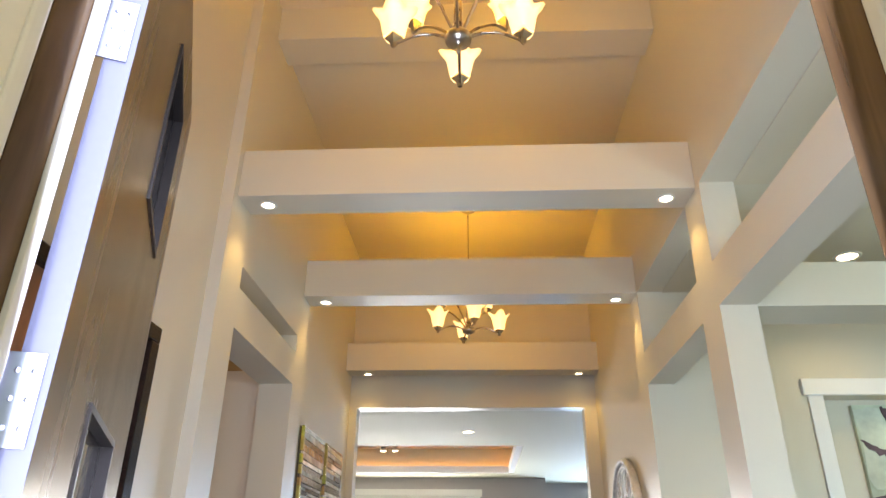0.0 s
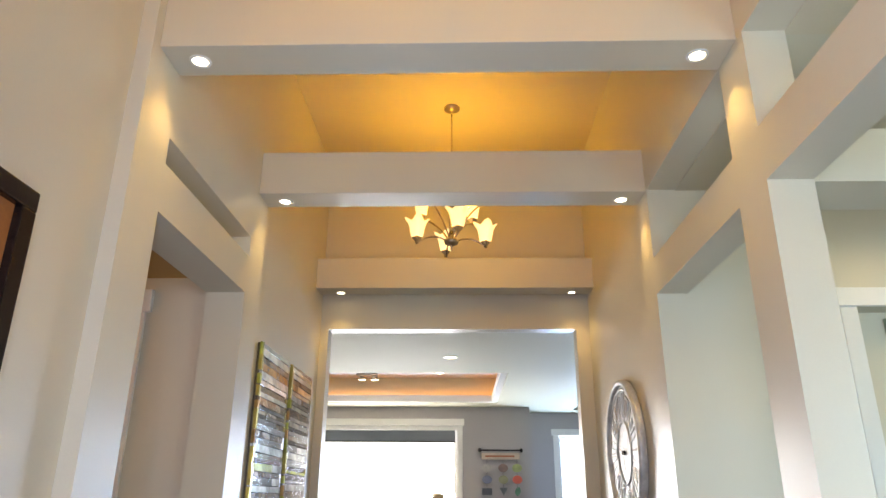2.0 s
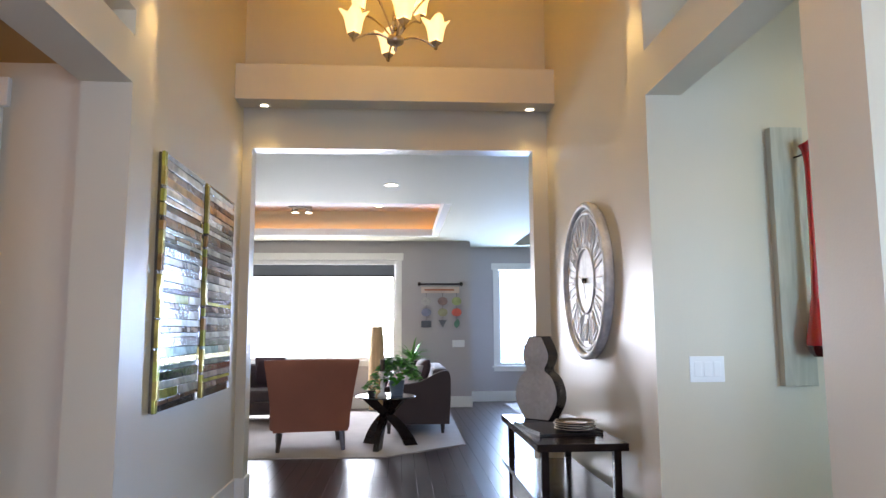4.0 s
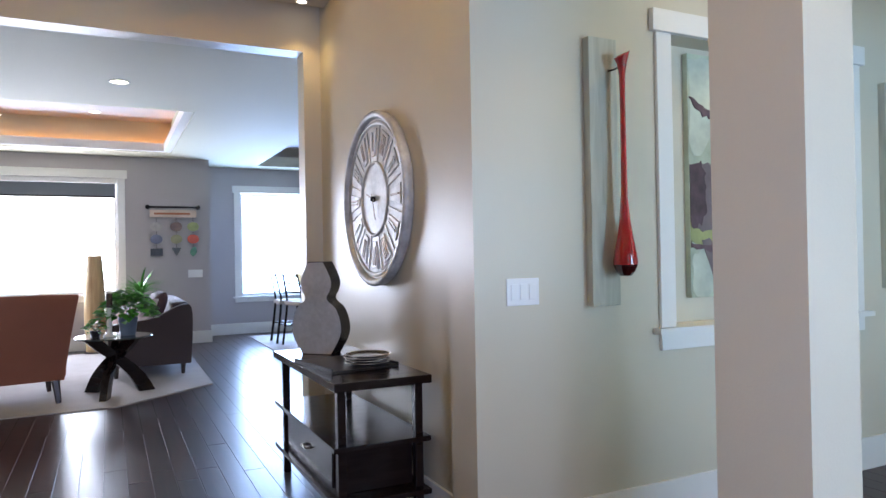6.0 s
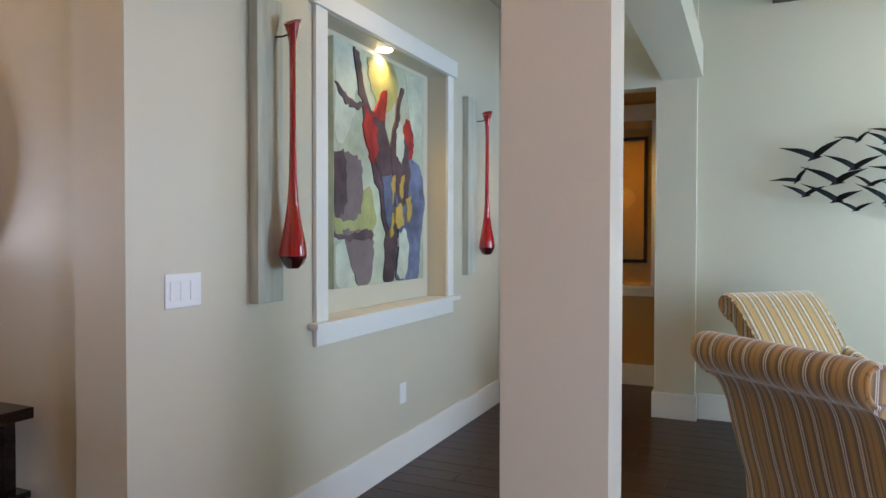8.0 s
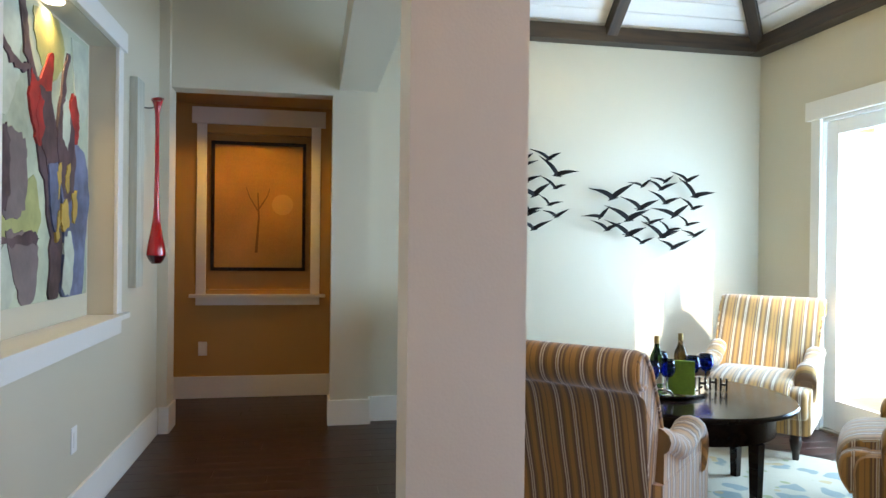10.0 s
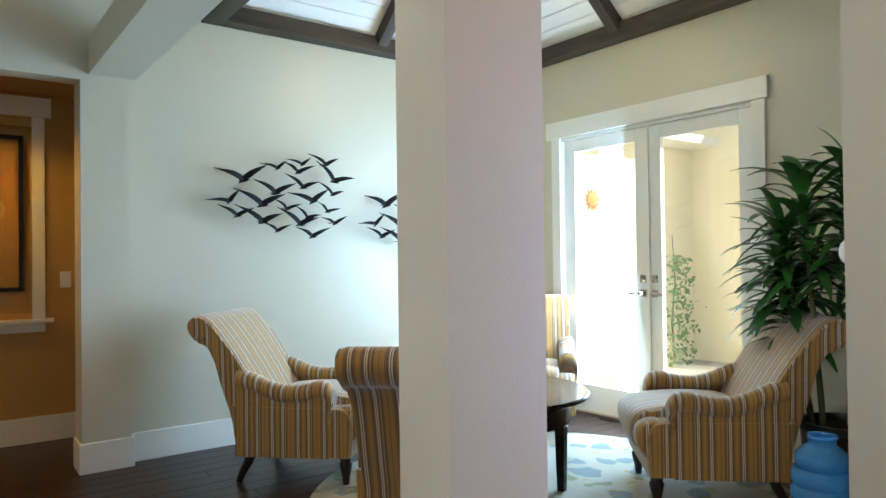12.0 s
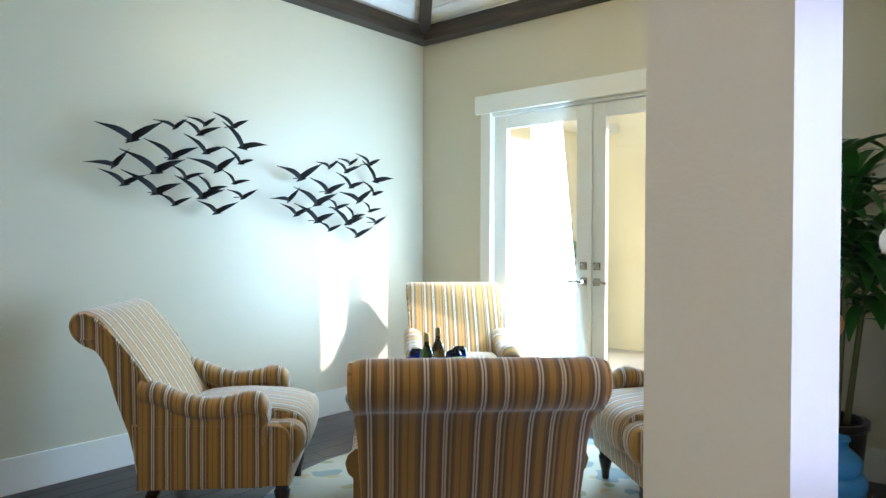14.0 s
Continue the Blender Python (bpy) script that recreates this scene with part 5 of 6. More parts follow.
# gourd-shaped vase: a flat slab with a double outline
VS = thing("gourd_vase", (1.03, 6.10, 0.722), "flat gourd-shaped vase with hammered pewter faces and dark edge", "vase", turn=-46)
half = curve([(0.095, 0.0), (0.155, 0.10), (0.163, 0.18), (0.132, 0.27), (0.072, 0.325), (0.095, 0.38), (0.103, 0.43), (0.08, 0.49), (0.05, 0.545)], 4)
outline = [(-x, z) for x, z in reversed(half)] + half
bm = bmesh.new()
slab(bm, outline, -0.055, 0.055)
part("body", bm, material("dark_lacquer", (0.03, 0.025, 0.024), 0.25, var=0.2, scale=10), VS)
for y0, y1 in ((-0.0575, -0.0552), (0.0552, 0.0575)):
    bm = bmesh.new()
    slab(bm, [(x * 0.985, 0.004 + z * 0.985) for x, z in outline], y0, y1)
    part("face", bm, material("hammered_pewter", (0.55, 0.55, 0.56), 0.42, 0.4, var=0.3, scale=16, bump=0.6, fine=45), VS, "hammered pewter face")

TRY = thing("lacquer_tray", (1.02, 5.62, 0.722), "black lacquer tray holding plates", "tray", turn=8)
boxes("base", POT, [(-0.19, 0.19, -0.24, 0.24, 0, 0.012)], 0.003, TRY)
boxes("rim", POT, [(-0.19, -0.18, -0.24, 0.24, 0.0125, 0.024)], 0.002, TRY)
boxes("rim", POT, [(0.18, 0.19, -0.24, 0.24, 0.0125, 0.024)], 0.002, TRY)
SILV = material("silver_banded_lacquer", (0.10, 0.095, 0.09), 0.14, 0.3, var=0.4, scale=30, bump=0.1)
for i, (dx, dy) in enumerate(((0, 0), (0.006, 0.004), (-0.004, 0.006), (0.003, -0.004))):
    p = thing("plate", (1.10 + dx, 5.50 + dy, 0.7345 + i * 0.013), "dark glossy plate with a silver rim", "plate", "stacked plates")
    bm = bmesh.new()
    lathe(bm, [(0, 0.0), (0.07, 0.0), (0.115, 0.012), (0.117, 0.016), (0.07, 0.006), (0, 0.005)], 32)
    part("dish", bm, SILV, p, smooth=True)
    bm = bmesh.new()
    lathe(bm, [(0.112, 0.0115), (0.118, 0.0145), (0.116, 0.018), (0.110, 0.0145)], 32)
    part("rim", bm, NICKEL, p, smooth=True)

# two panels of mirrored glass strips on the art wall
GOLD = material("gilded_panel_edge", (0.52, 0.37, 0.08), 0.35, 0.5, var=0.5, scale=30, bump=0.3)
TONES = [("silver_mirror_strip", (0.66, 0.66, 0.64), 0.05, 1.0), ("amber_glass_strip", (0.34, 0.19, 0.06), 0.10, 0.3), ("plum_glass_strip", (0.10, 0.045, 0.055), 0.12, 0.2),
         ("olive_glass_strip", (0.34, 0.34, 0.06), 0.12, 0.3), ("aqua_glass_strip", (0.30, 0.42, 0.38), 0.10, 0.3), ("pearl_glass_strip", (0.58, 0.56, 0.48), 0.10, 0.5), ("brown_glass_strip", (0.22, 0.15, 0.09), 0.10, 0.3),
         ("umber_glass_strip", (0.07, 0.055, 0.035), 0.12, 0.2), ("gold_leaf_strip", (0.50, 0.40, 0.11), 0.22, 0.6)]
STRIPS = [material(n, c, r, m, var=0.55, scale=26, bump=0.35, fine=26) for n, c, r, m in TONES]
# from the bottom up, by the index of the tone
ORDER = [7, 6, 3, 5, 0, 4, 8, 4, 0, 5, 6, 5, 0, 6, 3, 2, 0, 5, 0, 6, 0, 0, 7, 5, 0, 6, 5, 7, 0, 5, 1, 6, 5, 0, 1, 8, 5]
for y0, y1, shift in ((5.135, 5.885, 0), (5.955, 6.675, 1)):
    ob = thing("glass_strip_panel", (LW, (y0 + y1) / 2, 0.895), "tall wall panel of coloured mirrored glass strips, gilt edge", "wall art", "glass strip panels")
    w = (y1 - y0) / 2
    boxes("backing", STRIPS[7], [(0.001, 0.018, -w + 0.006, w - 0.006, 0.004, 1.37)], 0.002, ob)
    rng = random.Random(23 + shift)
    z, i = 0.0, 0
    while z < 1.36:
        hgt = min(rng.choice((0.026, 0.034, 0.042, 0.052)), 1.375 - z)
        tone = ORDER[min(i, 36)]
        # each row: one long strip, or two of different tones, a little askew, with a gilt end
        cut = rng.choice((None, None, rng.uniform(-0.5, 0.6)))
        ends = [(-w + 0.04, w - 0.012)] if cut is None else [(-w + 0.04, cut * w - 0.002), (cut * w + 0.002, w - 0.012)]
        for k, (a, b) in enumerate(ends):
            m = STRIPS[tone if k == 0 else rng.choice((0, 5, 6, tone, tone))]
            deep = 0.024 + rng.uniform(0, 0.014)
            st = boxes("glass_strip", m, [(-(deep - 0.0185) / 2, (deep - 0.0185) / 2, (a - b) / 2, (b - a) / 2, -hgt / 2 + 0.002, hgt / 2 - 0.002)], 0.0012, ob)
            st.matrix_basis = pose(0.0187 + (deep - 0.0185) / 2, (a + b) / 2, z + hgt / 2, rng.gauss(0, 0.35), rng.gauss(0, 1.6), 0)
        if i % 2 == 0:
            boxes("gilt_end", STRIPS[rng.choice((8, 8, 3, 1))], [(0.0182, 0.036 + rng.uniform(0, 0.008), -w - rng.uniform(0, 0.004), -w + 0.038, z + 0.001, min(1.375, z + 2 * hgt) - 0.001)], 0.003, ob)
            boxes("gilt_end", STRIPS[rng.choice((8, 5, 0))], [(0.0182, 0.034, w - 0.0115, w, z + 0.001, min(1.375, z + 2 * hgt) - 0.001)], 0.003, ob)
        z += hgt
        i += 1

# framed picture beside the entrance
PICM = material("burnt_orange_mat", (0.30, 0.11, 0.03), 0.6, var=0.3, scale=6, bump=0.2)
PIC = thing("framed_picture", (LW, 2.18, 1.70), "dark framed picture with a burnt orange ground", "picture")
for r in ((-0.50, 0.50, 0.43, 0.495), (-0.50, 0.50, -0.495, -0.43), (-0.50, -0.43, -0.4298, 0.4298), (0.43, 0.50, -0.4298, 0.4298)):
    boxes("frame_rail", ESPRESSO, [(0.001, 0.04, *r)], 0.006, PIC)
boxes("ground", PICM, [(0.001, 0.016, -0.4295, 0.4295, -0.4295, 0.4295)], 0, PIC)
boxes("inner_frame", GOLD, [(0.0165, 0.024, -0.19, 0.19, -0.22, 0.22)], 0.003, PIC)
boxes("print", material("pale_print_paper", (0.55, 0.52, 0.42), 0.6, var=0.5, scale=16, bump=0.1), [(0.0245, 0.026, -0.165, 0.165, -0.195, 0.195)], 0, PIC)

# ---- corridor: painting, glass drops, switch and outlets ----
CAN = material("sage_canvas", (0.42, 0.46, 0.33), 0.75, var=0.5, scale=9, bump=0.6, fine=14)
PT = thing("abstract_painting", (3.115, Y2 + 0.128, 1.685), "abstract canvas in sage, plum, red and blue", "painting")
boxes("canvas", CAN, [(-0.515, 0.515, -0.035, -0.001, -0.635, 0.635)], 0.003, PT)
PLUM = material("plum_paint", (0.085, 0.05, 0.055), 0.6, var=0.8, scale=16, bump=0.7, fine=16)
CRIM = material("crimson_paint", (0.36, 0.025, 0.02), 0.55, var=0.8, scale=16, bump=0.7, fine=16)
SLATE = material("slate_blue_paint", (0.11, 0.13, 0.21), 0.6, var=0.8, scale=16, bump=0.7, fine=16)
MAUVE = material("mauve_grey_paint", (0.17, 0.13, 0.125), 0.6, var=0.4, scale=10, bump=0.7, fine=16)
GILT = material("ochre_gold_paint", (0.50, 0.34, 0.07), 0.5, var=0.4, scale=20, bump=0.7, fine=16)
PALE = material("pale_sage_paint", (0.52, 0.56, 0.44), 0.7, var=0.4, scale=12, bump=0.7, fine=16)
OLIVE = material("olive_wash_paint", (0.30, 0.31, 0.12), 0.65, var=0.6, scale=9, bump=0.7, fine=16)
SHAPES = [("sage_wash", PALE, [(-0.50, 0.60), (-0.36, 0.61), (-0.30, 0.42), (-0.36, 0.20), (-0.50, 0.12)]),
          ("olive_wash", OLIVE, [(-0.51, -0.20), (-0.34, -0.22), (-0.18, -0.10), (-0.10, -0.30), (-0.30, -0.37), (-0.51, -0.34)]),
          ("sage_wash", PALE, [(-0.50, -0.42), (-0.40, -0.38), (-0.34, -0.56), (-0.42, -0.63), (-0.50, -0.60)]),
          ("olive_wash", OLIVE, [(-0.20, 0.60), (0.10, 0.62), (0.16, 0.46), (0.02, 0.34), (-0.14, 0.44)]),
          ("sage_wash", PALE, [(0.26, 0.60), (0.48, 0.58), (0.49, 0.30), (0.38, 0.22), (0.30, 0.40)]),
          ("mauve_patch", MAUVE, [(-0.51, 0.02), (-0.42, 0.06), (-0.28, 0.05), (-0.24, -0.05), (-0.27, -0.24), (-0.38, -0.29), (-0.51, -0.24)]),
          ("mauve_patch", MAUVE, [(-0.44, -0.33), (-0.28, -0.34), (-0.16, -0.35), (-0.12, -0.45), (-0.17, -0.62), (-0.28, -0.63), (-0.36, -0.52)]),
          ("plum_wash", PLUM, [(-0.51, 0.05), (-0.43, 0.06), (-0.40, -0.06), (-0.41, -0.20), (-0.46, -0.26), (-0.51, -0.24)]),
          ("plum_branch", PLUM, [(-0.51, -0.35), (-0.36, -0.36), (-0.20, -0.33), (-0.12, -0.36), (-0.20, -0.39), (-0.38, -0.39), (-0.51, -0.37)]),
          ("plum_stem", PLUM, [(-0.34, 0.62), (-0.27, 0.58), (-0.22, 0.42), (-0.10, 0.28), (-0.02, 0.16), (0.06, 0.02), (0.12, -0.20), (0.14, -0.45), (0.10, -0.63), (0.0, -0.63), (0.01, -0.40), (-0.06, -0.15), (-0.16, 0.05), (-0.22, 0.25), (-0.28, 0.42)]),
          ("plum_branch", PLUM, [(0.20, 0.50), (0.23, 0.50), (0.17, 0.34), (0.13, 0.10), (0.09, 0.10), (0.13, 0.36)]),
          ("plum_branch", PLUM, [(-0.51, 0.40), (-0.40, 0.36), (-0.30, 0.33), (-0.22, 0.36), (-0.22, 0.34), (-0.32, 0.30), (-0.44, 0.34)]),
          ("crimson_flower", CRIM, [(-0.22, 0.34), (-0.14, 0.30), (-0.02, 0.46), (0.02, 0.44), (0.0, 0.30), (-0.03, 0.14), (-0.10, 0.04), (-0.18, 0.08), (-0.23, 0.20)]),
          ("plum_wash", PLUM, [(-0.13, 0.29), (-0.02, 0.27), (0.06, 0.13), (0.13, -0.02), (0.04, -0.14), (-0.07, -0.02), (-0.12, 0.12)]),
          ("crimson_flower", CRIM, [(-0.16, 0.20), (-0.11, 0.24), (-0.09, 0.10), (-0.13, 0.03)]),
          ("crimson_flower", CRIM, [(0.24, 0.30), (0.29, 0.34), (0.35, 0.24), (0.34, 0.12), (0.27, 0.10), (0.23, 0.18)]),
          ("slate_wash", SLATE, [(0.10, 0.0), (0.22, 0.06), (0.34, 0.10), (0.46, 0.02), (0.50, -0.18), (0.44, -0.42), (0.40, -0.62), (0.14, -0.63), (0.16, -0.40), (0.13, -0.18)]),
          ("plum_wash", PLUM, [(0.12, 0.30), (0.24, 0.22), (0.30, 0.06), (0.28, -0.12), (0.20, -0.20), (0.10, -0.08), (0.06, 0.12)]),
          ("sage_wash", PALE, [(0.13, 0.26), (0.19, 0.30), (0.22, 0.16), (0.18, 0.06), (0.13, 0.12)]),
          ("sage_wash", PALE, [(0.16, -0.36), (0.24, -0.32), (0.28, -0.50), (0.22, -0.62), (0.15, -0.58)]),
          ("slate_wash", SLATE, [(-0.04, -0.05), (0.06, -0.02), (0.10, -0.22), (0.06, -0.34), (0.0, -0.26)]),
          ("gold_fleck", GILT, [(0.06, -0.06), (0.10, -0.02), (0.11, -0.12), (0.07, -0.18)]), ("gold_fleck", GILT, [(0.17, -0.04), (0.22, -0.02), (0.20, -0.14), (0.16, -0.12)]),
          ("gold_fleck", GILT, [(0.12, -0.20), (0.18, -0.18), (0.20, -0.30), (0.13, -0.32)]), ("gold_fleck", GILT, [(0.25, -0.16), (0.30, -0.12), (0.31, -0.24), (0.26, -0.28)]),
          ("gold_fleck", GILT, [(0.06, -0.26), (0.09, -0.24), (0.08, -0.36), (0.05, -0.36)])]
for i, (nm, mt, pts) in enumerate(SHAPES):
    bm = bmesh.new()
    rj = random.Random(40 + i)
    fine = [(x + rj.gauss(0, 0.007), z + rj.gauss(0, 0.007)) for x, z in curve(pts + [pts[0]], 5)[:-1]]
    fine = [(min(0.512, max(-0.512, x)), min(0.632, max(-0.632, z))) for x, z in fine]
    slab(bm, fine, -0.0362 - 0.0011 * (i + 1) * 0.6, -0.0352)
    part(nm, bm, mt, PT)

BOARD = wood("weathered_grey_board", (0.40, 0.40, 0.32), (0.60, 0.60, 0.51), 0.7, (24, 24, 2.2), 0.4)
REDGLASS = material("red_blown_glass", (0.56, 0.006, 0.010), 0.05, var=0.15, scale=8, bump=0, Coat_Weight=1.0, Transmission_Weight=0.25)
DARKRED = material("dark_red_glass", (0.06, 0.004, 0.006), 0.06, var=0.2, scale=20, bump=0, Coat_Weight=1.0)
for x0, xd in ((1.855, 1.985), (4.05, 4.225)):
    bd = thing("wall_board", (x0, Y2 - 0.001, 1.05), "weathered grey wooden board holding a glass drop", "wall board", "boards with glass drops")
    boxes("board", BOARD, [(0, 0.16, -0.045, 0, 0, 1.225)], 0.004, bd)
    bm = bmesh.new()
    tube(bm, [(xd - x0 - 0.02, -0.045, 1.075), (xd - x0 - 0.012, -0.075, 1.075), (xd - x0, -0.10, 1.085)], 0.004, 6)
    tube(bm, [(xd - x0 + 0.019 * math.cos(t), -0.115 + 0.019 * math.sin(t), 1.085) for t in (i * math.pi / 6 for i in range(13))], 0.003, 6)
    part("wire_bracket", bm, IRON, bd)
    dp = thing("glass_drop", (xd, Y2 - 0.116, 1.185), "long red blown glass drop hanging from a bracket", "glass ornament", "red glass drops")
    bm = bmesh.new()
    lathe(bm, [(0, 0.0), (0.026, 0.002), (0.040, 0.018), (0.052, 0.042), (0.055, 0.052)], 12)
    part("foot", bm, DARKRED, dp, "nearly black red glass foot")
    bm = bmesh.new()
    lathe(bm, [(0.055, 0.052), (0.056, 0.065), (0.050, 0.11), (0.036, 0.18), (0.024, 0.26)], 24)
    part("bulb", bm, REDGLASS, dp, smooth=True)
    bm = bmesh.new()
    lathe(bm, [(0.024, 0.26), (0.017, 0.36), (0.0135, 0.55), (0.0125, 0.80), (0.014, 0.90), (0.018, 0.935)], 20)
    part("neck", bm, REDGLASS, dp, smooth=True)
    bm = bmesh.new()
    lathe(bm, [(0.018, 0.935), (0.023, 0.96), (0.033, 0.99), (0.037, 1.0), (0.031, 1.0), (0.018, 0.965), (0.0, 0.96)], 20)
    for v in bm.verts:
        v.co.z += v.co.x * 0.55 * (v.co.z - 0.935) / 0.065
    part("lip", bm, REDGLASS, dp, smooth=True)


def wall_plate(name, m, w, h, rockers, label, category):
    ob = thing(name, (0, 0, 0), label, category)
    ob.matrix_basis = m
    boxes("plate", PLASTIC, [(-w / 2, w / 2, -0.006, -0.0005, -h / 2, h / 2)], 0.002, ob)
    for r in rockers:
        boxes("rocker", PLASTIC, [(r - 0.017, r + 0.017, -0.010, -0.0062, -0.034, 0.034)], 0.002, ob)
    return ob


wall_plate("light_switch", pose(1.508, Y2, 1.129), 0.165, 0.118, (-0.046, 0, 0.046), "white plastic three-gang light switch", "switch")
wall_plate("outlet", pose(3.165, Y2, 0.419), 0.072, 0.118, (0,), "white plastic wall outlet", "outlet")
wall_plate("outlet", pose(5.90, 4.50, 0.42, 0, 0, -90), 0.072, 0.118, (0,), "white plastic wall outlet in the alcove", "outlet")
wall_plate("light_switch", pose(5.90, 3.40, 1.16, 0, 0, -90), 0.072, 0.118, (0,), "white plastic light switch in the alcove", "switch")
wall_plate("light_switch", pose(1.10, 13.24, 1.07), 0.21, 0.118, (-0.07, -0.023, 0.023, 0.07), "white plastic four-gang light switch", "switch")
wall_plate("outlet", pose(RW, 5.45, 0.36, 0, 0, -90), 0.072, 0.118, (0,), "white plastic wall outlet behind the console", "outlet")

# small lamp in the niche
NL = thing("niche_light", (3.07, 4.70, 2.36), "small round recessed niche light, lit", "downlight")
bm = bmesh.new()
lathe(bm, [(0, -0.004), (0.03, -0.004), (0.04, -0.008), (0.045, 0.0), (0, 0.0)], 20)
part("lens", bm, CANLIGHT, NL)

# alcove picture
AP = thing("framed_picture", (5.985, 4.055, 1.64), "black framed amber print of a bare tree", "picture")
for r in ((-0.40, 0.40, 0.53, 0.56), (-0.40, 0.40, -0.56, -0.53), (-0.40, -0.37, -0.5298, 0.5298), (0.37, 0.40, -0.5298, 0.5298)):
    boxes("frame_rail", ESPRESSO, [(-0.03, 0.012, *r)], 0.003, AP)
boxes("print", material("amber_print", (0.36, 0.19, 0.06), 0.6, var=0.3, scale=7, bump=0.2), [(-0.008, 0.012, -0.3698, 0.3698, -0.5298, 0.5298)], 0, AP)
TREE = material("umber_print_ink", (0.16, 0.075, 0.02), 0.6, var=0.3, scale=9)
bm = bmesh.new()
for pts, r in (([(-0.0085, 0.02, -0.40), (-0.0085, 0.0, -0.1), (-0.0085, 0.01, 0.12)], 0.012), ([(-0.0085, 0.0, -0.05), (-0.0085, 0.08, 0.08), (-0.0085, 0.11, 0.17)], 0.006), ([(-0.0085, 0.0, -0.02), (-0.0085, -0.07, 0.09), (-0.0085, -0.09, 0.16)], 0.006)):
    tube(bm, pts, r, 6, r * 0.4)
for v in bm.verts:
    v.co.x = -0.0085 + (v.co.x + 0.0085) * 0.1
part("tree_figure", bm, TREE, AP)
bm = bmesh.new()
slab(bm, [(-0.20 + 0.09 * math.cos(t), 0.02 + 0.09 * math.sin(t)) for t in (i * math.pi / 16 for i in range(32))], -0.0095, -0.0083, "x")
part("moon_figure", bm, material("pale_amber_ink", (0.46, 0.27, 0.10), 0.6, var=0.2, scale=9), AP)

# thermostat on the first right-hand post
TH = thing("thermostat", (RB, 1.22, 1.29), "round white plastic thermostat on the wall post", "thermostat")
bm = bmesh.new()
lathe(bm, [(0, 0), (0.052, 0), (0.052, 0.012), (0.046, 0.024), (0.040, 0.030), (0, 0.031)], 28)
bmesh.ops.rotate(bm, verts=bm.verts, matrix=Matrix.Rotation(radians(90), 3, "Y"))
smooth_by_angle(part("body", bm, PLASTIC, TH))
bm = bmesh.new()
lathe(bm, [(0, 0.032), (0.028, 0.032), (0.028, 0.036), (0.024, 0.038), (0, 0.038)], 24)
bmesh.ops.rotate(bm, verts=bm.verts, matrix=Matrix.Rotation(radians(90), 3, "Y"))
smooth_by_angle(part("dial", bm, PLASTIC, TH))

# ---- great room ----
RUST_FAB = material("rust_red_upholstery", (0.25, 0.088, 0.055), 0.8, var=0.15, scale=8, bump=0.5, fine=160, Sheen_Weight=0.3)
PLUM_FAB = material("plum_brown_upholstery", (0.050, 0.034, 0.036), 0.8, var=0.15, scale=8, bump=0.5, fine=160, Sheen_Weight=0.3)
bm = bmesh.new()
slab(bm, [(-3.6, 8.84), (-0.05, 8.77), (0.85, 9.50), (0.89, 12.75), (-3.6, 12.75)], 0.0, 0.012, "z")
tagged(part("area_rug", bm, CARPET), "large cream pile rug with cut corners", "rug")


def soft_box(name, x0, x1, y0, y1, z0, z1, mat, parent, bevel=0.04, label=""):
    bm = bmesh.new()
    add_box(bm, x0, x1, y0, y1, z0, z1)
    bmesh.ops.bevel(bm, geom=list(bm.edges), offset=bevel, segments=3, affect="EDGES", profile=0.6)
    return smooth_by_angle(part(name, bm, mat, parent, label), 35)


CH = thing("club_chair", (-0.93, 9.52, 0.012), "rust red upholstered chair with a flared back", "armchair", turn=10)
bm = bmesh.new()
rings = []
for z, w, y, d in ((0.20, 0.40, -0.34, 0.16), (0.36, 0.42, -0.36, 0.16), (0.62, 0.455, -0.40, 0.14), (0.88, 0.495, -0.45, 0.11), (0.965, 0.51, -0.47, 0.09), (0.98, 0.50, -0.465, 0.05)):
    rings.append([bm.verts.new(c) for c in ((-w, y, z), (-w * 0.5, y - 0.03, z + 0.008), (w * 0.5, y - 0.03, z + 0.008), (w, y, z), (w, y + d, z), (w * 0.5, y + d + 0.02, z), (-w * 0.5, y + d + 0.02, z), (-w, y + d, z))])
for a, b in zip(rings, rings[1:]):
    for i in range(8):
        bm.faces.new((a[i], a[(i + 1) % 8], b[(i + 1) % 8], b[i]))
bm.faces.new(rings[0])
bm.faces.new(list(reversed(rings[-1])))
bmesh.ops.recalc_face_normals(bm, faces=bm.faces)
smooth_by_angle(part("backrest", bm, RUST_FAB, CH), 40)
soft_box("seat", -0.33, 0.33, -0.16, 0.38, 0.20, 0.46, RUST_FAB, CH)
soft_box("arm", -0.44, -0.335, -0.20, 0.36, 0.20, 0.60, RUST_FAB, CH)
soft_box("arm", 0.335, 0.44, -0.20, 0.36, 0.20, 0.60, RUST_FAB, CH)
for x in (-0.33, 0.33):
    for y in (-0.34, 0.30):
        bm = bmesh.new()
        tube(bm, [(x * 1.06, y * 1.1, 0), (x, y, 0.2)], 0.022, 6, 0.035)
        part("leg", bm, LEGWOOD, CH)


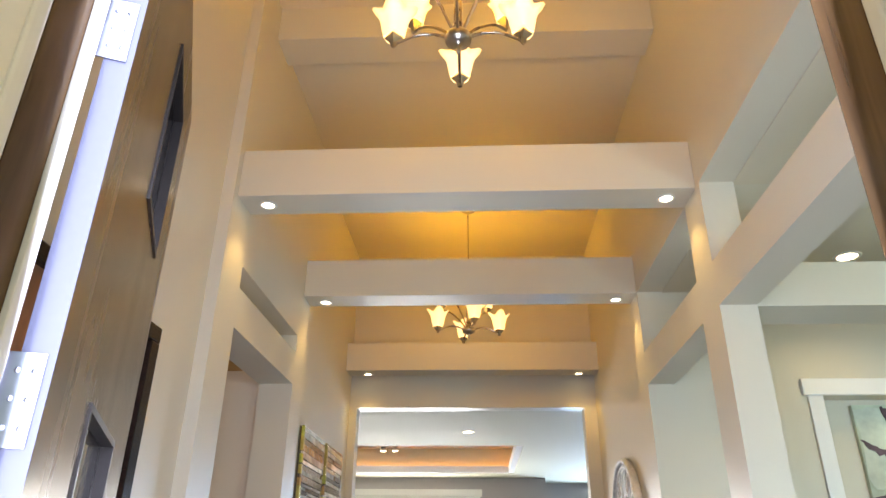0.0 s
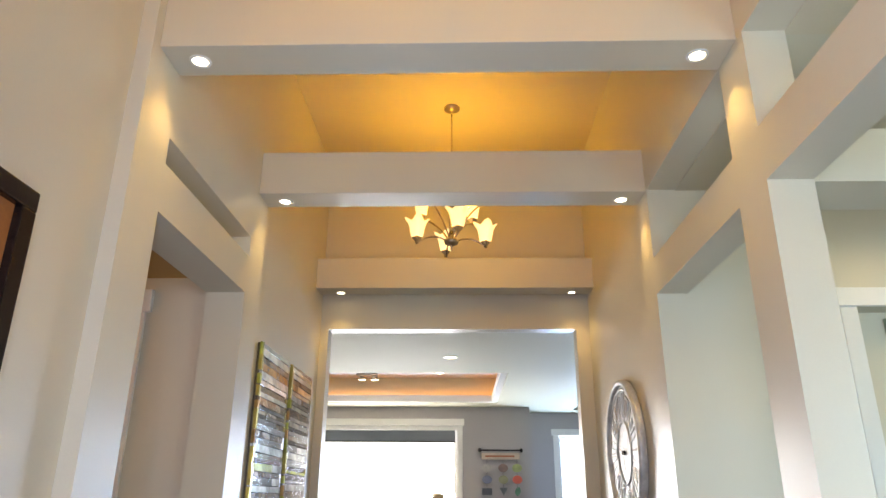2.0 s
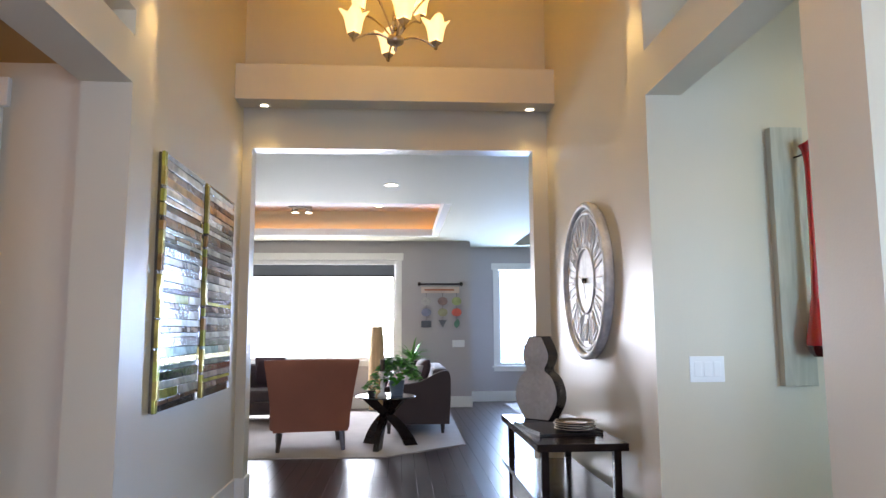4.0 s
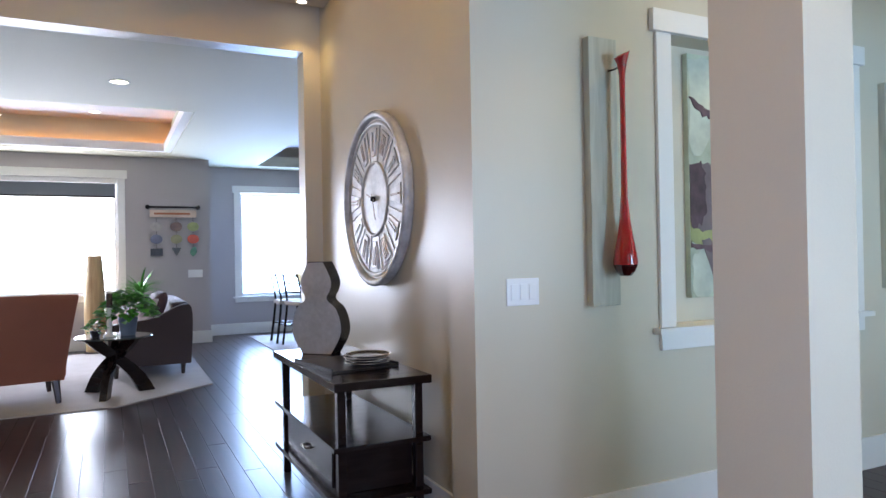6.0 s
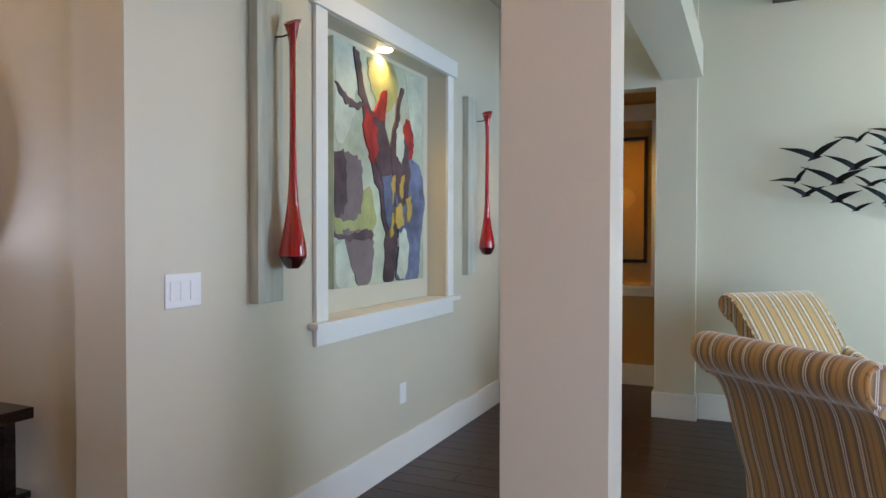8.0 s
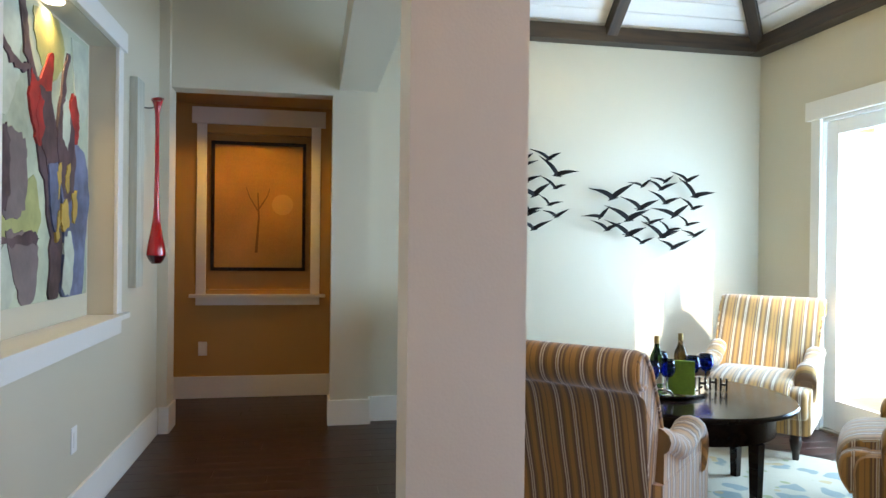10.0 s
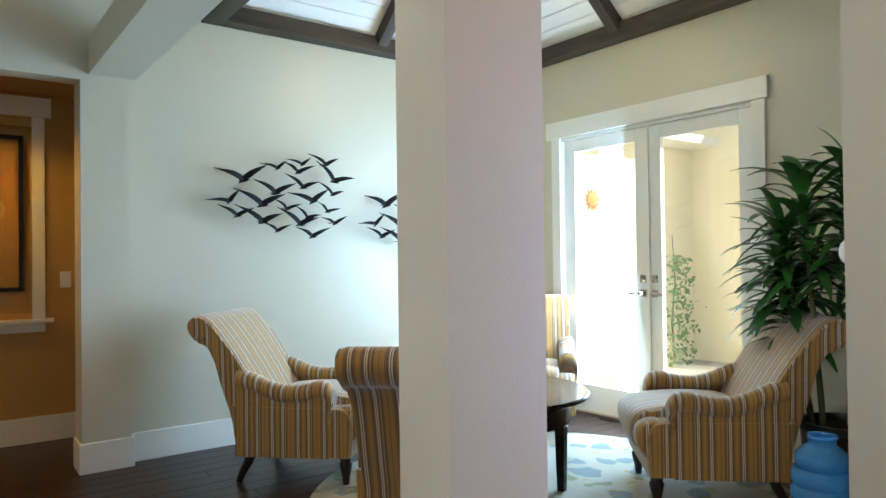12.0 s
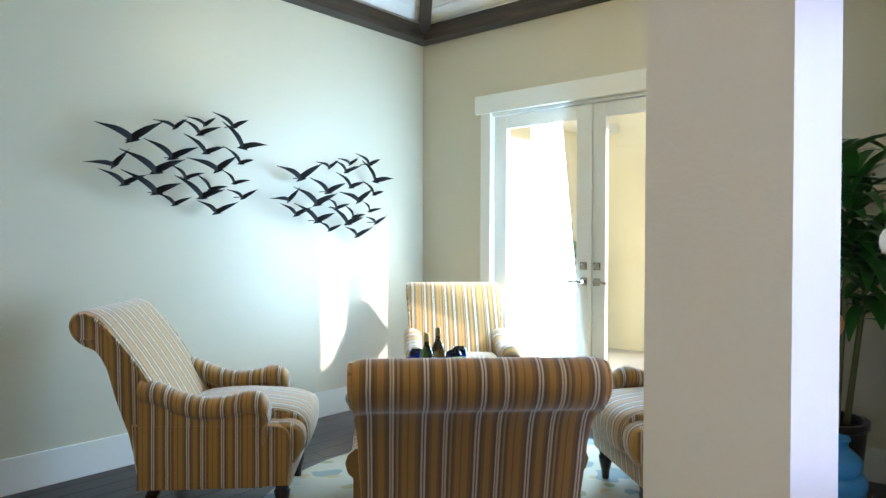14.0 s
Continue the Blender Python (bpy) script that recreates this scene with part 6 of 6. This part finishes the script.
def sofa(place, turn, length, label):
    """Faces +y; its middle at place."""
    ob = thing("sofa", place, label, "sofa", turn=turn)
    h = length / 2
    soft_box("base", -h + 0.12, h - 0.12, -0.40, 0.36, 0.12, 0.30, PLUM_FAB, ob)
    soft_box("backrest", -h + 0.12, h - 0.12, -0.44, -0.24, 0.301, 0.80, PLUM_FAB, ob, 0.06)
    for s in (-1, 1):
        bm = bmesh.new()
        prof = curve([(-0.44, 0.12), (-0.46, 0.50), (-0.45, 0.74), (-0.38, 0.78), (-0.26, 0.74), (-0.05, 0.64), (0.25, 0.60), (0.38, 0.57), (0.40, 0.50), (0.38, 0.12)], 3)
        slab(bm, prof, s * (h - 0.12), s * h, "x")
        smooth_by_angle(part("arm", bm, PLUM_FAB, ob), 30)
    n = 2
    for i in range(n):
        x0 = -h + 0.125 + i * (length - 0.25) / n
        soft_box("seat_cushion", x0, x0 + (length - 0.25) / n - 0.01, -0.22, 0.37, 0.301, 0.46, PLUM_FAB, ob, 0.05)
    for x in (-h + 0.08, h - 0.08):
        for y in (-0.36, 0.32):
            bm = bmesh.new()
            tube(bm, [(x, y, 0), (x, y, 0.12)], 0.02, 8, 0.03)
            part("foot", bm, LEGWOOD, ob)
    return ob


sofa((0.28, 11.2, 0.012), 90, 1.9, "plum brown upholstered sofa with sloping arms")
sofa((-2.35, 11.75, 0.012), 180, 2.1, "plum brown upholstered sofa under the window")
CUSH = [("dark_cushion", material("plum_cushion_cloth", (0.07, 0.04, 0.05), 0.8, bump=0.4, fine=150)), ("pale_cushion", material("striped_pale_cloth", (0.45, 0.40, 0.40), 0.8, var=0.4, scale=25, bump=0.4, fine=150)), ("rust_cushion", RUST_FAB)]


def cushion(place, rx, rz, m, label):
    ob = thing("cushion", place, label, "cushion", "sofa cushions")
    bm = bmesh.new()
    g = bmesh.ops.create_grid(bm, x_segments=10, y_segments=10, size=0.22)
    for v in g["verts"]:
        v.co.z = 0.085 * (max(0.0, 1 - (v.co.x / 0.22) ** 4) * max(0.0, 1 - (v.co.y / 0.22) ** 4)) ** 0.5
    dup = bmesh.ops.duplicate(bm, geom=bm.verts[:] + bm.edges[:] + bm.faces[:])
    for v in dup["geom"]:
        if isinstance(v, bmesh.types.BMVert):
            v.co.z *= -1
    bmesh.ops.remove_doubles(bm, verts=bm.verts, dist=0.0005)
    bmesh.ops.recalc_face_normals(bm, faces=bm.faces)
    part("body", bm, m, ob, smooth=True)
    ob.matrix_basis = pose(*place, rx, 0, rz)


cushion((0.36, 10.62, 0.72), 68, -80, CUSH[0][1], "plum cushion leaning on the sofa back")
cushion((0.20, 10.55, 0.66), 62, -60, CUSH[1][1], "pale striped cushion leaning on the sofa arm")
cushion((0.10, 10.78, 0.66), 60, -70, CUSH[2][1], "rust cushion on the sofa")
for x, m, lb in ((-2.9, CUSH[1][1], "pale striped cushion on the window sofa"), (-2.35, CUSH[1][1], "pale cushion on the window sofa"), (-1.8, CUSH[0][1], "plum cushion on the window sofa")):
    cushion((x, 11.86, 0.72), 112, 0, m, lb)

# side table with crossing legs
ST = thing("side_table", (-0.06, 9.42, 0.012), "dark side table with crossing slab legs and glass top", "side table")
bm = bmesh.new()
lathe(bm, [(0, 0.545), (0.34, 0.545), (0.347, 0.552), (0.34, 0.56), (0, 0.56)], 40)
smooth_by_angle(part("top", bm, material("smoked_glass_top", (0.05, 0.06, 0.06), 0.05, var=0.05, bump=0), ST))
for k in range(3):
    bm = bmesh.new()
    line = curve([(0.24, 0.0), (0.15, 0.16), (0.02, 0.30), (-0.14, 0.43), (-0.26, 0.544)], 4)
    slab(bm, [(x - 0.075, z) for x, z in line] + [(x + 0.075, z) for x, z in reversed(line)], -0.032, 0.032)
    lg = part("leg", bm, ESPRESSO, ST)
    lg.matrix_basis = pose(0.05 * math.cos(k * 2.1), 0.05 * math.sin(k * 2.1), 0, 0, 0, 15 + 120 * k)


def leafy(name, place, label, pot_r, pot_h, spread, n, seed, mat, size, potmat, category="plant"):
    """A small bushy plant: many cupped leaves on thin stems over a pot."""
    rng = random.Random(seed)
    ob = thing(name, place, label, category)
    bm = bmesh.new()
    lathe(bm, [(0, 0), (pot_r * 0.75, 0), (pot_r, pot_h), (pot_r * 0.88, pot_h), (pot_r * 0.85, pot_h * 0.88), (0, pot_h * 0.88)], 20)
    smooth_by_angle(part("pot", bm, potmat, ob))
    bm = bmesh.new()
    for i in range(n):
        a, r = rng.uniform(0, 6.283), spread * rng.random() ** 0.6
        tip = Vector((r * math.cos(a), r * math.sin(a), pot_h + spread * (0.75 * (1 - (r / spread) ** 2) + rng.uniform(-0.15, 0.25))))
        d = Vector((math.cos(a), math.sin(a), rng.uniform(-0.5, 0.3))).normalized()
        w = Vector((-math.sin(a), math.cos(a), rng.uniform(-0.4, 0.4))).normalized()
        s = size * rng.uniform(0.7, 1.3)
        up = d.cross(w) * s * 0.18
        v = [bm.verts.new(tip - d * s * 0.6), bm.verts.new(tip + w * s * 0.42 + up), bm.verts.new(tip + d * s * 0.7), bm.verts.new(tip - w * s * 0.42 + up), bm.verts.new(tip + d * s * 0.05)]
        bm.faces.new((v[0], v[1], v[4]))
        bm.faces.new((v[1], v[2], v[4]))
        bm.faces.new((v[2], v[3], v[4]))
        bm.faces.new((v[3], v[0], v[4]))
    part("leaves", bm, mat, ob, smooth=True)
    bm = bmesh.new()
    for i in range(14):
        a = i * 0.45
        tube(bm, [(0, 0, pot_h * 0.85), (0.35 * spread * math.cos(a), 0.35 * spread * math.sin(a), pot_h + 0.4 * spread), (0.7 * spread * math.cos(a), 0.7 * spread * math.sin(a), pot_h + 0.45 * spread)], 0.003, 4)
    part("stems", bm, STEM, ob)


BRIGHTLEAF = material("bright_green_leaf", (0.06, 0.27, 0.02), 0.35, var=0.35, scale=16, bump=0.1)
leafy("potted_ivy", (0.06, 9.40, 0.573), "bright green trailing plant in a blue-grey pot", 0.09, 0.17, 0.27, 300, 4, BRIGHTLEAF, 0.075, material("blue_grey_pot", (0.12, 0.16, 0.22), 0.3))
leafy("small_ivy", (-0.22, 9.34, 0.573), "small green sprig in a low pot", 0.05, 0.06, 0.11, 60, 6, BRIGHTLEAF, 0.05, POT)
CD = thing("candle_holder", (-0.10, 9.30, 0.573), "white ceramic candle holder with a dark candle", "candle holder")
bm = bmesh.new()
lathe(bm, [(0, 0), (0.055, 0), (0.05, 0.02), (0.02, 0.05), (0.025, 0.12), (0.018, 0.18), (0.04, 0.215), (0.042, 0.275), (0, 0.275)], 20)
part("stand", bm, PLASTIC, CD, smooth=True)
bm = bmesh.new()
lathe(bm, [(0.027, 0.276), (0.027, 0.41), (0.0, 0.412)], 16)
part("candle", bm, material("dark_brown_wax", (0.03, 0.018, 0.015), 0.4), CD, smooth=True)
leafy("fern", (0.30, 12.55, 0.65), "spiky green plant on a stand behind the sofa", 0.11, 0.16, 0.01, 1, 2, LEAF, 0.01, POT)
FERN = bpy.data.objects["fern"]
bm = bmesh.new()
rf = random.Random(9)
for i in range(46):
    a = i * 2.4
    blade(bm, (0, 0, 0.15), (math.cos(a), math.sin(a)), rf.uniform(0.5, 1.4), rf.uniform(0.3, 0.48), 0.016, rf.uniform(0.8, 1.8))
part("fronds", bm, BRIGHTLEAF, FERN, smooth=True)
PS = thing("plant_stand", (0.30, 12.55, 0.012), "dark square plant stand", "stand")
boxes("top", ESPRESSO, [(-0.16, 0.16, -0.16, 0.16, 0.60, 0.638)], 0.004, PS)
for x in (-0.14, 0.11):
    for y in (-0.14, 0.11):
        boxes("leg", ESPRESSO, [(x, x + 0.03, y, y + 0.03, 0.0, 0.5995)], 0.002, PS)

# column lamp by the window
CLM = thing("column_lamp", (-0.28, 12.82, 0.0), "tall tapered column lamp of pale veneer", "lamp")
bm = bmesh.new()
lathe(bm, [(0, 0.03), (0.115, 0.03), (0.135, 0.5), (0.125, 1.0), (0.095, 1.36), (0.085, 1.365), (0.0, 1.35)], 24)
smooth_by_angle(part("shade", bm, wood("pale_veneer", (0.42, 0.27, 0.12), (0.62, 0.44, 0.22), 0.5, (20, 20, 2), 0.1), CLM))
bm = bmesh.new()
lathe(bm, [(0, 0), (0.14, 0), (0.14, 0.02), (0.11, 0.0295), (0, 0.0295)], 24)
part("base", bm, IRON, CLM, smooth=True)

# iron rail with a wooden sign and hanging charms
SG = thing("wall_hanging", (0.79, 13.24, 1.60), "iron rail with a wooden sign and nine hanging charms", "wall hanging")
bm = bmesh.new()
tube(bm, [(-0.36, -0.05, 0.485), (0.36, -0.05, 0.485)], 0.014, 10)
part("rail", bm, IRON, SG, smooth=True)
for s in (-1, 1):
    bm = bmesh.new()
    lathe(bm, [(0, -0.03), (0.03, -0.02), (0.036, 0.0), (0.03, 0.02), (0, 0.03)], 14)
    k = part("finial", bm, IRON, SG, smooth=True)
    k.matrix_basis = pose(s * 0.36, -0.05, 0.485, 0, 90, 0)
    bm = bmesh.new()
    tube(bm, [(s * 0.30, -0.05, 0.485), (s * 0.30, 0.0, 0.485)], 0.008, 8)
    part("bracket", bm, IRON, SG)
boxes("sign_board", material("washed_sign_wood", (0.62, 0.50, 0.40), 0.7, var=0.2, scale=14, bump=0.3), [(-0.33, 0.33, -0.06, -0.04, 0.33, 0.44)], 0.004, SG, "pale washed wooden sign")
boxes("sign_stroke", material("red_brown_stroke", (0.40, 0.14, 0.07), 0.7), [(-0.27, 0.24, -0.063, -0.0605, 0.37, 0.40)], 0, SG)
COLS = [(0.42, 0.40, 0.36), (0.24, 0.15, 0.12), (0.36, 0.40, 0.16), (0.20, 0.21, 0.28), (0.30, 0.29, 0.16), (0.55, 0.10, 0.06), (0.06, 0.065, 0.07), (0.12, 0.13, 0.13), (0.10, 0.24, 0.15)]
for i, c in enumerate(COLS):
    cx, cz = (-0.24, 0.04, 0.28)[i % 3], (0.19, 0.0, -0.19)[i // 3]
    mt = material("charm_enamel", c, 0.4, 0.2, var=0.4, scale=30, bump=0.2)
    bm = bmesh.new()
    if i == 6:
        add_box(bm, cx - 0.085, cx + 0.085, -0.05, -0.04, cz - 0.06, cz + 0.05, 0.004)
    elif i == 7:
        slab(bm, [(cx - 0.07, cz + 0.06), (cx + 0.07, cz + 0.06), (cx, cz - 0.07)], -0.05, -0.04)
    elif i == 8:
        slab(bm, curve([(cx, cz - 0.08), (cx + 0.05, cz - 0.01), (cx + 0.03, cz + 0.07), (cx - 0.03, cz + 0.04), (cx - 0.045, cz - 0.03), (cx, cz - 0.08)], 4)[:-1], -0.05, -0.04)
    else:
        slab(bm, [(cx + 0.085 * math.cos(t), cz + 0.07 * math.sin(t)) for t in (k * math.pi / 10 for k in range(20))], -0.05, -0.04)
    part("charm", bm, mt, SG)
    bm = bmesh.new()
    tube(bm, [(cx, -0.045, cz + 0.05), (cx, -0.045, cz + 0.13 if i > 2 else 0.33)], 0.003, 5)
    part("cord", bm, IRON, SG)

# spotlight on the tray ceiling
SPL = thing("ceiling_spotlight", (-1.4, 12.3, 3.26), "nickel ceiling spotlight with two lit heads", "spotlight")
boxes("bar", NICKEL, [(-0.26, 0.10, -0.03, 0.03, -0.03, -0.001)], 0.004, SPL)
for x in (-0.16, 0.05):
    bm = bmesh.new()
    lathe(bm, [(0, -0.031), (0.045, -0.04), (0.06, -0.10), (0.055, -0.10), (0, -0.06)], 18, (x, 0, 0))
    hd = part("lamp_head", bm, NICKEL, SPL, smooth=True)
    bm = bmesh.new()
    lathe(bm, [(0, -0.102), (0.054, -0.102)], 16, (x, 0, 0))
    part("lens", bm, CANLIGHT, hd)

# dining nook
bm = bmesh.new()
add_box(bm, 1.95, 4.9, 11.0, 13.6, 0.0, 0.012, 0.004)
tagged(part("area_rug", bm, CARPET), "pale pile rug under the dining set", "rug")
DT = thing("dining_table", (3.3, 12.4, 0.012), "dark counter-height dining table", "table")
boxes("tabletop", ESPRESSO, [(-0.55, 0.75, -0.55, 0.55, 0.86, 0.90)], 0.005, DT)
for x in (-0.48, 0.62):
    for y in (-0.48, 0.42):
        boxes("leg", ESPRESSO, [(x, x + 0.06, y, y + 0.06, 0, 0.8595)], 0.003, DT)


def stool(m):
    ob = thing("dining_stool", (0, 0, 0), "dark wooden high-backed dining stool with a pale seat", "stool", "dining stools")
    for x in (-0.19, 0.19):
        bm = bmesh.new()
        tube(bm, [(x * 1.08, 0.19, 0), (x, 0.17, 0.58)], 0.016, 6, 0.02)
        part("leg", bm, ESPRESSO, ob)
        bm = bmesh.new()
        tube(bm, curve([(x * 1.08, -0.24, 0), (x, -0.17, 0.58), (x, -0.19, 0.80), (x * 0.95, -0.25, 1.06)], 4), 0.019, 6, 0.014)
        part("back_post", bm, ESPRESSO, ob)
        bm = bmesh.new()
        tube(bm, [(x, -0.20, 0.28), (x * 1.03, 0.18, 0.28)], 0.011, 6)
        part("stretcher", bm, ESPRESSO, ob)
    soft_box("seat", -0.21, 0.21, -0.20, 0.20, 0.58, 0.64, material("pale_seat_cloth", (0.45, 0.38, 0.32), 0.8, bump=0.4, fine=150), ob, 0.02, "pale upholstered seat")
    for z in (0.78, 0.90, 1.01):
        bm = bmesh.new()
        tube(bm, [(-0.19, -0.19 - (z - 0.78) * 0.2, z), (0, -0.215 - (z - 0.78) * 0.2, z), (0.19, -0.19 - (z - 0.78) * 0.2, z)], 0.013, 6)
        part("back_rail", bm, ESPRESSO, ob)
    ob.matrix_basis = m
    return ob


first = stool(pose(2.38, 12.55, 0.012, 0, 0, -90))
copy_thing(first, pose(2.48, 12.05, 0.012, 0, 0, -70))
copy_thing(first, pose(3.1, 11.55, 0.012, 0, 0, 0))
FV = thing("twig_vase", (3.0, 12.5, 0.912), "small vase with dry budded twigs", "vase")
bm = bmesh.new()
lathe(bm, [(0, 0), (0.05, 0), (0.06, 0.08), (0.03, 0.15), (0.035, 0.17), (0, 0.16)], 16)
part("body", bm, POT, FV, smooth=True)
for i in range(5):
    a = i * 1.3
    bm = bmesh.new()
    end = (0.22 * math.cos(a), 0.22 * math.sin(a), 0.42 + 0.05 * i)
    tube(bm, [(0, 0, 0.1), (0.08 * math.cos(a), 0.08 * math.sin(a), 0.3), end], 0.004, 5)
    bmesh.ops.create_icosphere(bm, subdivisions=1, radius=0.022, matrix=Matrix.Translation(end))
    part("twig", bm, LEGWOOD, FV)

# ---- floorboards ----


def floorboards():
    """Dark boards laid along y: those by the walk as pieces of the floor, the far ones joined."""
    rng = random.Random(5)
    floor = bpy.data.objects["floor"]
    w = 0.128
    shared = {}
    far = bmesh.new()
    x = -3.6
    while x < 5.86:
        y = 0.58 - rng.random() * 1.2
        if x > RP:
            y = SY - 0.1 - rng.random() * 1.0
        start = SY if x > RP else FY - 0.13
        while y < 14.1:
            ln = rng.choice((1.05, 1.4, 1.75, 2.1))
            a, b = max(y, start), min(y + ln, 14.1)
            if b - a > 0.05:
                near = -1.2 < x < 4.9 and a < 7.3
                if near:
                    key = round(b - a, 2)
                    if key not in shared:
                        bm = bmesh.new()
                        add_box(bm, 0.0007, w - 0.0007, 0.0007, key - 0.0007, -0.012, 0.0)
                        top = [e for e in bm.edges if all(v.co.z > -0.001 for v in e.verts)]
                        bmesh.ops.bevel(bm, geom=top, offset=0.0016, segments=1, affect="EDGES")
                        shared[key] = mesh_of("plank", bm, FLOORWOOD)
                    ob = new("plank", shared[key])
                    ob.location = (x, a, rng.uniform(-0.0008, 0.0))
                    ob.parent = floor
                else:
                    v = [far.verts.new(c) for c in ((x + 0.0015, a + 0.0015, -0.001), (x + w - 0.0015, a + 0.0015, -0.001), (x + w - 0.0015, b - 0.0015, -0.001), (x + 0.0015, b - 0.0015, -0.001))]
                    far.faces.new(v)
            y += ln
        x += w
    ob = part("far_planks", far, FLOORWOOD, floor)
    tagged(ob, kind="stuff")


floorboards()
